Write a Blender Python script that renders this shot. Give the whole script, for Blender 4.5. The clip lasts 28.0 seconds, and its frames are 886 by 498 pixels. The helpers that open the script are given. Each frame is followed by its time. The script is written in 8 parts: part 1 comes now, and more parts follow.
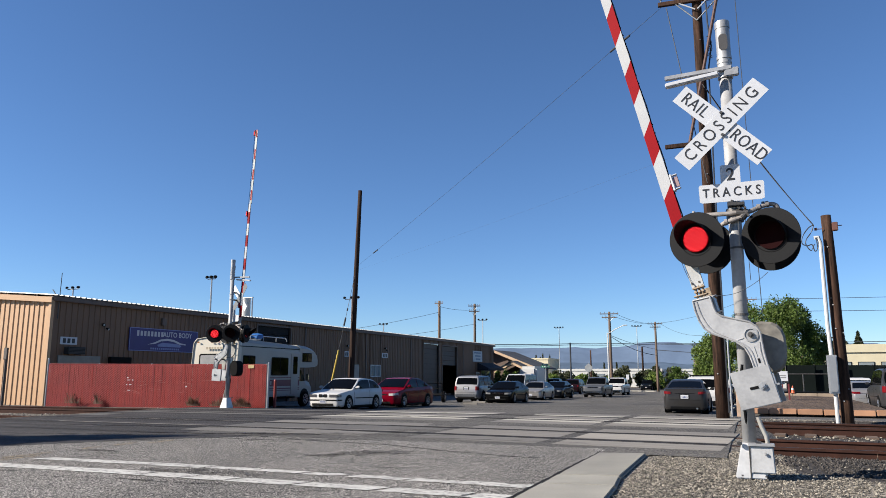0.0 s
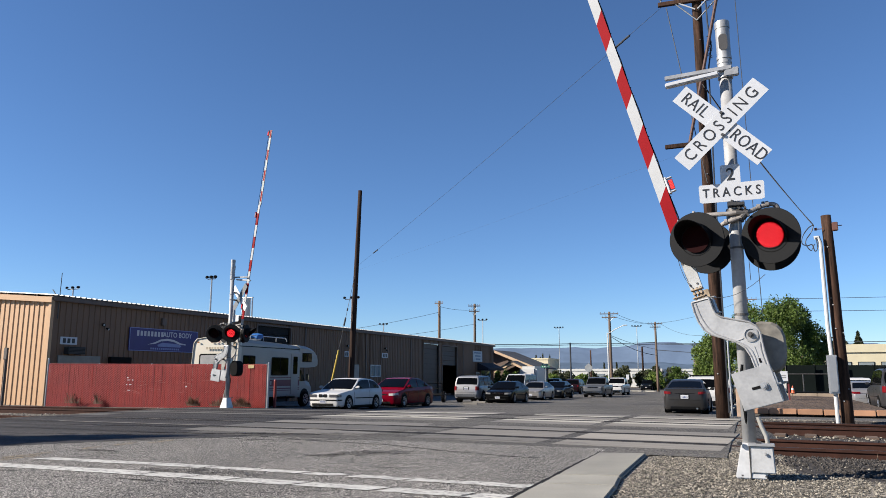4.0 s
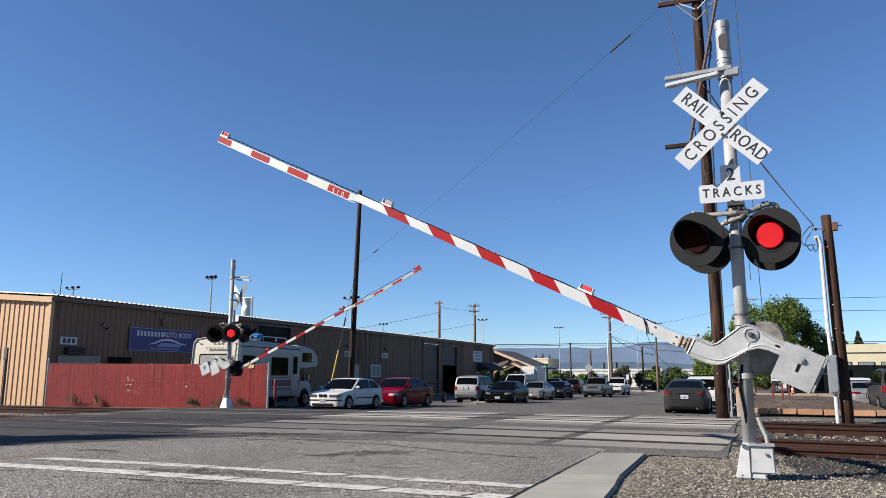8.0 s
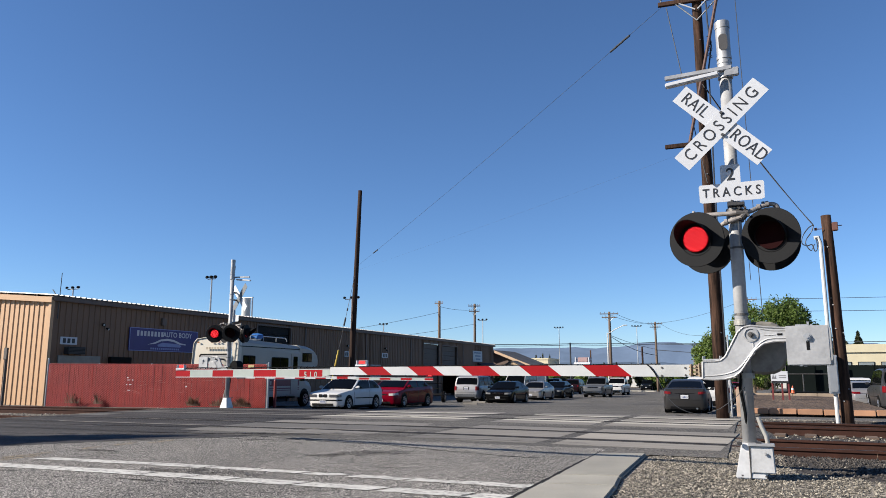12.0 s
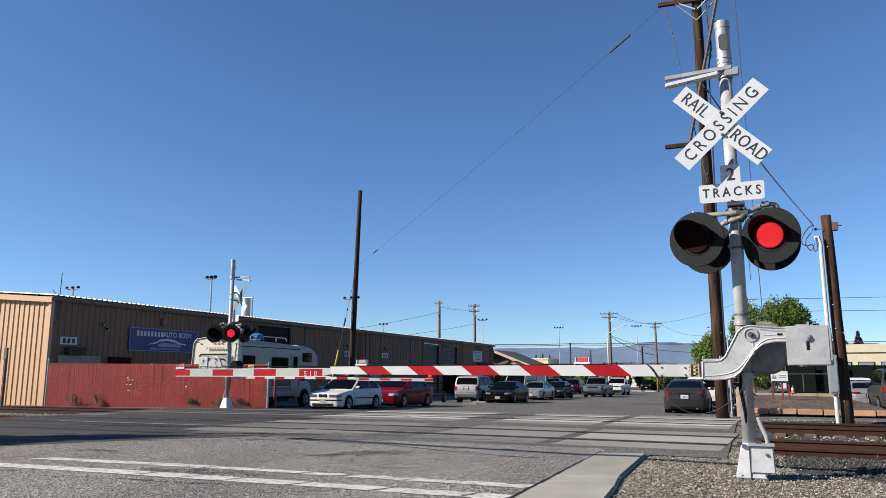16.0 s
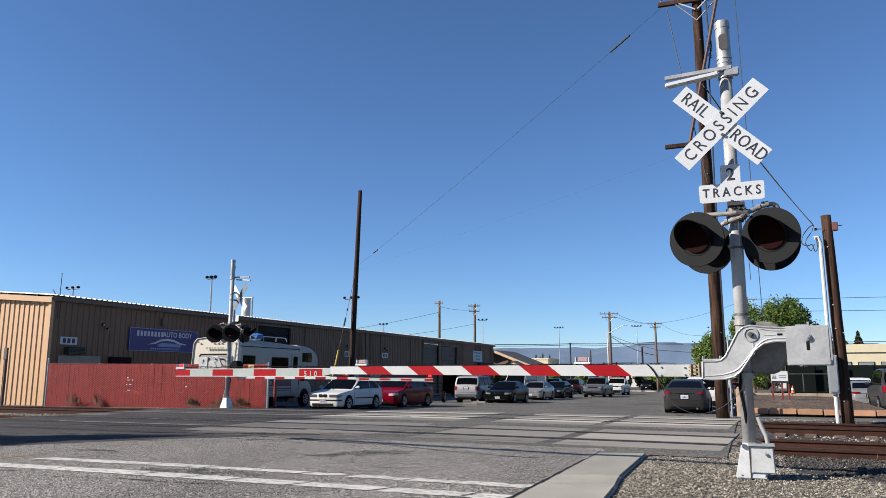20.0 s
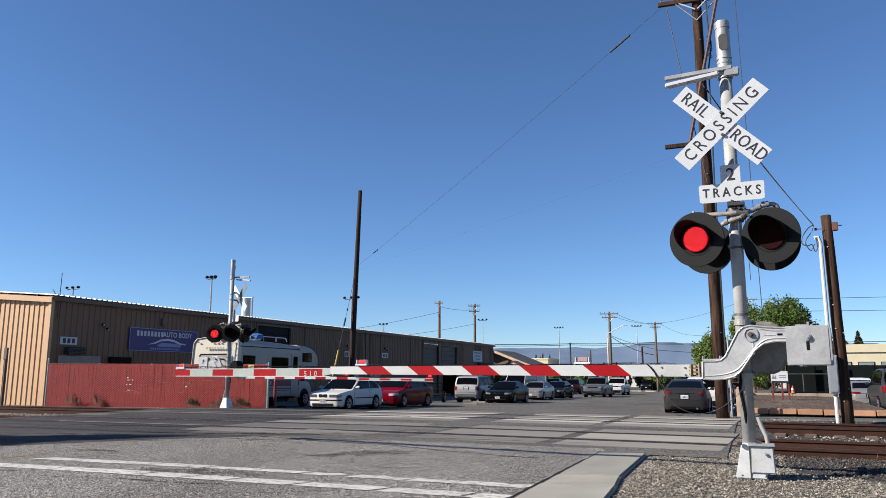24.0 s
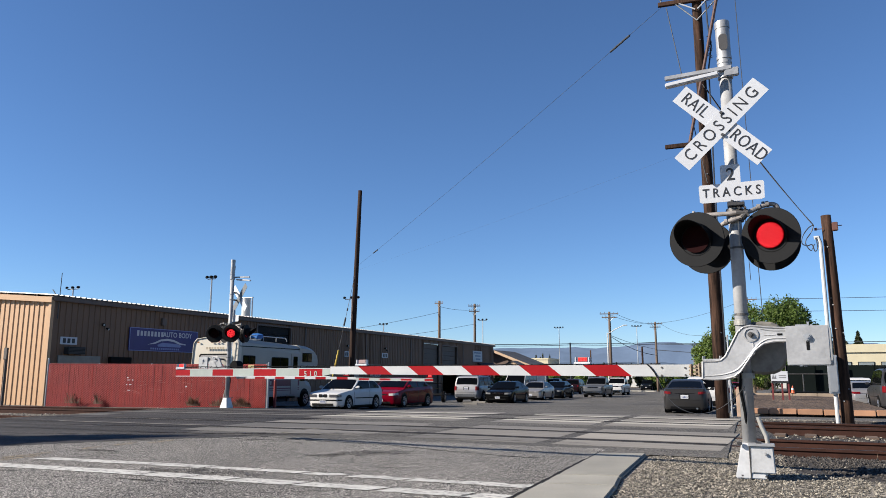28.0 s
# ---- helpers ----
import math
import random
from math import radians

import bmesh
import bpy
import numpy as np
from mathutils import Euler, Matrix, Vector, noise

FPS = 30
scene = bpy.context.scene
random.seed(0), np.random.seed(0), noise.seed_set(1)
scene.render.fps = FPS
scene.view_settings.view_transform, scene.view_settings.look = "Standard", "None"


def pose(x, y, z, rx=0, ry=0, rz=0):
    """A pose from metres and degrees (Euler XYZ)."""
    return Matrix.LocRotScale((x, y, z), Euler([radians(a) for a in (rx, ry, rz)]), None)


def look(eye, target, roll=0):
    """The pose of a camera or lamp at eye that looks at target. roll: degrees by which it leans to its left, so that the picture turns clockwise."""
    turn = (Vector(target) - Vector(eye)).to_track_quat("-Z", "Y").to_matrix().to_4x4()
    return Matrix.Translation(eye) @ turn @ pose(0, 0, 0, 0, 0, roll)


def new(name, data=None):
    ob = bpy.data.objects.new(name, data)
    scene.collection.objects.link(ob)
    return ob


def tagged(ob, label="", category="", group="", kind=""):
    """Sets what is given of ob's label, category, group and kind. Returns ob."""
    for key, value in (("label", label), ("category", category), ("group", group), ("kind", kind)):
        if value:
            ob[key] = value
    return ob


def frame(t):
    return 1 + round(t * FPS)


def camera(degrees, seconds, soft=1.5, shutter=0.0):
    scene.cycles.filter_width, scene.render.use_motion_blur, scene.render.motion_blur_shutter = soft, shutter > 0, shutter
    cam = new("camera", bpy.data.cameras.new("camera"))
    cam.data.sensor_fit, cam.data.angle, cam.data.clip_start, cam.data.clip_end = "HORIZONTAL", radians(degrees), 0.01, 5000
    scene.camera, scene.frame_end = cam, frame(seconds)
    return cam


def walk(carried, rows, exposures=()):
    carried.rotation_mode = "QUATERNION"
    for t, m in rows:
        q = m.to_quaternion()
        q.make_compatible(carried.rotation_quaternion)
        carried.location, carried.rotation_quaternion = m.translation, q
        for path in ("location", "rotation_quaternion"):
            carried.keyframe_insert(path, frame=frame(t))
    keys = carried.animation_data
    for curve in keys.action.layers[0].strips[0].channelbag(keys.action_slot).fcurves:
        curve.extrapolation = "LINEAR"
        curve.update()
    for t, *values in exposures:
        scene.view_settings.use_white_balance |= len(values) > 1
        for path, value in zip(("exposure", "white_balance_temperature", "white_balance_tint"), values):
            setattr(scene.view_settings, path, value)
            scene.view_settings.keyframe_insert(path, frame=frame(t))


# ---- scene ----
EYE = (0.0, 0.0, 1.1)
YAW, TILT = 22.6, 9.72
cam = camera(62.58, 28.0, 0.8)
walk(cam, [(0.0, pose(*EYE, 90 + TILT, 0, YAW)), (28.0, pose(*EYE, 90 + TILT, 0, YAW))], [(0.0, 1.125, 5820, 10), (28.0, 1.125, 5820, 10)])

# ---- world and sun ----
SUN_FROM = Vector((-1.45, -0.92, 1.0)).normalized()
world = bpy.data.worlds.new("sky")
scene.world = world
world.use_nodes = True
wn = world.node_tree.nodes
sky = wn.new("ShaderNodeTexSky")
sky.sky_type = "NISHITA"
sky.sun_disc = False
sky.sun_elevation = math.asin(SUN_FROM.z)
sky.sun_rotation = math.atan2(SUN_FROM.x, SUN_FROM.y)
sky.altitude, sky.air_density, sky.dust_density, sky.ozone_density = 2600, 1.15, 0.0, 5.2
wn["Background"].inputs["Strength"].default_value = 0.058
world.node_tree.links.new(sky.outputs[0], wn["Background"].inputs["Color"])
sun_data = bpy.data.lights.new("sun", "SUN")
sun_data.energy, sun_data.angle, sun_data.color = 5.0, radians(0.53), (1.0, 0.86, 0.68)
sun = new("sun", sun_data)
sun.matrix_basis = look(SUN_FROM * 60, (0, 0, 0))


# ---- materials ----
TONE = 0.64          # one paint scale for the whole place


def mat(name, col, rough=0.6, metal=0.0, var=0.25, scale=3.0, fine=60.0, bump=0.15, col2=None, spec=0.5, stretch=(1, 1, 1), coat=0.0, island=0.0):
    """A base colour broken up at two scales, with grain in the relief."""
    col = [c * TONE for c in col]
    col2 = [c * TONE for c in col2] if col2 else None
    m = bpy.data.materials.new(name)
    m.use_nodes = True
    t = m.node_tree
    n, lk = t.nodes, t.links.new
    b = n["Principled BSDF"]
    b.inputs["Metallic"].default_value = metal
    b.inputs["Specular IOR Level"].default_value = spec
    b.inputs["Coat Weight"].default_value = coat
    b.inputs["Coat Roughness"].default_value = 0.06
    co, mp = n.new("ShaderNodeTexCoord"), n.new("ShaderNodeMapping")
    mp.inputs["Scale"].default_value = stretch
    lk(co.outputs["Object"], mp.inputs[0])
    big, small = n.new("ShaderNodeTexNoise"), n.new("ShaderNodeTexNoise")
    big.inputs["Scale"].default_value, big.inputs["Detail"].default_value = scale, 6
    small.inputs["Scale"].default_value, small.inputs["Detail"].default_value = fine, 4
    lk(mp.outputs[0], big.inputs["Vector"])
    lk(mp.outputs[0], small.inputs["Vector"])
    info = n.new("ShaderNodeObjectInfo")
    add = n.new("ShaderNodeMath")
    add.operation = "MULTIPLY_ADD"
    add.inputs[1].default_value = 0.45
    lk(small.outputs[0], add.inputs[0])
    lk(big.outputs[0], add.inputs[2])
    piece = n.new("ShaderNodeMath")
    piece.operation = "MULTIPLY_ADD"
    piece.inputs[1].default_value = 0.25
    lk(info.outputs["Random"], piece.inputs[0])
    lk(add.outputs[0], piece.inputs[2])
    ramp = n.new("ShaderNodeMapRange")
    ramp.inputs["From Min"].default_value, ramp.inputs["From Max"].default_value = 0.55, 1.15
    lk(piece.outputs[0], ramp.inputs["Value"])
    mix = n.new("ShaderNodeMix")
    mix.data_type = "RGBA"
    lo = col2 or [c * (1 - var) for c in col]
    hi = col if col2 else [min(1, c * (1 + var)) for c in col]
    mix.inputs[6].default_value, mix.inputs[7].default_value = (*lo, 1), (*hi, 1)
    lk(ramp.outputs[0], mix.inputs["Factor"])
    tone = mix.outputs[2]
    if island:
        geo, hs, mr = n.new("ShaderNodeNewGeometry"), n.new("ShaderNodeHueSaturation"), n.new("ShaderNodeMapRange")
        mr.inputs["To Min"].default_value, mr.inputs["To Max"].default_value = 1 - island, 1 + island * 1.3
        lk(geo.outputs["Random Per Island"], mr.inputs["Value"])
        lk(mr.outputs[0], hs.inputs["Value"])
        lk(tone, hs.inputs["Color"])
        tone = hs.outputs[0]
    lk(tone, b.inputs["Base Color"])
    rr = n.new("ShaderNodeMapRange")
    rr.inputs["To Min"].default_value, rr.inputs["To Max"].default_value = max(0.02, rough - 0.12 * rough), min(1, rough + 0.15 * rough)
    lk(big.outputs[0], rr.inputs["Value"])
    lk(rr.outputs[0], b.inputs["Roughness"])
    if bump:
        bp = n.new("ShaderNodeBump")
        bp.inputs["Strength"].default_value, bp.inputs["Distance"].default_value = bump, 0.01
        lk(small.outputs[0], bp.inputs["Height"])
        lk(bp.outputs[0], b.inputs["Normal"])
    return m


def glow(name, col, strength):
    m = mat(name, [c * .12 for c in col], 0.8, bump=0, spec=0.05)
    b = m.node_tree.nodes["Principled BSDF"]
    b.inputs["Emission Color"].default_value, b.inputs["Emission Strength"].default_value = (*col, 1), strength
    return m


def glass(name, col, rough=0.03, through_share=0.7):
    m = bpy.data.materials.new(name)
    m.use_nodes = True
    b = m.node_tree.nodes["Principled BSDF"]
    b.inputs["Base Color"].default_value = (*col, 1)
    b.inputs["Roughness"].default_value = rough
    b.inputs["Transmission Weight"].default_value = through_share
    b.inputs["IOR"].default_value = 1.45 if through_share > .3 else 1.22
    return m


def leafy(name, col, col2):
    m = mat(name, col, 0.55, col2=col2, scale=0.9, fine=9, bump=0, spec=0.3)
    t = m.node_tree
    n, lk = t.nodes, t.links.new
    b = n["Principled BSDF"]
    isl, src = n.new("ShaderNodeNewGeometry"), b.inputs["Base Color"].links[0].from_socket
    hs = n.new("ShaderNodeHueSaturation")
    mr = n.new("ShaderNodeMapRange")
    mr.inputs["To Min"].default_value, mr.inputs["To Max"].default_value = 0.6, 1.5
    lk(isl.outputs["Random Per Island"], mr.inputs["Value"])
    lk(mr.outputs[0], hs.inputs["Value"])
    lk(src, hs.inputs["Color"])
    tr, mx = n.new("ShaderNodeBsdfTranslucent"), n.new("ShaderNodeMixShader")
    lk(hs.outputs[0], b.inputs["Base Color"])
    lk(hs.outputs[0], tr.inputs["Color"])
    mx.inputs[0].default_value = 0.3
    lk(b.outputs[0], mx.inputs[1])
    lk(tr.outputs[0], mx.inputs[2])
    lk(mx.outputs[0], n["Material Output"].inputs["Surface"])
    return m


def stony(name, col, col2, scale, rough=0.9, bump=0.6, spots=0.35, flecks=0.0, streak=(1.0, 0.35, 1.0), wide_range=(0.70, 1.22)):
    """Asphalt and dirt: stones of many tones bound together, with wide stains; flecks: how bright the palest stones stand out."""
    m = mat(name, col, rough, col2=col2, scale=0.35, fine=scale * 0.6, bump=0, spec=0.25)
    t = m.node_tree
    n, lk = t.nodes, t.links.new
    b = n["Principled BSDF"]
    src = b.inputs["Base Color"].links[0].from_socket
    co = n.new("ShaderNodeTexCoord")
    vo = n.new("ShaderNodeTexVoronoi")
    vo.inputs["Scale"].default_value = scale
    lk(co.outputs["Object"], vo.inputs["Vector"])
    sep = n.new("ShaderNodeSeparateColor")
    lk(vo.outputs["Color"], sep.inputs[0])
    mr = n.new("ShaderNodeMapRange")
    mr.inputs["To Min"].default_value, mr.inputs["To Max"].default_value = 1 - spots, 1 + spots * 1.4 + flecks
    if flecks:
        pw = n.new("ShaderNodeMath")
        pw.operation = "POWER"
        pw.inputs[1].default_value = 2.4
        lk(sep.outputs[0], pw.inputs[0])
        lk(pw.outputs[0], mr.inputs["Value"])
    else:
        lk(sep.outputs[0], mr.inputs["Value"])
    hs = n.new("ShaderNodeHueSaturation")
    lk(src, hs.inputs["Color"])
    lk(mr.outputs[0], hs.inputs["Value"])
    wide = n.new("ShaderNodeTexNoise")
    wide.inputs["Scale"].default_value, wide.inputs["Detail"].default_value = 0.8, 8
    mp = n.new("ShaderNodeMapping")
    mp.inputs["Scale"].default_value = streak
    lk(co.outputs["Object"], mp.inputs[0])
    lk(mp.outputs[0], wide.inputs["Vector"])
    w2 = n.new("ShaderNodeMapRange")
    w2.inputs["From Min"].default_value, w2.inputs["From Max"].default_value = 0.3, 0.7
    w2.inputs["To Min"].default_value, w2.inputs["To Max"].default_value = wide_range
    lk(wide.outputs[0], w2.inputs["Value"])
    h2 = n.new("ShaderNodeHueSaturation")
    lk(hs.outputs[0], h2.inputs["Color"])
    lk(w2.outputs[0], h2.inputs["Value"])
    lk(h2.outputs[0], b.inputs["Base Color"])
    bp = n.new("ShaderNodeBump")
    bp.inputs["Strength"].default_value, bp.inputs["Distance"].default_value = bump, 0.006
    lk(vo.outputs["Distance"], bp.inputs["Height"])
    lk(bp.outputs[0], b.inputs["Normal"])
    return m


def worn(name, col, under, cover, scale=24):
    """Road paint rubbed through to the asphalt in flecks and scrapes; cover: the noise level up to which the road shows."""
    m = mat(name, col, 0.75, var=0.12, scale=5, fine=70, bump=0.35)
    t = m.node_tree
    n, lk = t.nodes, t.links.new
    b = n["Principled BSDF"]
    src = b.inputs["Base Color"].links[0].from_socket
    co, mp, no, mr, mx = n.new("ShaderNodeTexCoord"), n.new("ShaderNodeMapping"), n.new("ShaderNodeTexNoise"), n.new("ShaderNodeMapRange"), n.new("ShaderNodeMix")
    mp.inputs["Scale"].default_value = (0.45, 1.3, 1.0)
    no.inputs["Scale"].default_value, no.inputs["Detail"].default_value, no.inputs["Roughness"].default_value = scale, 7, 0.75
    mr.inputs["From Min"].default_value, mr.inputs["From Max"].default_value = cover - 0.05, cover + 0.02
    mx.data_type = "RGBA"
    lk(co.outputs["Object"], mp.inputs[0])
    lk(mp.outputs[0], no.inputs["Vector"])
    lk(no.outputs[0], mr.inputs["Value"])
    lk(mr.outputs[0], mx.inputs["Factor"])
    mx.inputs[6].default_value = (*[c * TONE for c in under], 1)
    lk(src, mx.inputs[7])
    lk(mx.outputs[2], b.inputs["Base Color"])
    return m


def smear(name, col, lo, hi, stretch):
    """A thin film on the road that breaks up into specks: dark where the noise is high, clear where it is low."""
    m = mat(name, col, 0.8, var=0.2, scale=4, bump=0.1, spec=0.1)
    t = m.node_tree
    n, lk = t.nodes, t.links.new
    co, mp, no, mr = n.new("ShaderNodeTexCoord"), n.new("ShaderNodeMapping"), n.new("ShaderNodeTexNoise"), n.new("ShaderNodeMapRange")
    mp.inputs["Scale"].default_value = stretch
    no.inputs["Scale"].default_value, no.inputs["Detail"].default_value, no.inputs["Roughness"].default_value = 5, 8, 0.8
    mr.inputs["From Min"].default_value, mr.inputs["From Max"].default_value = lo, hi
    tr, mx = n.new("ShaderNodeBsdfTransparent"), n.new("ShaderNodeMixShader")
    lk(co.outputs["Object"], mp.inputs[0])
    lk(mp.outputs[0], no.inputs["Vector"])
    lk(no.outputs[0], mr.inputs["Value"])
    lk(mr.outputs[0], mx.inputs[0])
    lk(tr.outputs[0], mx.inputs[1])
    lk(n["Principled BSDF"].outputs[0], mx.inputs[2])
    lk(mx.outputs[0], n["Material Output"].inputs["Surface"])
    return m


ASPHALT = stony("asphalt", (0.160, 0.149, 0.134), (0.100, 0.094, 0.085), 60, spots=0.85, bump=0.9, streak=(0.30, 1.6, 1.0), wide_range=(0.72, 1.25))
CHIPSEAL = stony("chip_seal", (0.205, 0.192, 0.172), (0.138, 0.129, 0.115), 96, spots=0.9, bump=1.0, flecks=2.6, wide_range=(0.82, 1.16))
DARK_SEAL = stony("old_streaked_asphalt", (0.058, 0.054, 0.053), (0.026, 0.025, 0.026), 60, spots=0.7, bump=0.9, streak=(0.16, 3.2, 1.0), wide_range=(0.6, 1.5))
ASPHALT_LOT = stony("lot_asphalt", (0.165, 0.16, 0.153), (0.11, 0.106, 0.10), 60)
EARTH = stony("earth", (0.22, 0.175, 0.125), (0.13, 0.10, 0.075), 25)
# dark ballast; beside the mast its tone also carries the signal's shadow
BALLAST_DARK = stony("dark_ballast", (0.070, 0.061, 0.053), (0.028, 0.025, 0.023), 40, bump=1.0, spots=0.8)
STONE_SHADOWED = mat("dark_ballast_stone", (0.085, 0.074, 0.065), 0.9, col2=(0.022, 0.020, 0.018), scale=7, fine=40, bump=0.4, island=0.8)
BALLAST = stony("ballast", (0.27, 0.24, 0.195), (0.13, 0.115, 0.094), 45, bump=1.0, spots=0.8, flecks=0.8)
MULCH = stony("mulch", (0.145, 0.105, 0.075), (0.058, 0.042, 0.031), 14, bump=1.0, spots=0.8)
CONCRETE = mat("concrete", (0.37, 0.352, 0.300), 0.85, var=0.22, scale=1.4, fine=90, bump=0.3)
PANEL = mat("crossing_panel_concrete", (0.275, 0.253, 0.218), 0.85, var=0.28, scale=1.6, fine=40, bump=0.35, stretch=(0.3, 3.0, 1))
PANEL_NEW = mat("clean_crossing_panel", (0.37, 0.34, 0.29), 0.85, var=0.25, scale=1.6, fine=40, bump=0.35, stretch=(0.3, 3.0, 1))
PANEL_OLD = mat("old_crossing_panel", (0.128, 0.119, 0.108), 0.85, var=0.45, scale=1.4, fine=40, bump=0.35, stretch=(0.2, 4.0, 1))
PANEL_PALE = mat("pale_crossing_strip", (0.52, 0.49, 0.42), 0.85, var=0.30, scale=1.6, fine=40, bump=0.35, stretch=(0.3, 3.0, 1))
PANEL_DARK = mat("dark_crossing_panel", (0.205, 0.19, 0.168), 0.85, var=0.38, scale=1.4, fine=50, bump=0.35, stretch=(0.25, 3.5, 1))
STONE = mat("gravel_stone", (0.42, 0.38, 0.308), 0.9, col2=(0.12, 0.108, 0.084), scale=7, fine=40, bump=0.4, island=0.75)
PAINT_WHITE = worn("worn_road_paint", (0.74, 0.72, 0.66), (0.20, 0.19, 0.17), 0.47)
PAINT_YELLOW = worn("worn_yellow_paint", (0.42, 0.30, 0.13), (0.22, 0.195, 0.15), 0.53, 14)
OIL = smear("oil_stain", (0.055, 0.05, 0.046), 0.40, 0.75, (1, 1, 1))
TAR = mat("tar", (0.030, 0.029, 0.029), 0.85, var=0.3, scale=4, bump=0.2, spec=0.1)
TAR_SMEAR = smear("tar_smear", (0.022, 0.021, 0.022), 0.44, 0.58, (0.5, 2.5, 1))
RUST = mat("rusty_rail", (0.082, 0.037, 0.026), 0.9, spec=0.15, col2=(0.040, 0.020, 0.015), scale=5, fine=60, bump=0.3)
RAIL_TOP = mat("rail_top", (0.07, 0.055, 0.05), 0.6, metal=0.3, var=0.2, bump=0.1)
TIE = mat("weathered_tie", (0.13, 0.09, 0.065), 0.9, var=0.35, scale=4, fine=50, bump=0.5)
SILVER = mat("aluminium_paint", (0.49, 0.49, 0.49), 0.42, metal=0.3, var=0.24, scale=5, fine=28, bump=0.15)
MAST_GREY = mat("weathered_mast_paint", (0.50, 0.50, 0.50), 0.5, metal=0.1, var=0.2, scale=5, fine=28, bump=0.12, spec=0.3)
SILVER_PALE = mat("fresh_aluminium_paint", (0.72, 0.72, 0.71), 0.42, metal=0.15, var=0.18, scale=6, fine=30, bump=0.12)
SILVER_DIRTY = mat("weathered_aluminium", (0.41, 0.395, 0.36), 0.5, metal=0.3, var=0.25, scale=6, fine=30, bump=0.2)
BLACK = mat("matt_black", (0.008, 0.0083, 0.009), 0.7, var=0.25, scale=5, bump=0.08, spec=0.08)
DISC_BLACK = mat("faded_black", (0.0092, 0.0098, 0.0112), 0.65, spec=0.16, var=0.2, scale=4, bump=0.06)
RUSTY_PIPE = mat("weathered_pipe", (0.33, 0.30, 0.275), 0.6, metal=0.2, var=0.4, scale=9, bump=0.2)
STEEL_DARK = mat("dark_steel", (0.16, 0.15, 0.14), 0.5, metal=0.7, var=0.3, bump=0.15)
SIGN_WHITE = mat("sign_white", (0.72, 0.735, 0.765), 0.45, var=0.05, scale=3, bump=0.02)
SIGN_BACK = mat("bare_sign_back", (0.20, 0.21, 0.215), 0.5, metal=0.3, var=0.15, bump=0.05)
SIGN_BLACK = mat("sign_lettering", (0.02, 0.02, 0.022), 0.5, var=0.1, bump=0)
GATE_RED = mat("gate_red", (0.33, 0.003, 0.008), 0.55, var=0.15, scale=3, bump=0.03, spec=0.1)
GATE_WHITE = mat("gate_white", (0.54, 0.55, 0.555), 0.5, var=0.09, scale=3, bump=0.03)
GATE_PALE = mat("gate_faded_reflector", (0.37, 0.415, 0.38), 0.45, var=0.1, scale=5, bump=0.03)
GATE_RAW = mat("gate_bare_aluminium", (0.55, 0.55, 0.53), 0.45, metal=0.4, var=0.2, scale=5, bump=0.1)
LED_ON = glow("lit_red_led", (1.0, 0.003, 0.010), 0.17)
LED_DOT = glow("lit_red_led_dot", (1.0, 0.055, 0.06), 1.3)
LED_OFF = mat("unlit_red_lens", (0.016, 0.001, 0.0015), 0.85, var=0.3, bump=0, spec=0.1)
POLE_WOOD = mat("creosoted_pole", (0.14, 0.078, 0.052), 0.85, spec=0.12, col2=(0.012, 0.008, 0.006), scale=3, fine=22, bump=0.5, stretch=(6, 6, 0.5))
POLE_DARK = mat("tarred_pole", (0.075, 0.046, 0.034), 0.85, spec=0.12, col2=(0.010, 0.007, 0.006), scale=3, fine=22, bump=0.5, stretch=(6, 6, 0.5))
POLE_GREY = mat("grey_pole_wood", (0.26, 0.18, 0.12), 0.85, col2=(0.13, 0.09, 0.065), scale=3, fine=22, bump=0.4, stretch=(6, 6, 0.5))
WIRE = mat("wire", (0.03, 0.035, 0.045), 0.6, bump=0)
GALV = mat("galvanised_steel", (0.48, 0.49, 0.50), 0.45, metal=0.6, var=0.15, bump=0.08)
PVC = mat("white_conduit", (0.70, 0.70, 0.68), 0.5, var=0.1, bump=0.03)
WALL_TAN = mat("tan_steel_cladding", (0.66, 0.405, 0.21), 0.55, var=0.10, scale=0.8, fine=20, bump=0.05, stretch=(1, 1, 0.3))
# the long wall's brown is lowered to hold the shade of that side
WALL_BROWN_SHADED = mat("brown_steel_cladding", (0.225, 0.122, 0.064), 0.6, var=0.12, scale=0.8, fine=20, bump=0.05, stretch=(1, 1, 0.3))
TRIM_BROWN = mat("brown_trim", (0.17, 0.115, 0.085), 0.6, var=0.12, bump=0.05)
ROOF_PALE = mat("pale_steel_roof", (0.62, 0.60, 0.57), 0.5, var=0.1, scale=2, bump=0.05)
DARK_IN = mat("dark_interior", (0.010, 0.009, 0.009), 0.9, var=0.3, bump=0)
DOOR_BROWN = mat("brown_roller_door", (0.085, 0.057, 0.04), 0.6, var=0.1, bump=0.05)
FENCE_RED = mat("red_privacy_slat", (0.245, 0.011, 0.009), 0.65, spec=0.2, var=0.22, scale=1.5, fine=25, bump=0.1)
FENCE_FADE = mat("faded_red_slat", (0.19, 0.014, 0.016), 0.7, spec=0.2, var=0.25, scale=1.2, fine=25, bump=0.1)
SIGN_BLUE = mat("violet_blue_banner", (0.062, 0.046, 0.19), 0.55, var=0.2, scale=1.5, bump=0.03)
SIGN_PALE = mat("banner_lettering", (0.76, 0.72, 0.74), 0.5, var=0.08, bump=0)
SIGN_LILAC = mat("banner_drawing", (0.30, 0.34, 0.62), 0.5, var=0.15, bump=0)
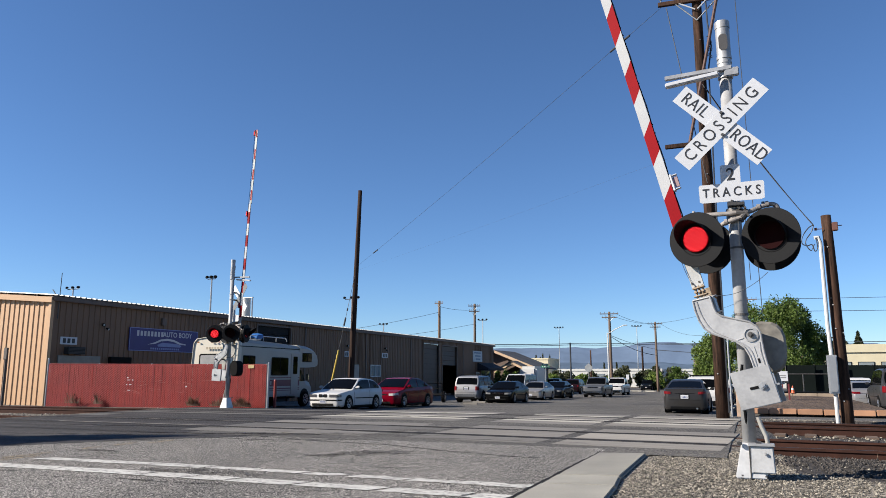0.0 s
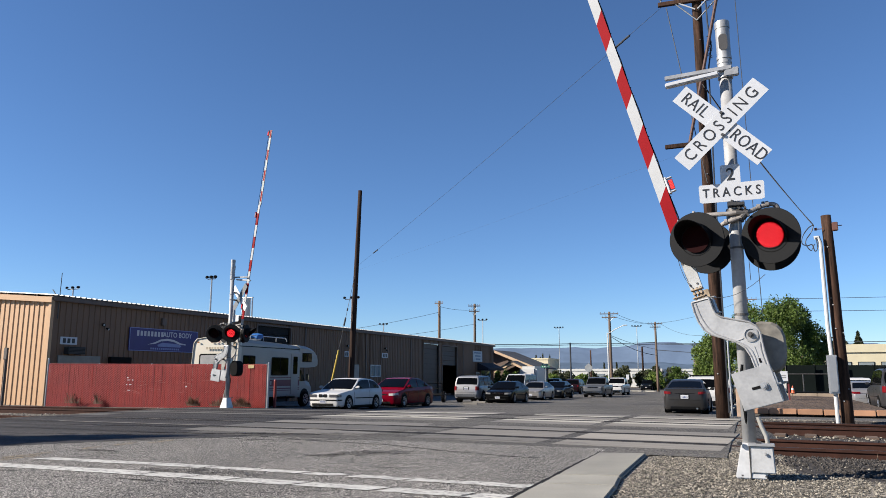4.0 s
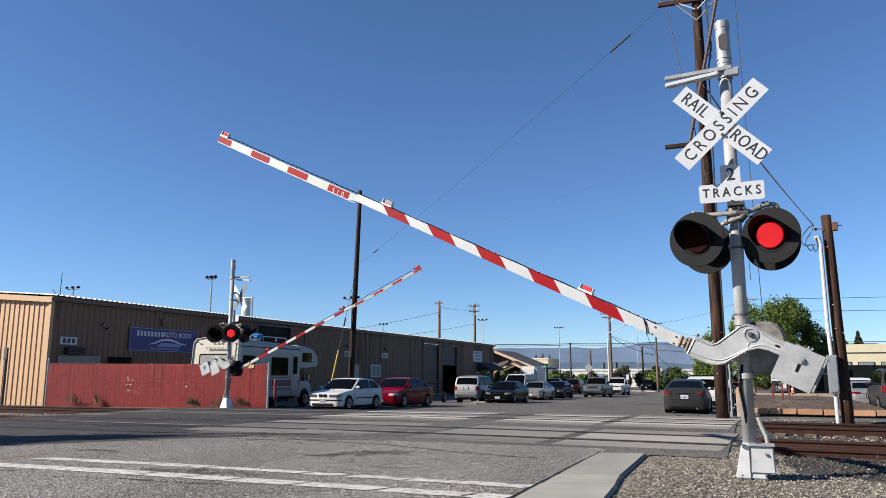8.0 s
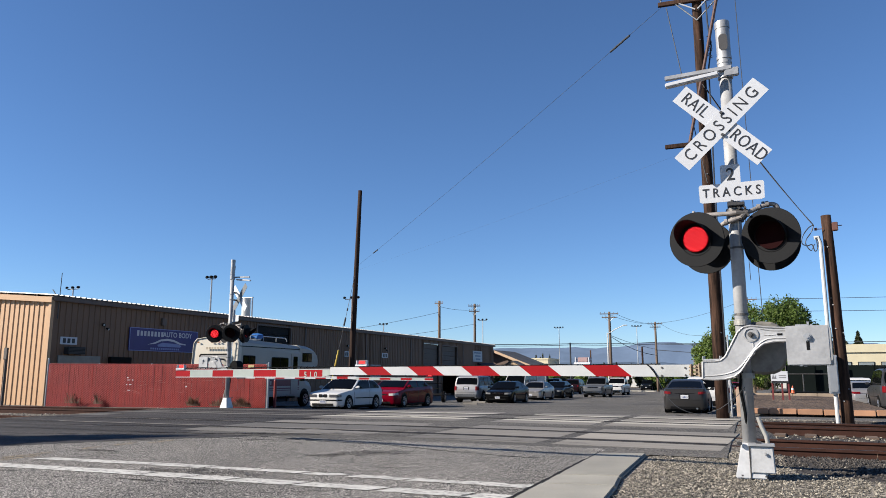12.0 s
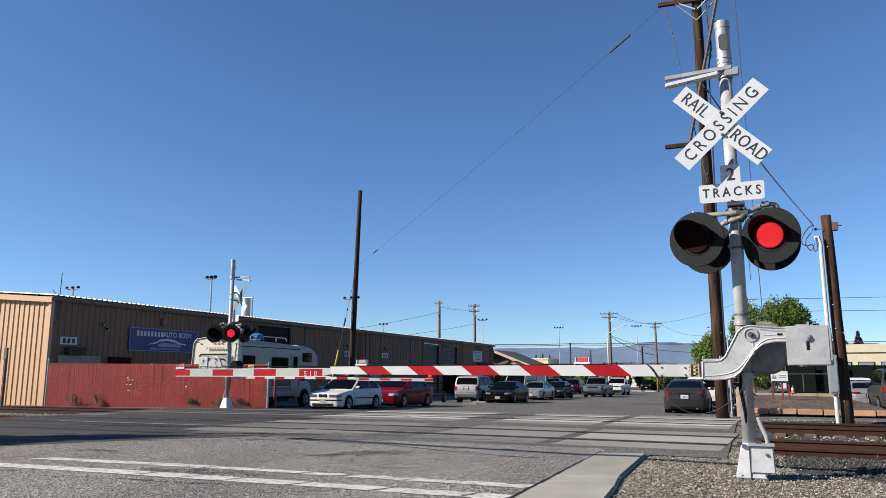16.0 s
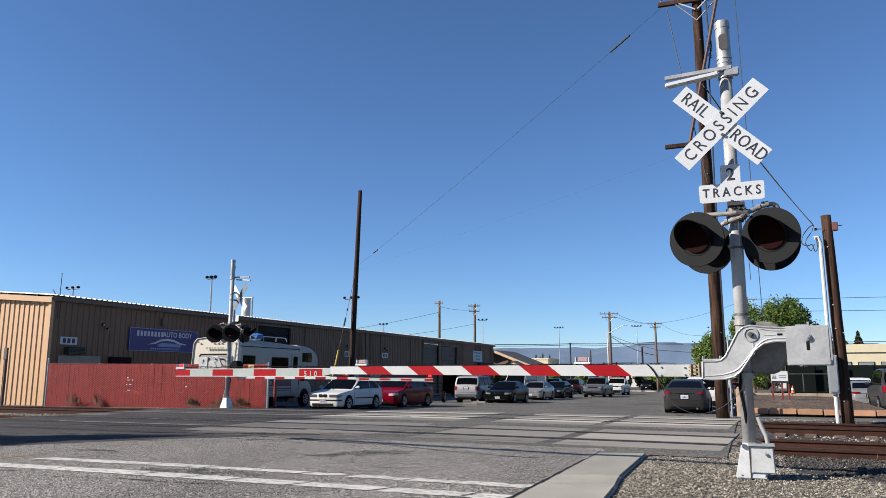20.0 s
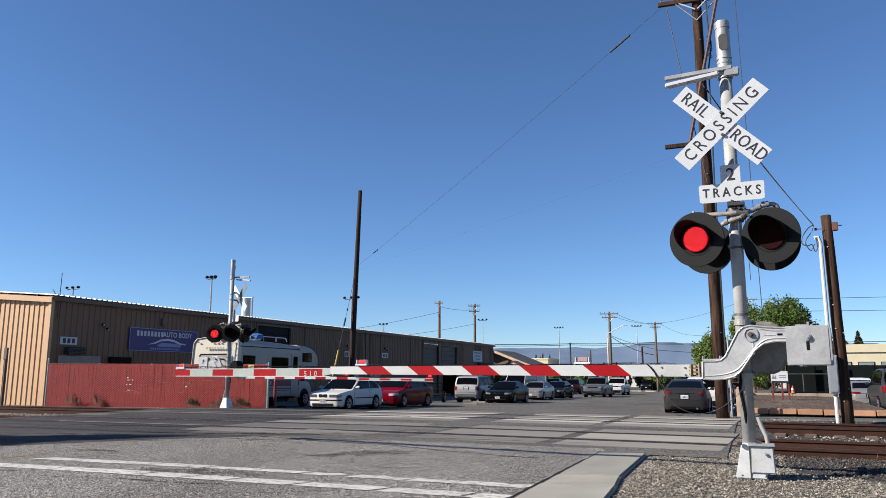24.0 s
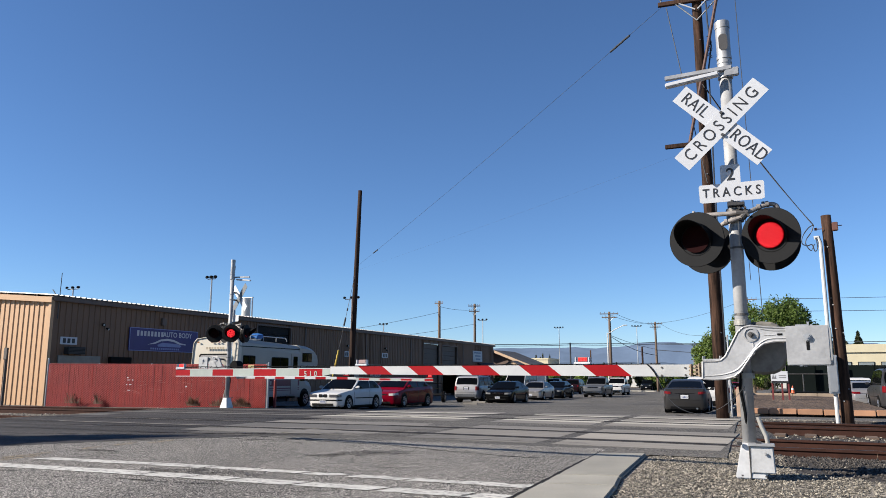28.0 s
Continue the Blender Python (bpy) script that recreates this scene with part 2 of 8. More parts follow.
# one cream in two tones: tail brightened for sun, the rest dulled for shade
RV_CREAM_SUNLIT = mat("cream_camper_tail", (0.72, 0.655, 0.53), 0.4, var=0.06, scale=1.2, bump=0.03)
RV_CREAM = mat("cream_camper_shell", (0.43, 0.40, 0.345), 0.4, var=0.07, scale=1.2, bump=0.03)
RV_MAROON = mat("maroon_stripe", (0.17, 0.03, 0.045), 0.45, var=0.15, bump=0)
TYRE = mat("tyre_rubber", (0.006, 0.006, 0.006), 0.9, spec=0.1, var=0.25, bump=0.1)
RIM = mat("alloy_rim", (0.50, 0.50, 0.52), 0.3, metal=0.8, var=0.15, bump=0.03)
CAR_GLASS = glass("tinted_car_glass", (0.002, 0.0022, 0.0025), 0.04, 0.06)
CAR_GLASS.node_tree.nodes["Principled BSDF"].inputs["Specular IOR Level"].default_value = 0.3
WINDOW_GLASS = glass("window_glass", (0.35, 0.40, 0.42), 0.04, 0.5)
HEADLAMP = mat("headlamp_lens", (0.24, 0.245, 0.25), 0.12, var=0.1, bump=0, coat=0.6)
TAIL_RED = mat("tail_lamp_red", (0.20, 0.003, 0.006), 0.3, var=0.15, bump=0, coat=0.1, spec=0.25)
PLATE = mat("plate_white", (0.68, 0.69, 0.72), 0.5, var=0.05, bump=0)
PLATE_INK = mat("plate_ink", (0.06, 0.08, 0.22), 0.5, bump=0)
CHROME = mat("chrome", (0.70, 0.70, 0.70), 0.14, metal=1.0, var=0.08, bump=0)
PLASTIC = mat("black_plastic", (0.005, 0.005, 0.0055), 0.6, spec=0.10, var=0.15, bump=0.05)
YELLOW = mat("yellow_guard", (0.62, 0.42, 0.03), 0.5, var=0.12, bump=0.02)
KERB_RED = mat("faded_red_kerb", (0.50, 0.27, 0.15), 0.8, var=0.25, scale=2, fine=50, bump=0.3)
STUCCO_CREAM = mat("cream_stucco", (0.78, 0.70, 0.48), 0.85, var=0.07, scale=1, bump=0.15)
STUCCO_WHITE = mat("white_stucco", (0.72, 0.72, 0.68), 0.85, var=0.07, scale=1, bump=0.15)
SHINGLE = mat("grey_shingles", (0.085, 0.085, 0.09), 0.85, var=0.25, scale=3, fine=30, bump=0.3)
FASCIA = mat("tan_fascia", (0.70, 0.50, 0.32), 0.6, var=0.1, bump=0.05)
TARP = mat("dark_green_screen", (0.006, 0.010, 0.009), 0.85, spec=0.1, var=0.3, scale=1.5, bump=0.1)
LEAF = leafy("tree_leaf", (0.235, 0.315, 0.055), (0.065, 0.115, 0.022))
LEAF_DARK = leafy("dark_leaf", (0.115, 0.125, 0.055), (0.05, 0.06, 0.03))
LEAF_DRY = leafy("dry_weed", (0.34, 0.23, 0.15), (0.18, 0.12, 0.08))
LEAF_DEAD = leafy("dead_weed", (0.20, 0.10, 0.055), (0.09, 0.05, 0.03))
BARK = mat("bark", (0.14, 0.105, 0.075), 0.9, var=0.3, scale=4, fine=25, bump=0.6, stretch=(4, 4, 0.6))
# distance haze is mixed into both hill colours as blue
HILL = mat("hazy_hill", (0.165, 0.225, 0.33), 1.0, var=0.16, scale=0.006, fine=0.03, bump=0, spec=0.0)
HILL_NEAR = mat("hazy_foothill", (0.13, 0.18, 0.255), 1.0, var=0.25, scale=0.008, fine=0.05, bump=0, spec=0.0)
SIGN_GREEN = mat("green_sign_sheet", (0.02, 0.22, 0.10), 0.5, var=0.1, bump=0)
CONE_ORANGE = mat("cone_orange", (0.70, 0.13, 0.03), 0.5, bump=0)
BLUE_TARP = mat("blue_tarp", (0.05, 0.22, 0.62), 0.5, var=0.25, scale=6, bump=0.2)


def paint(name, col, metal=0.3, rough=0.3, coat=0.15, spec=0.22):
    return mat(name, col, rough, metal=metal, var=0.06, scale=1.5, bump=0, coat=coat, spec=spec)


# ---- mesh helpers ----
def link(name, bm, material, smooth=False):
    me = bpy.data.meshes.new(name)
    bmesh.ops.recalc_face_normals(bm, faces=bm.faces)
    bm.to_mesh(me)
    bm.free()
    for m in material if isinstance(material, (list, tuple)) else [material]:
        me.materials.append(m)
    if smooth:
        for p in me.polygons:
            p.use_smooth = True
    return me


def part(name, bm, material, parent, label="", smooth=False, m=None):
    ob = new(name, link(name, bm, material, smooth))
    ob.parent = parent
    if m is not None:
        ob.matrix_basis = m
    return tagged(ob, label)


def share(name, mesh, parent, m, label=""):
    ob = new(name, mesh)
    ob.parent = parent
    ob.matrix_basis = m
    return tagged(ob, label)


def thing(name, m, label, category, group="", kind=""):
    ob = new(name)
    ob.empty_display_size = 0.2
    ob.matrix_basis = m
    return tagged(ob, label, category, group, kind)


def solid(name, bm, material, label, category, group="", kind="", m=None, smooth=False):
    ob = new(name, link(name, bm, material, smooth))
    if m is not None:
        ob.matrix_basis = m
    return tagged(ob, label, category, group, kind)


def box(bm, c, s, rot=None, bevel=0.0, taper=None):
    """A block of size s about c; taper scales its top in x and y."""
    g = bmesh.ops.create_cube(bm, size=1.0)["verts"]
    for v in g:
        v.co = Vector((v.co.x * s[0], v.co.y * s[1], v.co.z * s[2]))
        if taper and v.co.z > 0:
            v.co.x *= taper[0]
            v.co.y *= taper[1]
    if bevel:
        edges = list({e for v in g for e in v.link_edges})
        r = bmesh.ops.bevel(bm, geom=edges, offset=bevel, segments=2, affect="EDGES", clamp_overlap=True)
        g = list({v for f in r["faces"] for v in f.verts} | {v for v in g if v.is_valid})
    mt = Matrix.Translation(c) @ (rot.to_4x4() if rot else Matrix())
    bmesh.ops.transform(bm, matrix=mt, verts=g)
    return bm


def rod(bm, a, b, r0, r1=None, seg=12, caps=True):
    a, b = Vector(a), Vector(b)
    r1 = r0 if r1 is None else r1
    q = (b - a).to_track_quat("Z", "Y").to_matrix()
    rings = []
    for p, r in ((a, r0), (b, r1)):
        rings.append([bm.verts.new(p + q @ Vector((r * math.cos(2 * math.pi * i / seg), r * math.sin(2 * math.pi * i / seg), 0))) for i in range(seg)])
    for i in range(seg):
        bm.faces.new((rings[0][i], rings[0][(i + 1) % seg], rings[1][(i + 1) % seg], rings[1][i]))
    if caps:
        bm.faces.new(rings[0][::-1])
        bm.faces.new(rings[1])
    return bm


def tube(bm, pts, r, seg=6, r_end=None):
    """One bent tube through the points."""
    pts = [Vector(p) for p in pts]
    side = Vector((0.31, 0.17, 0.93))
    rings = []
    for i, p in enumerate(pts):
        d = (pts[min(i + 1, len(pts) - 1)] - pts[max(i - 1, 0)]).normalized()
        a = d.cross(side if abs(d.dot(side.normalized())) < .95 else Vector((1, 0, 0))).normalized()
        b = d.cross(a)
        q = r if r_end is None else r + (r_end - r) * i / (len(pts) - 1)
        rings.append([p + a * (q * math.cos(2 * math.pi * k / seg)) + b * (q * math.sin(2 * math.pi * k / seg)) for k in range(seg)])
    return loft(bm, rings)


def prism(bm, poly, depth, m=None):
    """A flat outline in x and z, thickened along y about 0."""
    m = m or Matrix()
    f, k = [], []
    for x, z in poly:
        f.append(bm.verts.new(m @ Vector((x, -depth / 2, z))))
        k.append(bm.verts.new(m @ Vector((x, depth / 2, z))))
    n = len(poly)
    bm.faces.new(f)
    bm.faces.new(k[::-1])
    for i in range(n):
        bm.faces.new((f[i], k[i], k[(i + 1) % n], f[(i + 1) % n]))
    return bm


def loft(bm, rings, cap=True):
    vs = [[bm.verts.new(p) for p in ring] for ring in rings]
    n = len(vs[0])
    for a, b in zip(vs, vs[1:]):
        for i in range(n):
            bm.faces.new((a[i], a[(i + 1) % n], b[(i + 1) % n], b[i]))
    if cap:
        bm.faces.new(vs[0][::-1])
        bm.faces.new(vs[-1])
    return bm


def bend(pts, n=5):
    """Points along a smooth curve through the given ones."""
    p = [Vector(q) for q in pts]
    p = [p[0] * 2 - p[1]] + p + [p[-1] * 2 - p[-2]]
    out = []
    for a, b, c, d in zip(p, p[1:], p[2:], p[3:]):
        for k in range(n):
            t = k / n
            out.append(.5 * (2 * b + (c - a) * t + (2 * a - 5 * b + 4 * c - d) * t * t + (3 * b - a - 3 * c + d) * t ** 3))
    return out + [p[-2]]


def plate(bm, quad):
    bm.faces.new([bm.verts.new(p) for p in quad])
    return bm


def rounded(w, h, r, n=4):
    out = []
    for cx, cz, a0 in ((w / 2 - r, h / 2 - r, 0), (-w / 2 + r, h / 2 - r, 90), (-w / 2 + r, -h / 2 + r, 180), (w / 2 - r, -h / 2 + r, 270)):
        out += [(cx + r * math.cos(radians(a0 + 90 * i / n)), cz + r * math.sin(radians(a0 + 90 * i / n))) for i in range(n + 1)]
    return out


def letters(text, size, m, material, parent, name="lettering", bold=0.0, spacing=1.0, narrow=1.0):
    """Raised lettering that faces -y of m, centred."""
    cu = bpy.data.curves.new(name, "FONT")
    cu.body, cu.size, cu.align_x, cu.align_y = text, size, "CENTER", "CENTER"
    cu.extrude, cu.offset, cu.space_character, cu.resolution_u = 0.002, bold, spacing, 3
    tmp = new("lettering_curve", cu)
    me = bpy.data.meshes.new_from_object(tmp.evaluated_get(bpy.context.evaluated_depsgraph_get()))
    bpy.data.objects.remove(tmp)
    me.materials.clear()
    me.materials.append(material)
    ob = new(name, me)
    ob.parent = parent
    for v in me.vertices:
        v.co.x *= narrow
    ob.matrix_basis = m @ pose(0, 0, 0, 90, 0, 0)
    return ob


def mesh_from(name, verts, faces, material):
    me = bpy.data.meshes.new(name)
    me.from_pydata([tuple(v) for v in verts], [], faces)
    for m in material if isinstance(material, (list, tuple)) else [material]:
        me.materials.append(m)
    me.update()
    return me


GROUND_Y = (-60, 0, 4, 20.5, 24, 28, 45, 65, 80, 120, 220, 600, 4500)
GROUND_Z = (-0.5, -0.5, 0, 0, -0.17, -0.47, -0.75, -1.0, -1.15, -1.6, -2.0, -2.2, -2.2)


def gz(y):
    return float(np.interp(y, GROUND_Y, GROUND_Z))


# ---- ground, road and tracks ----
ROAD_L, ROAD_R = -17.3, -2.02
TRACK_TURN = -3.4
SLOPE = math.tan(radians(TRACK_TURN))
TRACKS = (13.15, 18.05)          # where each track's middle crosses x = 0
PANEL_END, PANEL_START = -0.35, -18.6


def in_tracks(x, y):
    a = y - SLOPE * x
    return 11.6 < a < 20.0


def lean(x, y):
    """The crossing falls a little towards its far side."""
    return -0.007 * max(0.0, min(22.0, -6.5 - x)) * float(np.interp(y, (22.6, 26.0), (1.0, 0.0)))


def ground_z(x, y):
    z = gz(y) + lean(x, y)
    if x > 0.0 or x < -18.9:
        a = y - SLOPE * x
        d = min(a - 11.2, 20.2 - a)
        z -= 0.16 * max(0.0, min(1.0, d / 0.7))
    return z


def build_ground():
    xs = [-4000, -1500, -600, -250, -120, -70, -45, -33] + [-28 + i for i in range(10)] + [-18.9, -18.5, -15, -10, -5, -2, -1.2, -0.6, 0.0, 0.4, 1, 2, 3, 4, 6, 8, 12, 16, 20, 28, 40, 60, 120, 300, 800, 2000, 4000]
    ys = [-60, -20, 0, 2, 4, 6, 8, 8.9, 9.5, 10.2] + [10.6 + 0.35 * i for i in range(34)] + [23, 24, 26, 28, 32, 38, 45, 55, 65, 80, 100, 120, 160, 220, 350, 600, 1200, 2500, 4500]
    vs = [(x, y, ground_z(x, y)) for y in ys for x in xs]
    n = len(xs)
    fs, mi = [], []
    for j in range(len(ys) - 1):
        for i in range(n - 1):
            fs.append((j * n + i, j * n + i + 1, (j + 1) * n + i + 1, (j + 1) * n + i))
            x, y = (xs[i] + xs[i + 1]) / 2, (ys[j] + ys[j + 1]) / 2
            a = y - SLOPE * x
            if y > 160 or abs(x) > 130:
                mi.append(2)
            # dark track bed, stretched towards the mast to paint the signal's shadow
            elif x > 0.2 and 9.0 < a < 20.2:
                mi.append(3)
            elif x > -2 and y < 11.6 or 10.5 < a < 20.6 and (x > -0.5 or x < -18.5):
                mi.append(1)
            else:
                mi.append(0)
    me = mesh_from("ground", vs, fs, [ASPHALT_LOT, BALLAST, EARTH, BALLAST_DARK])
    for p, k in zip(me.polygons, mi):
        p.material_index = k
    tagged(new("ground", me), "flat ground of worn asphalt lots, gravel and dry earth", "ground", kind="structure")


build_ground()


def strip(name, xs, ys, lift, material, label, category, kind="structure"):
    vs = [(x, y, gz(y) + lean(x, y) + lift) for y in ys for x in xs]
    n = len(xs)
    fs = [(j * n + i, j * n + i + 1, (j + 1) * n + i + 1, (j + 1) * n + i) for j in range(len(ys) - 1) for i in range(n - 1)]
    return tagged(new(name, mesh_from(name, vs, fs, material)), label, category, kind=kind)


def road_strip(name, y0, y1, x0, x1, lift, material, label):
    ys = sorted({y0, y1, *[y for y in GROUND_Y if y0 < y < y1]})
    return strip(name, sorted({x0, x1, *[x for x in (-14.0, -10.0, -6.5) if x0 < x < x1]}), sorted({*ys, *[y for y in (22.6, 26.0) if y0 < y < y1]}), lift, material, label, "road")


road = road_strip("road", -40, 150, ROAD_L, ROAD_R, 0.012, ASPHALT, "wide worn grey asphalt road with faint tyre tracks")


def dark_lane():
    """The dark lane beside the centre line, whose seam with the paler seal runs askew."""
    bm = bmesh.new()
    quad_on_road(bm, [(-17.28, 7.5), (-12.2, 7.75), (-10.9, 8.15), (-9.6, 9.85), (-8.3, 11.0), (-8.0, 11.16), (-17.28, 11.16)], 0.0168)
    solid("road_patch", bm, DARK_SEAL, "dark streaked asphalt of the far lane", "road", kind="structure")


strip("road_surface", [ROAD_L, -12, -9, -6.5, ROAD_R], [-40, 0, 4, 8, 10.95, 11.15], 0.0145, CHIPSEAL, "pale coarse chip-sealed road before the tracks", "road")


road_strip("road_shoulder", 10.55, 20.6, ROAD_R - .01, -0.36, 0.0128, ASPHALT, "worn asphalt shoulder between the rails and the gravel")


road_strip("road_patch", 11.2, 21.2, ROAD_L + .02, -10.2, 0.0136, DARK_SEAL, "dark streaked asphalt between the rails and the lot")


def quad_on_road(bm, pts, lift):
    bm.faces.new([bm.verts.new((x, y, gz(y) + lean(x, y) + lift)) for x, y in pts])


def stop_lines():
    """Two worn bars of tape-edged paint; each piece is cut askew where the paint has broken away."""
    rnd = random.Random(4)
    for y0, w, runs in ((6.44, 0.30, [(-9.2, -7.55), (-7.53, -6.27), (-6.23, -5.62), (-5.60, -5.07), (-5.03, -4.27), (-4.22, -3.36), (-3.29, -2.47), (-2.42, -2.06)]),
                        (7.15, 0.27, [(-8.72, -7.98), (-7.96, -7.42), (-7.40, -6.78), (-6.74, -5.98), (-5.95, -4.68), (-4.60, -4.18), (-4.02, -3.37), (-3.31, -2.06)])):
        t = thing("stop_line", Matrix(), "worn white painted line across the road", "road marking", "stop lines", "structure")
        for a, b in runs:
            bm = bmesh.new()
            n = max(3, int((b - a) / 0.12))
            skew, thin = rnd.uniform(.05, .16), rnd.uniform(.0, .03)
            tired = 0.05 if y0 > 7 and -6.0 < a < -3.3 else 0.012
            rows = [[], []]
            for i in range(n + 1):
                x = a + (b - a) * i / n
                end = .03 if i in (0, n) else 0
                rows[0].append(bm.verts.new((x - skew / 2, y0 - w / 2 + thin + rnd.uniform(0, tired), 0.0205 + lean(x, y0))))
                rows[1].append(bm.verts.new((x + skew / 2 + rnd.uniform(-end, end), y0 + w / 2 - rnd.uniform(0, tired) * 1.5, 0.0205 + lean(x, y0))))
            for i in range(n):
                bm.faces.new((rows[0][i], rows[0][i + 1], rows[1][i + 1], rows[1][i]))
            part("paint_patch", bm, PAINT_WHITE, t)


def yellow_line():
    rnd = random.Random(8)
    bm = bmesh.new()
    for x in (-9.35, -9.12):
        y = -6.0
        while y < 9.4:
            d = rnd.uniform(0.15, 0.6)
            if rnd.random() < 0.45:
                quad_on_road(bm, [(x, y), (x + 0.1, y + rnd.uniform(-.03, .03)), (x + 0.1, y + d), (x, y + d)], 0.019)
            y += d + rnd.uniform(0, 0.05)
    solid("centre_line", bm, PAINT_YELLOW, "faded double yellow centre line", "road marking", kind="structure")


def cracks():
    rnd = random.Random(11)
    bm = bmesh.new()

    def crack(x, y, ang, length, w):
        a = radians(ang)
        p = (x, y)
        step = 0.18
        for _ in range(int(length / step)):
            a += rnd.uniform(-.22, .22) - .25 * (a - radians(ang))
            q = (p[0] + step * math.cos(a), p[1] + step * math.sin(a))
            ww = w * rnd.uniform(.4, 1.2)
            nx, ny = -math.sin(a) * ww / 2, math.cos(a) * ww / 2
            quad_on_road(bm, [(p[0] - nx, p[1] - ny), (q[0] - nx, q[1] - ny), (q[0] + nx, q[1] + ny), (p[0] + nx, p[1] + ny)], 0.0185)
            p = q
    for x, y, ang, ln, w in ((-8.6, 6.0, 4, 1.0, .03), (-7.2, 5.9, 12, 1.6, .02), (-6.2, 6.05, 8, 1.4, .02), (-4.6, 5.7, 28, 1.9, .022), (-3.3, 5.9, 30, 1.5, .02), (-4.0, 7.9, 10, .35, .03),
                             (-9.0, 11.2, -8, 6.8, .05), (-9.2, 10.6, 10, 3.2, .05), (-7.6, 10.9, 2, 2.2, .035), (-16.5, 11.4, -3, 7.5, .05), (-5.5, 11.7, -4, 3.1, .03), (-11, 9.3, 4, 4, .03), (-13, 22, 0, 8, .05), (-12, 25.5, -5, 9, .05)):
        crack(x, y, ang, ln, w)
    solid("road_cracks", bm, TAR, "dark cracks and tar seams in the asphalt", "crack", kind="stuff")


def tar_patches():
    """Dark sealed patches and oil stains: flat blots with ragged, feathered ends."""
    rnd = random.Random(23)
    t = thing("tar_patches", Matrix(), "black tar smears and oil stains along the crossing", "tar patch", kind="structure")
    for x, y, lg, w, ang, mt in ((-9.9, 11.30, 3.4, .26, 6, TAR_SMEAR), (-8.2, 11.60, 1.9, .42, 5, TAR_SMEAR), (-7.4, 11.95, 2.2, .14, 20, TAR_SMEAR), (-10.6, 10.75, 2.8, .12, 8, TAR_SMEAR), (-6.3, 12.0, 3.0, .10, 14, TAR_SMEAR), (-8.85, 8.17, .85, .20, 3, TAR_SMEAR), (-12.6, 12.6, 5.0, .30, 4, TAR_SMEAR), (-13.5, 14.9, 5.0, .35, -3, TAR_SMEAR), (-11.2, 16.0, 3.5, .3, 5, TAR_SMEAR),
                                 (-5.05, 9.15, 1.6, .75, 38, OIL), (-5.75, 6.80, 1.9, .36, 2, OIL), (-4.05, 7.9, .4, .035, 12, TAR), (-7.6, 12.2, 4.5, .06, -2, TAR_SMEAR), (-12.2, 10.4, 3.4, .12, 10, TAR_SMEAR)):
        bm = bmesh.new()
        n = max(8, int(lg / .09))
        ca, sa = math.cos(radians(ang)), math.sin(radians(ang))
        lo, hi = [], []
        for i in range(n + 1):
            f = i / n
            k = max(.04, math.sin(math.pi * f) ** .6)
            s, mid = (f - .5) * lg, .35 * w * noise.noise((f * lg * 1.6, x, y))
            for side, row in ((-1, lo), (1, hi)):
                d = mid + side * w / 2 * k * rnd.uniform(.45, 1.15)
                px_, py_ = x + s * ca - d * sa, y + s * sa + d * ca
                row.append(bm.verts.new((px_, py_, gz(py_) + lean(px_, py_) + .0215)))
        for i in range(n):
            bm.faces.new((lo[i], lo[i + 1], hi[i + 1], hi[i]))
        part("tar_patch", bm, mt, t)


dark_lane()
stop_lines()
yellow_line()
cracks()
tar_patches()


def gutter():
    """Concrete edging that ends before the near track."""
    t = thing("kerb", Matrix(), "pale concrete gutter edging beside the road", "kerb", kind="structure")
    right = lambda y: float(np.interp(y, (3.0, 6.2, 7.4, 8.1, 10.5), (-1.20, -1.21, -1.27, -1.34, -1.38)))
    for y0, y1 in [(3.0, 6.2), (6.208, 7.4), (7.403, 8.1), (8.112, 10.5)]:
        bm = bmesh.new()
        pts = [(-2.02, y0), (right(y0), y0), (right(y1), y1), (-2.1 if y1 > 10 else -2.03, y1)]
        lo = [bm.verts.new((x, y, -0.35)) for x, y in pts]
        hi = [bm.verts.new((x, y, gz(y) + (0.022 if x < -1.6 else 0.04))) for x, y in pts]
        bm.faces.new(hi)
        for i in range(4):
            bm.faces.new((lo[i], lo[(i + 1) % 4], hi[(i + 1) % 4], hi[i]))
        bmesh.ops.bevel(bm, geom=[e for e in bm.edges if e.verts[0] in hi and e.verts[1] in hi], offset=0.02, segments=2, affect="EDGES")
        part("kerb_slab", bm, CONCRETE, t)


gutter()


def gutter_gap():
    """The open joint between the ragged asphalt edge and the gutter, with crumbs of asphalt along it."""
    rnd = random.Random(9)
    bm = bmesh.new()
    n = 60
    lo, hi = [], []
    for i in range(n + 1):
        y = 5.9 + 4.75 * i / n
        lo.append(bm.verts.new((-2.042 - rnd.uniform(0, .022), y, gz(y) + .0225)))
        hi.append(bm.verts.new((-2.018 + rnd.uniform(0, .008), y, gz(y) + .0245)))
    for i in range(n):
        bm.faces.new((lo[i], hi[i], hi[i + 1], lo[i + 1]))
    solid("gutter_joint", bm, TAR, "dark open joint between asphalt and gutter", "joint", kind="structure")


gutter_gap()

# ---- rails ----
RAIL_OUT = [(-.068, -.17), (.068, -.17), (.068, -.155), (.012, -.14), (.012, -.045), (.036, -.035), (.036, -.004), (.028, 0), (-.028, 0), (-.036, -.004), (-.036, -.035), (-.012, -.045), (-.012, -.14), (-.068, -.155)]


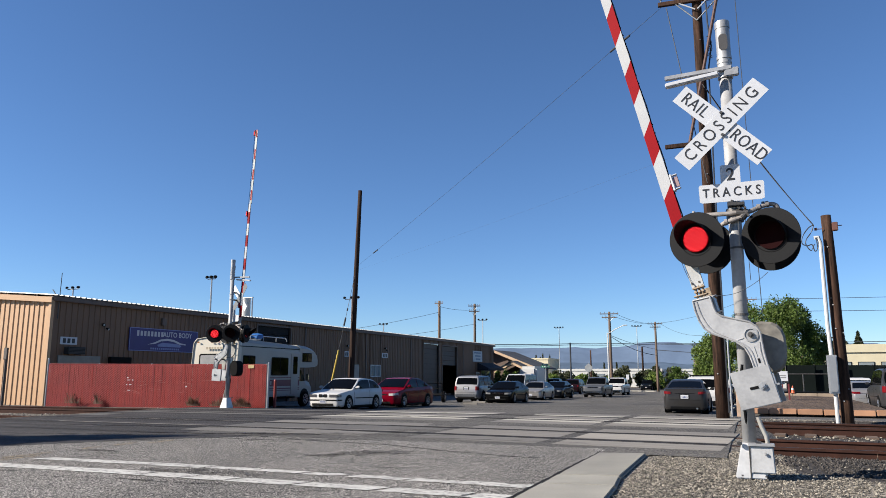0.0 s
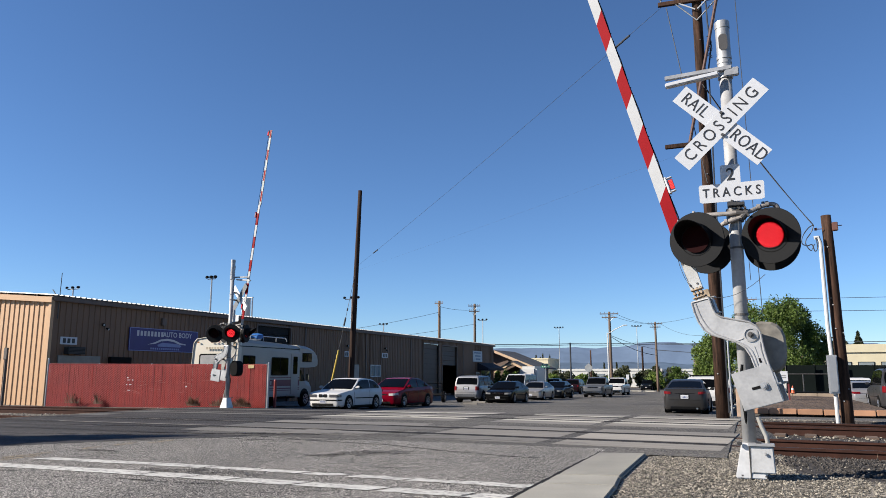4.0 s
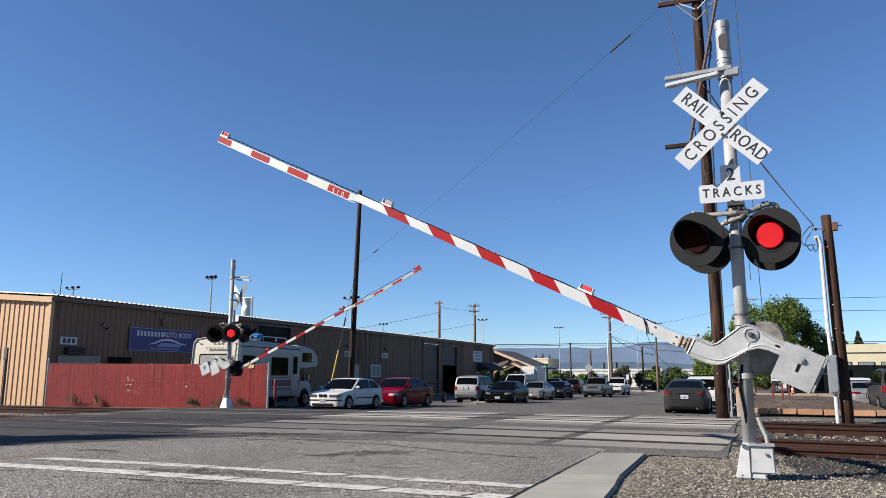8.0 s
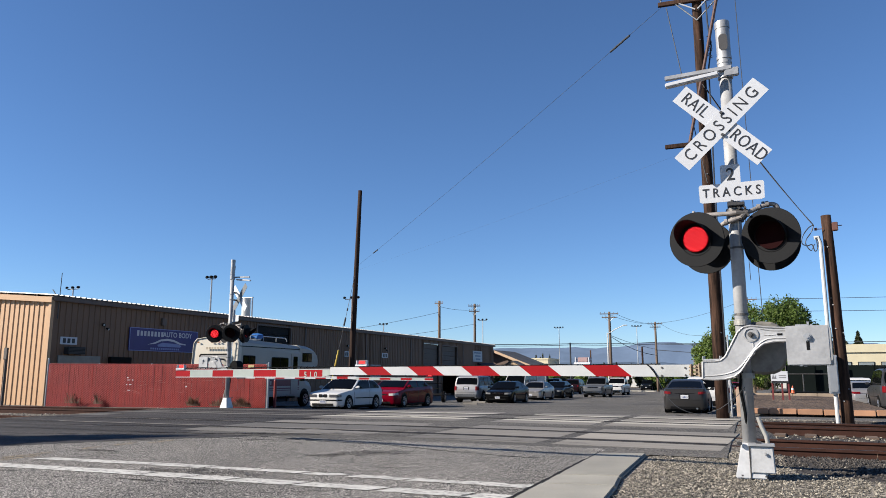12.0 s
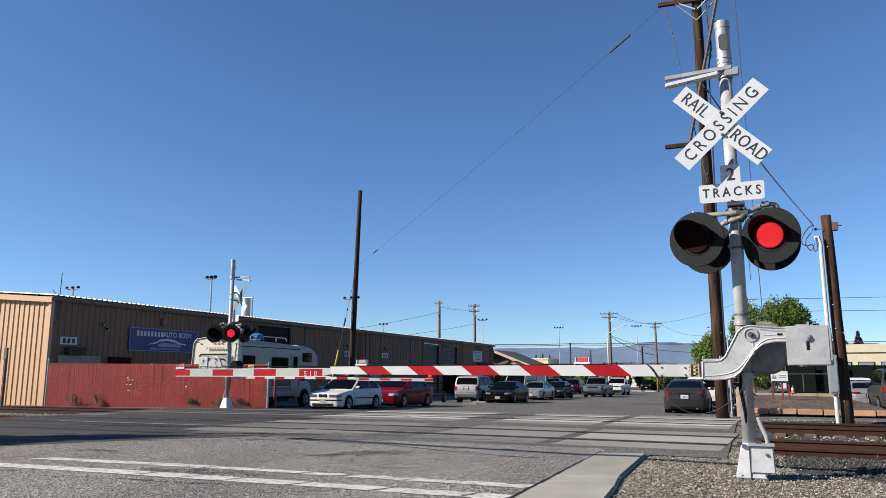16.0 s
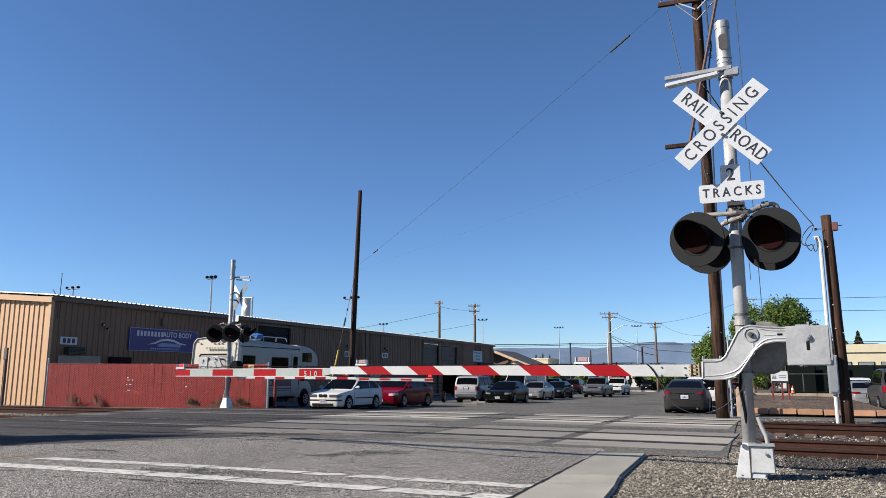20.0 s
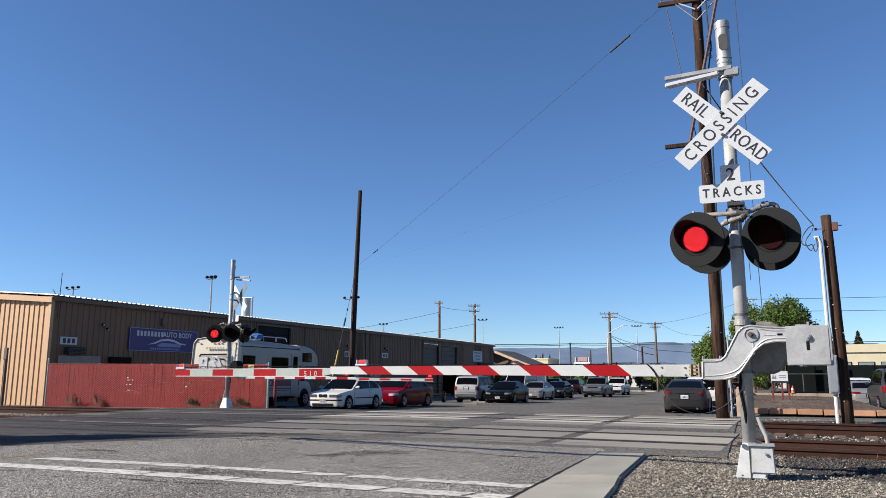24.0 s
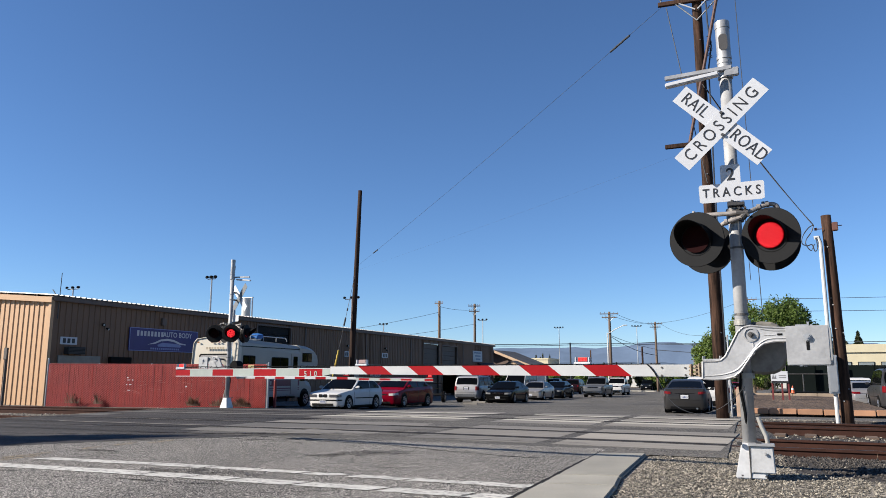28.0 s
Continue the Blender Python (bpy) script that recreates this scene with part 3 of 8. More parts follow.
def track(y0):
    m = pose(0, y0, 0.012, 0, 0, TRACK_TURN)
    t = thing("railway_track", m, "rusty railway track through an asphalt crossing", "railway track", "tracks", "structure")
    for s in (-0.752, 0.752):
        bm = bmesh.new()
        rings = [[(x, s + a, b + lean(x, 0)) for a, b in RAIL_OUT] for x in (-70, -28.5, -18, -6.5, 0, 12, 40, 70)]
        loft(bm, rings)
        part("rail", bm, RUST, t)
        bm = bmesh.new()
        for a, b in ((-70, -28.5), (-28.5, -6.5), (-6.5, 70)):
            za, zb = .0035 + lean(a, 0), .0035 + lean(b, 0)
            plate(bm, [(a, s - .026, za), (b, s - .026, zb), (b, s + .026, zb), (a, s + .026, za)])
        part("rail_head", bm, RAIL_TOP, t)
    bm = bmesh.new()
    box(bm, (0, 0, 0), (0.23, 2.6, 0.17), bevel=0.012)
    tie = link("sleeper", bm, TIE)
    rnd = random.Random(int(y0))
    for i in range(-34, 34):
        x = i * 0.55
        if PANEL_START + .5 < x < PANEL_END + .2:
            continue
        share("sleeper", tie, t, pose(x, rnd.uniform(-.04, .04), -0.225 + lean(x, 0) + rnd.uniform(-.012, .012), 0, 0, rnd.uniform(-1, 1)))
    return t


tracks = [track(y) for y in TRACKS]


def panel_tone(tone, x):
    """Slabs grow older, then just darker, towards the far lane."""
    if x < -10.7:
        return PANEL_OLD if tone is PANEL_PALE else DARK_SEAL
    if x > -1:
        return {PANEL: PANEL_NEW, PANEL_DARK: PANEL}.get(tone, tone)
    return PANEL_OLD if tone is PANEL and x < -5.5 else tone


def crossing_panels(t, far):
    """Slabs between and beside the rails, with worn joints."""
    if far:
        specs = ((-1.72, 0.78, PANEL_DARK), (-1.07, 0.42, PANEL_PALE), (-.46, .36, PANEL_PALE), (0.08, 0.62, PANEL_DARK), (.54, .22, PANEL), (1.08, 0.42, PANEL_PALE), (1.7, .76, PANEL_DARK))
    else:
        specs = ((-1.28, 0.90, PANEL_DARK), (0.0, 1.26, PANEL), (1.27, 0.88, PANEL_DARK))
    cuts = [PANEL_START, -16.0, -13.4, -10.8, -8.2, -5.75, -5.55, -3.12, -2.9, PANEL_END]
    for yc, w, tone in specs:
        for a, b in zip(cuts, cuts[1:]):
            if b - a < .3:
                continue
            bm = bmesh.new()
            box(bm, (0, 0, 0), (b - a - 0.02, w, 0.16), bevel=0.012)
            part("crossing_panel", bm, panel_tone(tone, b), t, m=pose((a + b) / 2, yc, -0.077 + lean((a + b) / 2, 0), 0.15 * (len(tone.name) % 3 - 1), -.4 if b < -6.4 else 0, 0))


def flangeways(t, far):
    """Dark rubber beside each rail, and worn pale slab edges."""
    for s in (-.752, .752):
        for d in (-.088, .088):
            bm = bmesh.new()
            loft(bm, [[(x, s + d + a, b + lean(x, 0)) for a, b in ((-.050, -.085), (.050, -.085), (.050, .006), (-.050, .006))] for x in (PANEL_START + .02, -6.5, PANEL_END - .02)])
            part("flangeway_rubber", bm, TAR, t)
        if not far:
            bm = bmesh.new()
            for a, b in ((-16.0, -11.1), (-10.5, -5.9), (-5.5, -3.2), (-2.85, PANEL_END - .05)):
                loft(bm, [[(x, s + .19 + p, q + lean(x, 0)) for p, q in ((-.045, .002), (.045, .002), (.045, .007), (-.045, .007))] for x in ((a, -6.5, b) if a < -6.5 < b else (a, b))])
            part("worn_edge", bm, PANEL, t)


for t_, far_ in zip(tracks, (False, True)):
    crossing_panels(t_, far_)
    flangeways(t_, far_)


def stones(name, n, region, size, material, label, seed, squash=0.7):
    """Loose stones, each a lumpy eight-sided pebble."""
    rg = np.random.RandomState(seed)
    vs, fs = [], []
    base = np.array([(1, 0, 0), (-1, 0, 0), (0, 1, 0), (0, -1, 0), (0, 0, 1), (0, 0, -1)], float)
    tri = [(0, 2, 4), (2, 1, 4), (1, 3, 4), (3, 0, 4), (2, 0, 5), (1, 2, 5), (3, 1, 5), (0, 3, 5)]
    k = 0
    while k < n:
        x, y, z = region(rg)
        s = size[0] + (size[1] - size[0]) * rg.rand() ** 3
        a = rg.rand() * 6.28
        b = base * (s * (0.6 + 0.7 * rg.rand(6, 1))) * np.array([1, 0.8, squash])
        c, sn = math.cos(a), math.sin(a)
        b = b @ np.array([[c, sn, 0], [-sn, c, 0], [0, 0, 1]]) + (x, y, z + s * 0.25)
        i0 = len(vs)
        vs.extend(b.tolist())
        fs.extend([(p + i0, q + i0, r + i0) for p, q, r in tri])
        k += 1
    return tagged(new(name, mesh_from(name, vs, fs, material)), label, "gravel", kind="stuff")


def near_gravel(rg):
    while True:
        y = 5.6 + 6.0 * rg.rand()
        x = -1.25 + 6.5 * rg.rand()
        if y - SLOPE * x < 11.95 and (y < 9.0 + .3 * math.sin(3 * x) or x < .35 or rg.rand() < .06):
            return x, y, ground_z(x, y)


def track_gravel(rg):
    while True:
        x, a = 0.0 + 14 * rg.rand(), 11.4 + 8.8 * rg.rand()
        y = a + SLOPE * x
        if min(abs(a - t + s * .752) for t in TRACKS for s in (-1, 1)) > 0.1:
            return x, y, ground_z(x, y)


def left_gravel(rg):
    while True:
        x, a = -19 - 16 * rg.rand(), 10.6 + 9.6 * rg.rand()
        y = a + SLOPE * x
        if min(abs(a - t + s * .752) for t in TRACKS for s in (-1, 1)) > 0.1:
            return x, y, ground_z(x, y)


stones("gravel", 46000, near_gravel, (0.0035, 0.021), STONE, "loose grey and tan gravel round the signal mast", 1)
# dark stones that colour in the shadow right of the mast
def shadowed_gravel(rg):
    while True:
        x, a = -.2 + 6.4 * rg.rand(), 9.0 + 3.3 * rg.rand()
        if a > 9.1 + .5 * math.sin(x * 2.1) * rg.rand() + (.7 if x < .7 else 0):
            y = a + SLOPE * x
            return x, y, ground_z(x, y)


stones("ballast_stones", 15000, shadowed_gravel, (0.008, 0.032), STONE_SHADOWED, "dark ballast stones beside the near rail, darkened further for the signal's shadow", 5)
stones("ballast_stones", 5200, track_gravel, (0.015, 0.05), STONE, "pale ballast stones between the rails", 2)
stones("ballast_stones", 3500, left_gravel, (0.02, 0.06), STONE, "pale ballast stones between the rails", 3)


# ---- distance: hills ----
def hills(name, dist, base_h, amp, seed, material, label):
    vs, fs = [], []
    n = 160
    for i in range(n + 1):
        a = radians(-75 + 130 * i / n)
        h = base_h + amp * (noise.noise((i * 0.05, seed, 0)) + 0.5 * noise.noise((i * 0.16, seed, 3)) + 0.4 * noise.noise((i * 0.5, seed, 7)) + 0.2 * noise.noise((i * 1.3, seed, 11)))
        x, y = dist * math.sin(a), dist * math.cos(a)
        vs += [(x * .97, y * .97, -3), (x, y, h * .7), (x * 1.05, y * 1.05, h)]
        if i:
            k = 3 * i
            fs += [(k - 3, k, k + 1, k - 2), (k - 2, k + 1, k + 2, k - 1)]
    me = mesh_from(name, vs, fs, material)
    for p in me.polygons:
        p.use_smooth = True
    tagged(new(name, me), label, "hills", kind="structure")


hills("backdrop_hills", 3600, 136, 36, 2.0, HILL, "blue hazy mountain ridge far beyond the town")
hills("backdrop_foothills", 2400, 40, 16, 9.0, HILL_NEAR, "wooded foothills below the ridge, coloured blue with haze")


# ---- the long steel workshop ----
WX, WY0, WY1, EAVE = -28.335, 23.07, 83.8, 4.52


def ribbed(width, height, ribs, proud=0.035):
    """A sheet of steel cladding that stands on z = 0, faces -y and begins at x = 0."""
    bm = bmesh.new()
    xs = [(0, 0)]
    p = width / ribs
    for i in range(ribs):
        c = p * (i + .5)
        xs += [(c - p * .20, 0), (c - p * .12, -proud), (c + p * .12, -proud), (c + p * .20, 0)]
    xs.append((width, 0))
    lo = [bm.verts.new((x, y, 0)) for x, y in xs]
    hi = [bm.verts.new((x, y, height)) for x, y in xs]
    lb = [bm.verts.new((x, 0.06, 0)) for x in (0, width)]
    hb = [bm.verts.new((x, 0.06, height)) for x in (0, width)]
    for i in range(len(xs) - 1):
        bm.faces.new((lo[i], lo[i + 1], hi[i + 1], hi[i]))
    bm.faces.new((lb[1], lb[0], hb[0], hb[1]))
    bm.faces.new((lo[0], hi[0], hb[0], lb[0]))
    bm.faces.new((lo[-1], lb[1], hb[1], hi[-1]))
    return bm


def workshop():
    t = thing("workshop_building", Matrix(), "long single-storey tan and brown steel-clad workshop, the brown darkened for shade", "building")
    meshes = {}

    def sheet(w, h, mt, tag):
        k = (round(w, 3), round(h, 3), tag)
        if k not in meshes:
            meshes[k] = link("wall_panel", ribbed(w, h, 3), mt)
        return meshes[k]
    base = -1.35
    openings = [(37.8, 41.4, -1.3, 4.1), (63.2, 66.9, -1.3, 3.95), (67.8, 71.75, -1.3, 3.85), (49.75, 51.0, -1.3, 1.85), (52.75, 54.5, 0.85, 1.83), (77.6, 78.6, -1.3, 1.3), (79.2, 82.6, 0.0, 1.5)]
    cuts = sorted({WY0 + 0.95 * i for i in range(64)} | {a for o in openings for a in o[:2]} | {WY1})
    cuts = [c for c in cuts if c <= WY1]
    m0 = Matrix.Translation((WX, 0, 0)) @ Matrix.Rotation(radians(90), 4, "Z")
    for a, b in zip(cuts, cuts[1:]):
        w = b - a
        if w < 0.02:
            continue
        o = next((o for o in openings if o[0] - .01 <= a and b <= o[1] + .01), None)
        spans = [(base, EAVE)] if o is None else [(o[3], EAVE)] + ([(base, o[2])] if o[2] > base + .1 else [])
        for z0, z1 in spans:
            share("wall_panel", sheet(w, z1 - z0, WALL_BROWN_SHADED, "b"), t, Matrix.Translation((WX, a, z0)) @ Matrix.Rotation(radians(90), 4, "Z"))
    # gable end
    w = 0.95
    for i in range(25):
        x1 = WX - i * w
        h = EAVE - base + 0.08 * (min(x1, 0) - WX) * -1 * (1 if i < 13 else 0) + (0 if i < 13 else 0.08 * (25 - i) * w)
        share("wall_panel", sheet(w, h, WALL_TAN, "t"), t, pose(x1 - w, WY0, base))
    # far end and back, roof
    bm = bmesh.new()
    box(bm, (WX - 12, WY1 - .1, 1.6), (23.6, 0.15, 5.9))
    part("end_wall", bm, WALL_BROWN_SHADED, t)
    bm = bmesh.new()
    box(bm, (WX - 23.7, (WY0 + WY1) / 2, 1.6), (0.15, WY1 - WY0 - .5, 5.9))
    part("back_wall", bm, WALL_BROWN_SHADED, t)
    bm = bmesh.new()
    mid, ridge = WX - 12.0, EAVE + 0.96
    n = int((WY1 - WY0 + .3) / 0.3)
    for side in (1, -1):
        x0 = WX + 0.28 if side > 0 else WX - 24.3
        for i in range(n):
            y0 = WY0 - .2 + i * .3
            prof = [(0, 0), (.19, 0), (.215, .05), (.275, .05), (.3, 0)]
            for (ya, za), (yb, zb) in zip(prof, prof[1:]):
                bm.faces.new([bm.verts.new(p) for p in ((x0, y0 + ya, EAVE + za), (x0, y0 + yb, EAVE + zb), (mid, y0 + yb, ridge + zb), (mid, y0 + ya, ridge + za))])
            bm.faces.new([bm.verts.new((x0, y0 + a, EAVE + b)) for a, b in ((.19, 0), (.215, .05), (.275, .05), (.3, 0))])
    part("roof", bm, ROOF_PALE, t, "pale ribbed steel roof")
    bm = bmesh.new()
    box(bm, (WX + 0.13, (WY0 + WY1) / 2, EAVE - 0.13), (0.2, WY1 - WY0 + .3, 0.2), bevel=0.02)
    part("gutter", bm, TRIM_BROWN, t)
    bm = bmesh.new()
    for x0, z0, x1, z1 in ((WX + .2, EAVE - .08, mid, ridge - .08), (WX - 24.2, EAVE - .08, mid, ridge - .08)):
        loft(bm, [[(x, WY0 - .2 + dy, z + dz) for dy, dz in ((0, 0), (.12, 0), (.12, -.24), (0, -.24))] for x, z in ((x0, z0), (x1, z1))])
    part("rake_trim", bm, WALL_TAN, t)
    bm = bmesh.new()
    box(bm, (WX + .015, WY0 - .02, (EAVE + base) / 2), (0.16, 0.16, EAVE - base))
    part("corner_trim", bm, WALL_TAN, t)
    for y in (43.2, 51.95, 60.4, 73.6):
        bm = bmesh.new()
        box(bm, (WX + .05, y, (EAVE + base) / 2 - .12), (0.06, 0.14, EAVE - base - .25))
        part("downpipe", bm, TRIM_BROWN, t)
    # roller doors
    for (y0, y1, z0, z1), lift in ((openings[0], 0.0), (openings[1], 0.0), (openings[2], 3.25)):
        d = thing("roller_door", Matrix(), "", "")
        d.parent = t
        n = int((z1 - (z0 + lift)) / 0.45) or 1
        hgt = (z1 - z0 - lift) / n
        for k in range(n):
            bm = bmesh.new()
            box(bm, (WX - .12, (y0 + y1) / 2, z0 + lift + hgt * (k + .5)), (0.05, y1 - y0 - .06, hgt - .02), bevel=.008)
            # the first door's slats are near-black to stand for a dark open doorway
            part("door_slat", bm, DOOR_BROWN if y0 > 40 else DARK_IN, d)
        bm = bmesh.new()
        for yy in (y0 - .04, y1 + .04):
            box(bm, (WX + .02, yy, (z0 + z1) / 2), (0.12, 0.1, z1 - z0))
        box(bm, (WX + .02, (y0 + y1) / 2, z1 + .05), (0.12, y1 - y0 + .18, 0.1))
        part("door_frame", bm, TRIM_BROWN, d)
    # black board added behind the raised door as the unlit inside
    bm = bmesh.new()
    box(bm, (WX - 3.2, (openings[2][0] + openings[2][1]) / 2, 1), (0.1, 9, 5))
    part("inner_wall", bm, DARK_IN, t)
    # walk door, windows
    bm = bmesh.new()
    box(bm, (WX - .03, 50.37, .25), (.05, 1.2, 3.15), bevel=.01)
    part("door", bm, mat("grey_door", (.42, .38, .33), .5), t, "pale grey door")
    for y0, y1, z0, z1 in ((52.75, 54.5, .85, 1.83), (79.2, 82.6, 0, 1.5), (77.6, 78.6, -1.3, 1.3)):
        bm = bmesh.new()
        for yy in (y0 + .05, (y0 + y1) / 2, y1 - .05):
            box(bm, (WX + .02, yy, (z0 + z1) / 2), (.1, .09, z1 - z0))
        for zz in (z0 + .04, z1 - .04):
            box(bm, (WX + .02, (y0 + y1) / 2, zz), (.098, y1 - y0, .08))
        w = part("window", bm, STUCCO_WHITE, t)
        for k in (0, 1):
            bm = bmesh.new()
            yy = y0 + (y1 - y0) * (.25 + .5 * k)
            box(bm, (WX - .02, yy, (z0 + z1) / 2), (.012, (y1 - y0) / 2 - .08, z1 - z0 - .1))
            part("pane", bm, WINDOW_GLASS, w)
    # awning
    bm = bmesh.new()
    loft(bm, [[(WX + .05, y, 2.35), (WX + 1.35, y, 1.75), (WX + 1.35, y, 1.5), (WX + .05, y, 1.5)] for y in (78.0, 83.6)])
    part("awning", bm, mat("dark_awning", (.025, .022, .03), .8), t, "dark cloth awning")
    return t


workshop()


# ---- crossing signals ----
def ring_points(r, n, y=0.0, c=(0, 0), a0=0.0, a1=360.0):
    return [(c[0] + r * math.cos(radians(a0 + (a1 - a0) * i / n)), y, c[1] + r * math.sin(radians(a0 + (a1 - a0) * i / n))) for i in range(n)]


def lamp_head(parent, m, led_name):
    """A round flashing lamp that faces -y of m: black background disc, hood, housing and lens."""
    h = new("lamp_head")
    h.parent = parent
    h.matrix_basis = m
    tagged(h, "round black flashing warning lamp")
    bm = bmesh.new()
    loft(bm, [ring_points(0.306, 40, 0.004), ring_points(0.31, 40, -0.002), ring_points(0.31, 40, -0.008), ring_points(0.306, 40, -0.012)])
    part("background_disc", bm, DISC_BLACK, h, smooth=False)
    bm = bmesh.new()
    loft(bm, [ring_points(0.175, 32, 0.003), ring_points(0.175, 32, 0.06), ring_points(0.15, 32, 0.13), ring_points(0.06, 32, 0.17)])
    part("lamp_housing", bm, BLACK, h, smooth=False)
    # hood: a sleeve cut away towards the bottom
    bm = bmesh.new()
    n, r = 36, 0.182
    front, back, front_i, back_i = [], [], [], []
    for i in range(n + 1):
        a = radians(-90 + 360 * i / n)
        reach = 0.003 + 0.32 * max(0.0, (math.sin(a) + .45) / 1.45) ** .75
        c, s = math.cos(a), math.sin(a)
        back.append(bm.verts.new((r * c, -0.012, r * s)))
        front.append(bm.verts.new((r * c * 1.02, -0.012 - reach, r * s * 1.02)))
        back_i.append(bm.verts.new(((r - .006) * c, -0.012, (r - .006) * s)))
        front_i.append(bm.verts.new(((r - .006) * c * 1.02, -0.012 - reach, (r - .006) * s * 1.02)))
    for i in range(n):
        bm.faces.new((back[i], back[i + 1], front[i + 1], front[i]))
        bm.faces.new((back_i[i + 1], back_i[i], front_i[i], front_i[i + 1]))
        bm.faces.new((front[i], front[i + 1], front_i[i + 1], front_i[i]))
    part("hood", bm, BLACK, h)
    bm = bmesh.new()
    loft(bm, [ring_points(0.152, 32, -0.013), ring_points(0.152, 32, -0.018), ring_points(0.145, 32, -0.02), ring_points(0.145, 32, -0.014)], cap=False)
    part("lens_rim", bm, BLACK, h)
    # the lens carrier: lit diodes on one side, dark lens on the other
    bm = bmesh.new()
    loft(bm, [ring_points(0.142, 32, 0.0), ring_points(0.142, 32, -0.004), ring_points(0.10, 32, -0.009), ring_points(0.03, 32, -0.011)])
    for f in bm.faces:
        f.material_index = 0 if max(v.co.y for v in f.verts) < -.003 else 1
    back = [bm.verts.new((x, 0.004, z)) for x, _, z in ring_points(0.151, 32)]
    f = bm.faces.new(back)
    f.material_index = 1
    rows = 9
    for q in range(-rows, rows + 1):
        for w in range(-rows, rows + 1):
            x, z = 0.0165 * (q + 0.5 * (w % 2)), 0.0143 * w
            if math.hypot(x, z) < 0.134:
                yy = -0.0125
                vs = [bm.verts.new((x + 0.0042 * math.cos(k * 1.0472), yy, z + 0.0042 * math.sin(k * 1.0472))) for k in range(6)]
                bm.faces.new(vs).material_index = 2
    led = part(led_name, bm, [LED_ON, LED_OFF, LED_DOT], h, "red lens of light diodes")
    led.matrix_basis = pose(0, -0.03, 0)
    return h, led


LEAN = -0.05
BELL = ((4.62, 4.70, .078), (4.70, 4.73, .084), (4.73, 4.758, .076), (4.758, 4.795, .084), (4.795, 5.138, .079), (5.138, 5.142, .074), (5.142, 5.222, .084), (5.222, 5.233, .078))


def signal(m, label, far=False):
    t = thing("crossing_signal", m, label, "railway signal", "crossing signals")
    leds = {}
    turn = pose(0, 0, 0, 0, 0, -22 if far else 0)
    # mast
    bm = bmesh.new()
    rod(bm, (LEAN - .01, 0, 0.3), (LEAN, 0, 4.62), 0.071, 0.069, 28)
    part("mast", bm, MAST_GREY, t, smooth=True)
    bm = bmesh.new()
    for z0, z1, r in BELL:
        if r == .079:
            rod(bm, (LEAN, 0, z0), (LEAN, 0, z1), r, r, 40)
    bell = part("bell_housing", bm, SILVER, t, "silver bell housing on the mast top")
    for z0, z1, r in BELL:
        if r != .079:
            bm = bmesh.new()
            rod(bm, (LEAN, 0, z0), (LEAN, 0, z1), r, r, 40)
            part("cap" if z1 > 5.2 else "bell_band", bm, SILVER, bell)
    bm = bmesh.new()
    prism(bm, rounded(0.098, 0.205, 0.045), 0.006, Matrix.Translation((LEAN, -0.079, 4.95)))
    part("bell_slot", bm, STEEL_DARK, bell)
    for z in (4.66, 3.98, 3.8, 2.93, 2.5, 1.75):
        bm = bmesh.new()
        rod(bm, (LEAN, 0, z - .012), (LEAN, 0, z + .012), .077, .077, 28)
        part("band", bm, STEEL_DARK if z < 3 else SILVER, t)
    # base
    bm = bmesh.new()
    box(bm, (-0.06, 0, 0.19), (0.32, 0.36, 0.36), bevel=0.012, taper=(0.52, 0.62))
    part("base_pedestal", bm, SILVER_PALE, t)
    bm = bmesh.new()
    box(bm, (-0.065, -0.168, 0.18), (0.012, 0.03, 0.34), bevel=.003)
    for sx in (-.16, .03):
        box(bm, (sx, -.16, .37), (.05, .05, .035), bevel=.006)
    part("pedestal_seam", bm, STEEL_DARK, t)
    bm = bmesh.new()
    box(bm, (0.055, -0.13, 0.21), (0.25, 0.12, 0.28), bevel=0.012, taper=(0.9, 0.8))
    jb = part("junction_box", bm, SILVER_PALE, t)
    bm = bmesh.new()
    box(bm, (0.055, -0.135, 0.36), (0.26, 0.14, 0.03), bevel=0.006)
    box(bm, (0.09, -0.20, 0.27), (0.02, 0.02, 0.03), bevel=0.004)
    part("box_lid", bm, SILVER, jb)
    bm = bmesh.new()
    tube(bm, [(0.12, -0.04, 0.36), (0.11, -0.04, 0.44), (0.07, -0.03, 0.54), (0.04, -0.02, 0.64)], 0.024, 10)
    part("conduit", bm, SILVER_DIRTY, t)
    for x in (-0.15, 0.08):
        bm = bmesh.new()
        rod(bm, (x, -0.16, 0.0), (x, -0.16, 0.05), .018, .018, 6)
        part("anchor_bolt", bm, STEEL_DARK, t)
    # sign lamp bracket
    bm = bmesh.new()
    box(bm, (-0.35, -0.10, 4.60), (0.75, 0.05, 0.05), Euler((0, radians(-2), 0)).to_matrix(), bevel=.006)
    part("sign_lamp_arm", bm, SILVER, t)
    bm = bmesh.new()
    box(bm, (-0.42, -0.16, 4.50), (0.60, 0.09, 0.05), Euler((0, radians(-6), 0)).to_matrix(), bevel=.01)
    part("sign_lamp", bm, SIGN_WHITE, t)
    bm = bmesh.new()
    rod(bm, (LEAN, 0, 4.52), (LEAN, 0, 4.64), .085, .085, 20)
    box(bm, (0.02, -0.09, 4.56), (0.16, 0.06, 0.10), bevel=.01)
    part("sign_lamp_clamp", bm, SILVER, t)
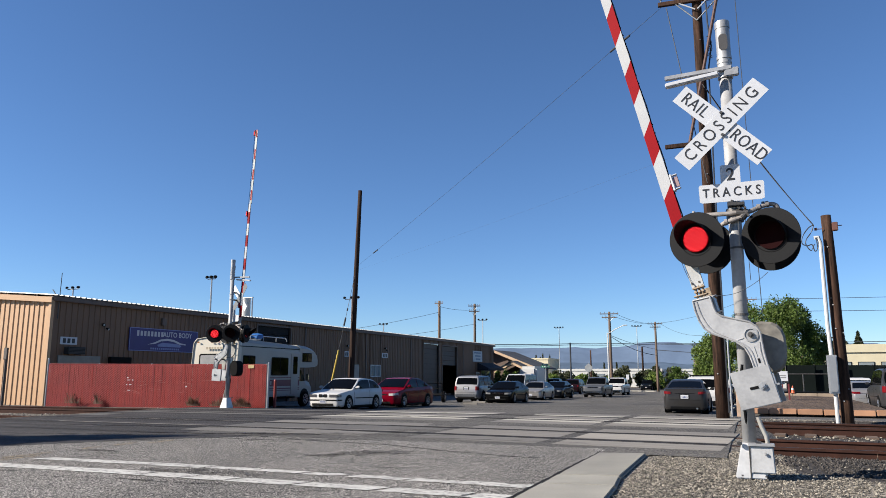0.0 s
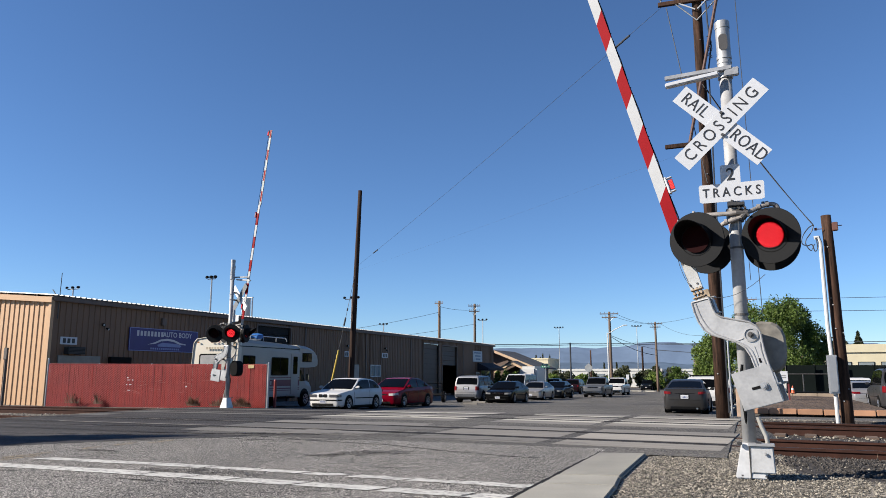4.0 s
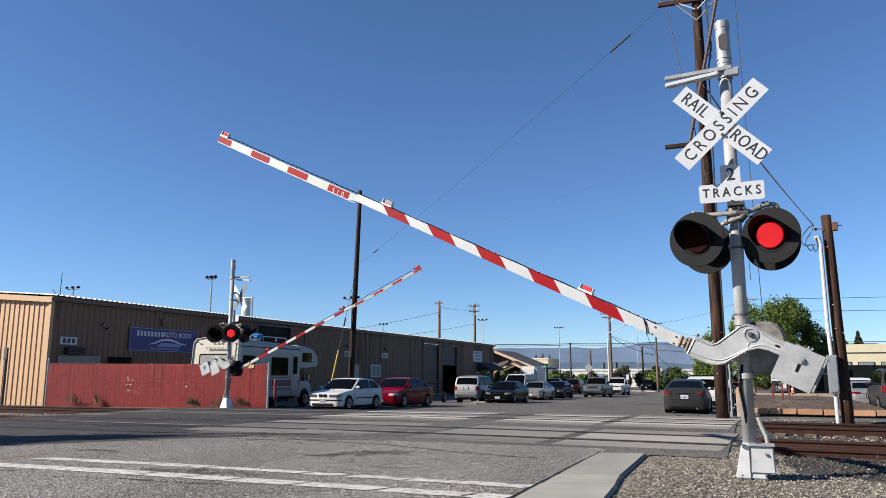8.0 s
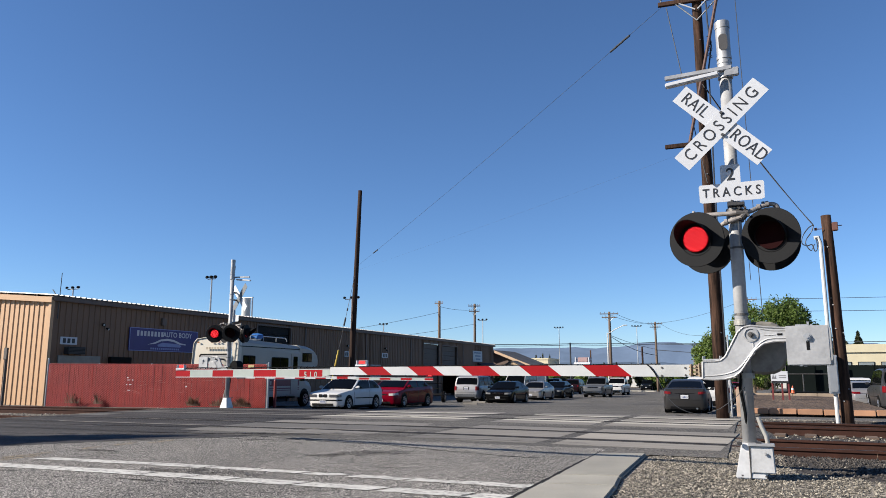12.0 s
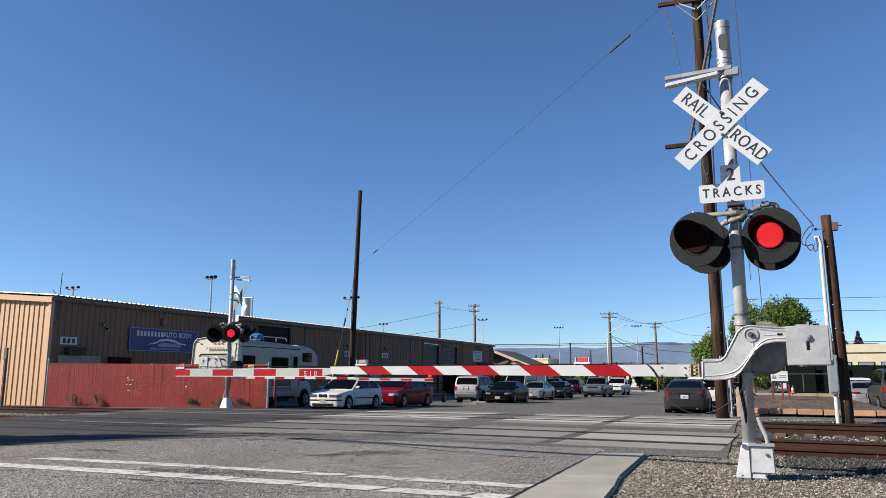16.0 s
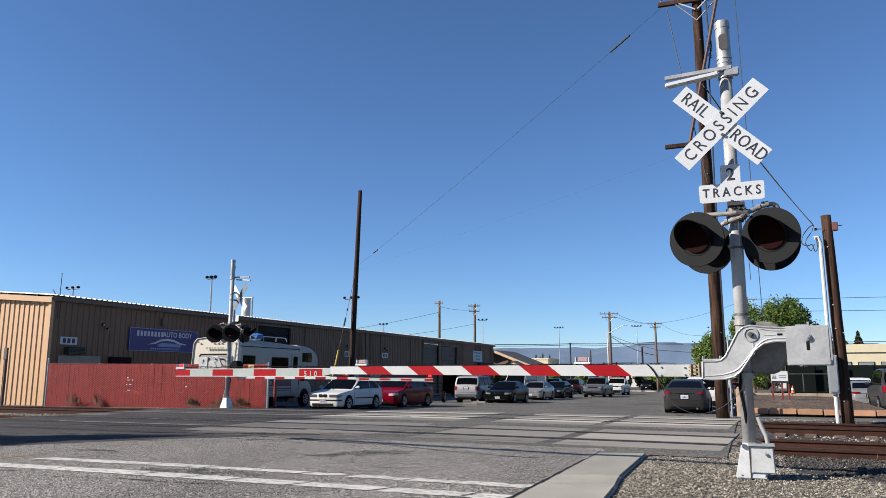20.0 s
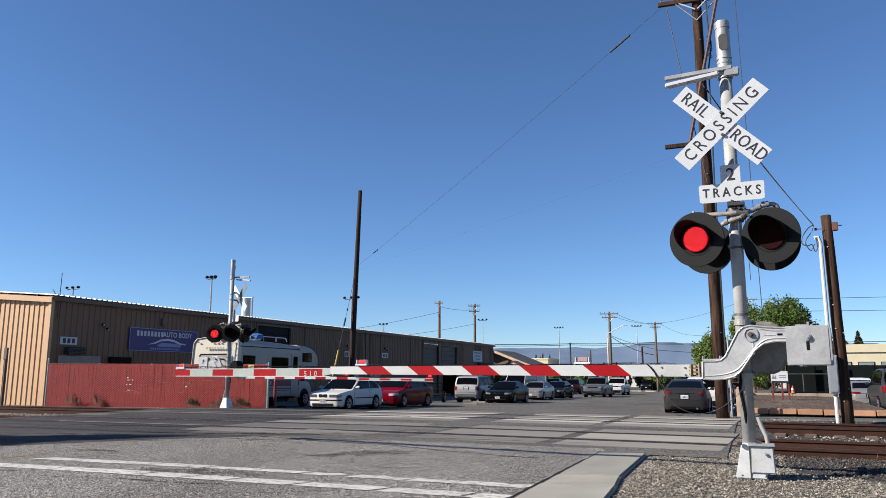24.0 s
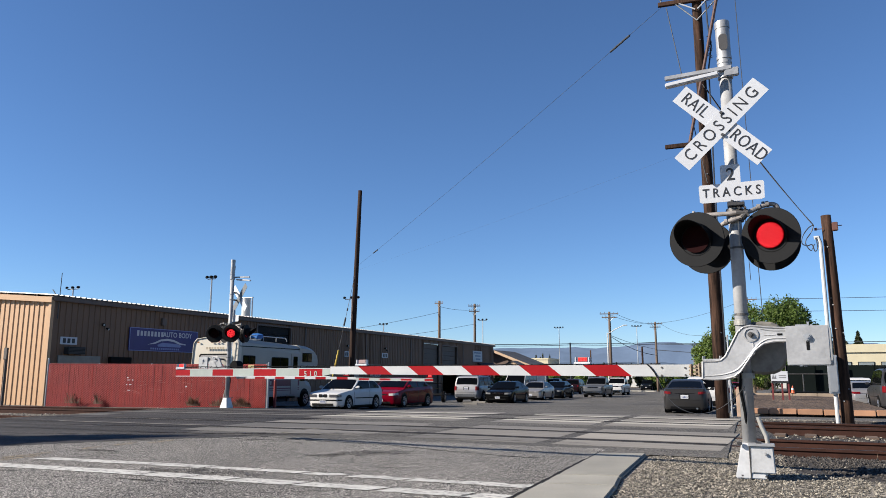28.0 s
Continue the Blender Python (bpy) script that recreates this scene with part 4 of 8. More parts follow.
    # crossbuck
    for k, (ang, y) in enumerate(((43.2, -0.300), (-45.4, -0.286))):
        mm = turn @ pose(-0.13, y, 3.875, 0, -ang, 0)
        bm = bmesh.new()
        prism(bm, [(-.607, -.112), (.607, -.112), (.607, .112), (-.607, .112)], 0.008)
        blade = part("crossbuck_blade", bm, SIGN_BACK if far and k == 1 else SIGN_WHITE, t, "bare metal back of a crossbuck board" if far and k == 1 else "white crossbuck board with black lettering", m=mm)
        if k == 0:
            letters("CROSSING", 0.20, pose(0, -0.0065, 0), SIGN_BLACK, blade, bold=-0.0012, spacing=1.42, narrow=.84)
        else:
            letters("RAIL", 0.20, pose(-0.375, -0.0065, 0), SIGN_BLACK, blade, bold=-0.0012, spacing=1.12, narrow=.78)
            letters("ROAD", 0.20, pose(0.385, -0.0065, 0), SIGN_BLACK, blade, bold=-0.0012, spacing=1.06, narrow=.78)
    bm = bmesh.new()
    for z in (4.06, 3.8):
        box(bm, (-0.05, -0.16, z), (0.05, 0.26, 0.05), bevel=.008)
        rod(bm, (-0.12, -0.29, z - .05), (-0.12, -0.318, z - .05), .018, .018, 6)
    part("crossbuck_clamp", bm, STEEL_DARK, t)
    # number of tracks
    bm = bmesh.new()
    poly = [(-.34, -.10), (-.31, -.112), (.31, -.112), (.34, -.10), (.345, .08), (.33, .10), (.105, .10), (.105, .30), (.09, .315), (-.09, .315), (-.105, .30), (-.105, .10), (-.33, .10), (-.345, .08)]
    prism(bm, poly, 0.006, Matrix.Translation((-0.07, -0.125, 3.13)))
    tp = part("tracks_sign", bm, SIGN_WHITE, t, "white sign that reads 2 TRACKS", m=turn)
    letters("TRACKS", 0.15, pose(-0.07, -0.130, 3.125), SIGN_BLACK, tp, bold=0.0008, spacing=1.52, narrow=.82)
    letters("2", 0.20, pose(-0.068, -0.130, 3.325), SIGN_BLACK, tp, bold=0.002, narrow=.95)
    bm = bmesh.new()
    rod(bm, (-0.07, -.12, 3.02), (-0.07, -.135, 3.02), .016, .016, 8)
    box(bm, (-0.03, -0.06, 2.985), (0.18, 0.16, 0.04), bevel=.005)
    part("sign_clamp", bm, STEEL_DARK, t)
    # cross arm for the lamps
    bm = bmesh.new()
    tube(bm, [(-0.50, -0.02, 2.905), (-0.1, -0.09, 2.885), (0.03, -0.10, 2.89)], 0.026, 12)
    tube(bm, bend([(0.03, -0.10, 2.87), (0.13, -.09, 2.90), (0.22, -.07, 2.94), (0.32, -0.05, 2.965), (.38, -.03, 2.95), (.40, -.02, 2.90)]), 0.026, 12)
    tube(bm, bend([(-.22, -.08, 2.74), (-.17, -.10, 2.775), (-.08, -.11, 2.80), (.02, -.11, 2.83)]), .026, 12)
    for x, y, z in ((-.50, -.02, 2.90), (-.44, -.03, 2.90), (.20, -.075, 2.935), (.29, -.06, 2.965), (-.15, -.105, 2.785)):
        rod(bm, (x - .018, y, z - .002), (x + .018, y, z + .002), .036, .036, 12)
    for x, z in ((-.49, 2.90), (.25, 2.95)):
        rod(bm, (x, -.03, z), (x, -.03, z + .055), .02, .016, 8)
    part("lamp_cross_arm", bm, RUSTY_PIPE, t)
    bm = bmesh.new()
    rod(bm, (LEAN, 0, 2.80), (LEAN, 0, 2.95), .092, .092, 20)
    rod(bm, (-.035, -.10, 2.885), (.085, -.10, 2.875), .042, .046, 14)
    rod(bm, (.02, -.11, 2.82), (.07, -.10, 2.88), .04, .04, 12)
    for x, z in ((.0, 2.93), (.06, 2.93), (.09, 2.84)):
        rod(bm, (x, -.12, z), (x, -.16, z), .016, .014, 6)
    part("cross_arm_clamp", bm, STEEL_DARK, t)
    for key, x, y, z, turn, tip in (("left", -0.463, -0.25, 2.585, -17, 2), ("right", 0.300, -0.17, 2.592, -17, 2), ("back_left", 0.32, 0.34, 2.58, 205 if far else 165, 0), ("back_right", -0.38, 0.34, 2.58, 205 if far else 165, 0)):
        h, led = lamp_head(t, pose(x, y, z, tip, 0, turn), "diode_lens")
        leds[key] = led
        bm = bmesh.new()
        rod(bm, (x, (.12 + y) if y < 0 else y - .12, z + .02), (x, -0.02 if y < 0 else .1, z + .28), .024, .024, 10)
        part("lamp_bracket", bm, RUSTY_PIPE, t)
    if far:
        h, led = lamp_head(t, pose(-0.85, 0.1, 2.58, 0, 0, -75), "diode_lens")
        leds["side"] = led
        led.matrix_basis = pose(0, -0.03, 0, 0, 0, 180)
        bm = bmesh.new()
        rod(bm, (-0.8, 0.05, 2.6), (-0.3, -0.02, 2.88), .024, .024, 10)
        part("lamp_bracket", bm, RUSTY_PIPE, t)
    # gate machine
    bm = bmesh.new()
    n = 20
    out = []
    for i in range(n):
        a = 2 * math.pi * i / n
        rx, rz = (0.17, 0.27) if far else (0.24, 0.29)
        out.append((0.14 + rx * math.copysign(abs(math.cos(a)) ** .7, math.cos(a)), 1.38 + rz * math.copysign(abs(math.sin(a)) ** .7, math.sin(a))))
    sh, bk = (-.44, -1) if far else (0, 1)
    loft(bm, [[(0.14 + sh + (x - .14) * k, y * bk, 1.38 + (z - 1.38) * k) for x, z in out] for k, y in ((.9, -.02), (1.0, .01), (1.0, .25), (.93, .31))])
    # the far housing is black: its shade is put into the colour
    part("gate_machine", bm, BLACK if far else mat("dull_cast_housing", (.44, .41, .35), .6, metal=.1, col2=(.15, .14, .12), scale=4, fine=18, bump=.25), t, "weathered metal gate motor housing", smooth=False)
    for z in (1.08, 1.66):
        bm = bmesh.new()
        rod(bm, (LEAN, 0, z - .03), (LEAN, 0, z + .03), .09, .09, 20)
        part("machine_clamp", bm, SILVER_DIRTY, t)
    bm = bmesh.new()
    tube(bm, [(-.08, -.06, 1.2), (-.12, -.07, 0.95), (-.085, -.07, 0.7), (-.075, -.05, .55)], 0.016, 8)
    part("hose", bm, BLACK, t)
    return t, leds


NEAR_MAST = (0.0, 8.77, 0.0)
FAR_MAST = (-16.95, 21.0, -0.095)
near_signal, near_leds = signal(pose(*NEAR_MAST), "silver railway crossing signal with crossbuck and red lamps")
far_signal, far_leds = signal(pose(*FAR_MAST, 0, 0, 180), "silver crossing signal seen from behind beside a red fence", far=True)


# ---- gates ----
GATE_TURN, FAR_TURN = 172.03, -3.67
NEAR_PIVOT = (0.034, 8.60, 1.516)
FAR_PIVOT = (-17.318, 20.9, 1.61)


def gate(m, label, length, joint, flip, drop=0.0, slim=1.0):
    """A gate that pivots about its origin. +x runs along the arm, +y is the outer face."""
    s = -1 if flip else 1
    g = thing("crossing_gate", m, label, "crossing gate", "crossing gates")
    # curved support arm with a rim
    poly = [(.52, -.285), (.39, -.285), (.33, -.275), (.28, -.235), (.20, -.09), (.135, .03), (.075, .082), (0, .098), (-.075, .088), (-.20, .072), (-.36, .062), (-.36, -.075), (-.22, -.078),
            (-.12, -.10), (-.03, -.17), (.06, -.30), (.13, -.40), (.20, -.452), (.30, -.478), (.42, -.485), (.53, -.478)]
    bm = bmesh.new()
    prism(bm, poly, 0.05, Matrix.Translation((0, .02 * s, 0)))
    bmesh.ops.bevel(bm, geom=list(bm.edges), offset=0.008, segments=2, affect="EDGES")
    br = part("gate_bracket", bm, SILVER, g, "curved cast aluminium bracket")
    bm = bmesh.new()
    for a, b in zip(poly, poly[1:] + poly[:1]):
        rod(bm, (a[0] * .985, .047 * s, a[1] * .985), (b[0] * .985, .045 * s, b[1] * .985), .011, .011, 6)
    part("bracket_rim", bm, SILVER, br)
    for ridge, rr in ((bend([(-.36, -.045), (-.17, -.05), (-.06, -.115), (.04, -.235), (.13, -.345), (.22, -.40), (.36, -.43), (.5, -.435)]), .009), (bend([(-.36, .035), (-.2, .04), (-.1, .06)]), .008), ([(-.015, -.085), (-.02, -.21)], .008), ([(-.13, -.01), (-.24, -.01)], .006)):
        bm = bmesh.new()
        tube(bm, [(p[0], .0455 * s, p[1]) for p in ridge], rr, 6)
        part("casting_ridge", bm, SILVER, br)
    bm = bmesh.new()
    loft(bm, [[(r * math.cos(k * .2244), y * s, r * math.sin(k * .2244)) for k in range(28)] for r, y in ((.078, .04), (.078, .058), (.062, .06), (.06, .048))])
    part("hub", bm, SILVER, br)
    bm = bmesh.new()
    rod(bm, (0, .045 * s, 0), (0, .075 * s, 0), .03, .03, 12)
    rod(bm, (0, .07 * s, 0), (0, .1 * s, 0), .017, .017, 6)
    part("hub_bolt", bm, STEEL_DARK, br)
    bm = bmesh.new()
    box(bm, (-.285, .047 * s, -.005), (.05, .006, .022), bevel=.002)
    part("bracket_slot", bm, BLACK, br)
    # second bracket behind the mast
    bm = bmesh.new()
    prism(bm, poly, 0.04, Matrix.Translation((0, -.36 * s, 0)))
    bmesh.ops.bevel(bm, geom=list(bm.edges), offset=0.006, segments=1, affect="EDGES")
    part("gate_bracket", bm, SILVER_DIRTY, g)
    bm = bmesh.new()
    rod(bm, (0, -.38 * s, 0), (0, .04 * s, 0), .03, .03, 14)
    part("shaft", bm, STEEL_DARK, g)
    # counterweights
    for y in (.075, -.40):
        bm = bmesh.new()
        box(bm, (-.545, y * s, -.125), (.405, .05, .405), bevel=.006)
        cw = part("counterweight", bm, SILVER, g, "square steel counterweight plate")
        bm = bmesh.new()
        box(bm, (-.548, (y + .027 * (1 if y > 0 else -1)) * s, -.115), (.03, .006, .12), bevel=.002)
        part("weight_slot", bm, BLACK, cw)
        bm = bmesh.new()
        side = 1 if y > 0 else -1
        rod(bm, (-.548, (y + .024 * side) * s, -.045), (-.548, (y + .034 * side) * s, -.045), .044, .042, 18)
        rod(bm, (-.548, (y + .03 * side) * s, -.045), (-.548, (y + .058 * side) * s, -.045), .032, .030, 6)
        rod(bm, (-.548, (y + .05 * side) * s, -.045), (-.548, (y + .066 * side) * s, -.045), .016, .014, 10)
        part("weight_bolt", bm, GALV, cw)
        bm = bmesh.new()
        box(bm, (-.50, y * s, .084), (.12, .03, .014))
        box(bm, (-.56, y * s, .10), (.02, .02, .035))
        box(bm, (-.47, y * s, -.333), (.03, .03, .012))
        part("lug", bm, GALV, cw)
    # bracket end, shear joint
    bm = bmesh.new()
    box(bm, (.52, -.16 * s, -.375), (.03, .42, .19), bevel=.006)
    part("shear_joint", bm, SILVER_DIRTY, g)
    bm = bmesh.new()
    box(bm, (.655, -.02 * s, -.375), (.016, .09, .135), bevel=.004)
    box(bm, (.565, -.02 * s, -.375), (.016, .09, .15), bevel=.004)
    for z in (-.335, -.375, -.415):
        rod(bm, (.54, -.02 * s, z), (.68, -.02 * s, z), .013, .013, 8)
        rod(bm, (.61, -.07 * s, z), (.61, .035 * s, z), .016, .016, 6)
    brass = bpy.data.materials.get("rusty_brass") or mat("rusty_brass", (.42, .33, .23), .6, metal=.4, var=.4, scale=20)
    part("shear_block", bm, brass, g, "rusty shear block")
    bm = bmesh.new()
    box(bm, (.60, -.36 * s, -.375), (.16, .016, .13), bevel=.004)
    part("shear_plate", bm, brass, g, "rusty shear plate")
    bm = bmesh.new()
    box(bm, (.43, -.05 * s, -.262), (.19, .10, .02), bevel=.004)
    for x in (.34, .52):
        box(bm, (x, -.05 * s, -.245), (.014, .10, .05), bevel=.003)
    part("bracket_tray", bm, SILVER, g)
    # arm in sections of red and white
    h0, h1 = 0.14, 0.128
    yc = -0.04 * s + (0.26 if flip else 0)

    def board(x0, x1, z0, z1, skew, mt, name="arm_stripe", thick=.035):
        b = bmesh.new()
        mid = (z0 + z1) / 2 - drop
        z0, z1 = mid - (z1 - z0) / 2 * slim, mid + (z1 - z0) / 2 * slim
        fa, fb = [.026 * max(0, x - .7) / 5 * slim if x < joint + .01 else 0 for x in (x0, x1)]
        poly2 = [(x0, z1), (x1, z1), (x1 - skew if x1 < joint else x1, z0 + fb), (x0 - skew if x0 > .72 and x0 < joint + .01 else x0, z0 + fa)]
        prism(b, poly2, thick, Matrix.Translation((0, yc, 0)))
        part(name, b, mt, g)
    board(.66, 1.06, -.447, -.312, 0.0, GATE_RAW, "arm_root", .045)
    red = False
    marks = [1.06, 1.50, 1.93, 2.375, 2.77, 3.205, 3.61, 4.045, 4.455, 4.885, 5.31, joint]
    for a, b in zip(marks, marks[1:]):
        board(a, b, -.448, -.310, 0 if flip else .17, GATE_RED if red else GATE_WHITE)
        red = not red
    tips = [joint + .002] + [joint + (length - joint) * f for f in (.045, .18, .32, .46, .595, .735, .895, 1.0)]
    red = False
    for a, b in zip(tips, tips[1:]):
        board(a, b, -.450, -.342, 0, GATE_RED if red else GATE_PALE, thick=.028)
        red = not red
    for z in (-.342, -.450):
        bm = bmesh.new()
        box(bm, ((joint + length) / 2, yc, z - drop + (.004 if z > -.4 else -.004) + (0 if slim == 1 else (-.02 if z > -.4 else .02))), (length - joint, .034, .012), bevel=.002)
        part("arm_edge_trim", bm, GATE_WHITE, g)
    bm = bmesh.new()
    for x, z in ((.72, -.35 - drop), (.72, -.43 - drop), (.98, -.345 - drop), (.985, -.435 - drop)):
        rod(bm, (x, yc + .03 * s, z), (x, yc + .012 * s, z), .012, .012, 8)
    part("arm_bolts", bm, STEEL_DARK, g)
    bm = bmesh.new()
    pts = [(x, yc, -.305 - drop + .006 * math.sin(x * 9)) for x in np.linspace(1.0, length - .1, 46)]
    tube(bm, pts, 0.0075, 5)
    part("arm_cable", bm, BLACK, g, "black cable along the arm")
    bm = bmesh.new()
    for x in np.arange(1.1, length - .2, .115):
        rod(bm, (x, yc, -.296 - drop), (x + .03, yc, -.318 - drop), .006, .006, 4)
    part("cable_clips", bm, BLACK, g)
    bm = bmesh.new()
    tube(bm, bend([(1.16, yc, -.305 - drop), (1.12, yc + .03 * s, -.33 - drop), (1.07, yc + .035 * s, -.39 - drop), (1.03, yc + .04 * s, -.46 - drop)]), .008, 6)
    part("cable_tail", bm, BLACK, g)
    bm = bmesh.new()
    tube(bm, bend([(0, 0, 0), (-.04, 0, -.10), (-.12, 0, -.24), (-.24, 0, -.34), (-.42, 0, -.39), (-.62, -.02, -.345), (-.80, -.04, -.22), (-.92, -.06, -.09)]), .0032, 6)
    lamps_tail = part("hanging_cable", bm, WIRE, g, "slack dark cable below the arm")
    lamps_tail.matrix_basis = pose(1.03, yc + .04 * s, -.46 - drop)
    # arm lamps
    lamps = {}
    for key, x in (("root", 1.93), ("middle", 5.25), ("tip", length - .12)):
        z = (-.310 if x < joint else -.342) - drop
        bm = bmesh.new()
        box(bm, (x, yc, z + .022), (.21, .07, .025), bevel=.005)
        for dx in (-.085, .085):
            box(bm, (x + dx, yc, z + .06), (.014, .05, .07), bevel=.004)
        lp = part("arm_lamp", bm, GATE_RED if flip else SIGN_WHITE, g, "small red lamp on the arm")
        bm = bmesh.new()
        box(bm, (0, 0, 0), (.13, .012, .056), bevel=.004)
        for f in bm.faces:
            f.material_index = 1
        for yy, mi in ((.008, 0), (-.008, 1)):
            vs = [bm.verts.new((sx * .058, yy, sz * .023)) for sx, sz in ((-1, -1), (1, -1), (1, 1), (-1, 1))]
            bm.faces.new(vs).material_index = mi
        for col in range(6):
            for row in range(4):
                cx, cz = -.046 + .0184 * col, -.0155 + .0103 * row
                vs = [bm.verts.new((cx + .005 * dx, .0095, cz + .003 * dz)) for dx, dz in ((-1, -1), (1, -1), (1, 1), (-1, 1))]
                bm.faces.new(vs).material_index = 2
        le = part("arm_lamp_lens", bm, [ARM_LED, LED_CLEAR, LED_DOT], lp)
        le.matrix_basis = pose(x, yc, z + .066, 0, 0, 0 if s > 0 else 180)
        lamps[key] = le
    lamps["cable"] = lamps_tail
    return g, lamps


ARM_LED = glow("lit_arm_led", (1.0, 0.05, 0.03), 0.40)
LED_CLEAR = mat("unlit_arm_lens", (0.40, 0.27, 0.26), 0.3, var=0.15, bump=0)
near_gate, near_arm_lamps = gate(pose(*NEAR_PIVOT, 0, 0, GATE_TURN), "red and white striped gate arm on cast aluminium bracket", 9.19, 5.82, False)
far_gate, far_arm_lamps = gate(pose(*FAR_PIVOT, 0, 0, FAR_TURN), "red and white striped gate arm beyond the tracks", 8.4, 5.62, True, 0.24, 0.68)
letters("510", 0.11, pose(6.2, -0.024, -0.417, 0, 0, 180), GATE_PALE, near_gate, bold=0.002, spacing=1.8)


# ---- vehicles ----
def wheel_mesh(r, w):
    bm = bmesh.new()
    n = 24
    prof = [(-w / 2, r * .66), (-w / 2, r * .93), (-w * .36, r), (w * .36, r), (w / 2, r * .93), (w / 2, r * .66)]
    loft(bm, [[(x, q * math.cos(2 * math.pi * i / n), q * math.sin(2 * math.pi * i / n)) for i in range(n)] for x, q in prof])
    tyre = link("tyre", bm, TYRE)
    bm = bmesh.new()
    loft(bm, [[(x, q * math.cos(2 * math.pi * i / n), q * math.sin(2 * math.pi * i / n)) for i in range(n)] for x, q in ((w * .30, r * .60), (w * .515, r * .67), (w * .515, r * .60), (w * .36, r * .55))])
    for i in range(7):
        a = 2 * math.pi * i / 7
        rod(bm, (w * .42, 0.05 * math.cos(a), 0.05 * math.sin(a)), (w * .45, r * .6 * math.cos(a), r * .6 * math.sin(a)), .035, .028, 5)
    rod(bm, (w * .3, 0, 0), (w * .47, 0, 0), .06, .05, 10)
    return tyre, link("rim", bm, RIM)


WHEELS = {}
# shape rows: share of the length from the tail (0) to the nose (1), share of the height
BODY = {
    "hatch": dict(top=[(0, .60), (.02, .655), (.10, .66), (.40, .645), (.70, .63), (.75, .615), (.90, .555), (.965, .515), (.985, .495), (1, .45)],
                  roof=[(.02, .645), (.05, .68), (.20, .94), (.27, .98), (.40, 1.0), (.51, .985), (.55, .962), (.735, .62)], panes=[(.125, .325), (.345, .67)], tuck=.78),
    "sedan": dict(top=[(0, .52), (.015, .62), (.05, .69), (.14, .705), (.30, .665), (.72, .63), (.80, .61), (.92, .54), (.97, .495), (.99, .46), (1, .42)],
                  roof=[(.10, .70), (.13, .715), (.28, .93), (.34, .975), (.46, 1.0), (.56, .985), (.61, .955), (.80, .645)], panes=[(.165, .255), (.27, .45), (.47, .735)], tuck=.76),
    "coupe": dict(top=[(0, .54), (.012, .64), (.04, .71), (.12, .72), (.30, .66), (.70, .635), (.78, .62), (.92, .55), (.97, .51), (.99, .48), (1, .44)],
                  roof=[(.075, .715), (.10, .735), (.27, .93), (.33, .975), (.45, 1.0), (.54, .985), (.59, .955), (.79, .625)], panes=[(.17, .345), (.365, .70)], tuck=.70),
    "suv": dict(top=[(0, .50), (.012, .575), (.04, .61), (.30, .615), (.74, .61), (.80, .60), (.93, .555), (.975, .53), (.99, .50), (1, .45)],
                roof=[(.015, .59), (.02, .62), (.07, .925), (.11, .97), (.20, .99), (.38, 1.0), (.54, .985), (.59, .96), (.745, .62)], panes=[(.07, .255), (.275, .45), (.47, .695)], tuck=.79),
    "van": dict(top=[(0, .45), (.01, .52), (.04, .56), (.30, .56), (.80, .54), (.86, .52), (.96, .46), (.99, .42), (1, .38)],
                roof=[(.008, .53), (.012, .56), (.03, .94), (.06, .985), (.20, 1.0), (.66, 1.0), (.71, .97), (.85, .545)], panes=[(.05, .26), (.28, .50), (.53, .77)], tuck=.86),
    "pickup": dict(top=[(0, .50), (.008, .60), (.40, .61), (.70, .61), (.75, .60), (.94, .56), (.98, .535), (.99, .51), (1, .45)],
                   roof=[(.375, .605), (.38, .63), (.405, .93), (.43, .98), (.50, 1.0), (.57, .99), (.61, .96), (.725, .62)], panes=[(.405, .51), (.525, .675)], tuck=.83),
}


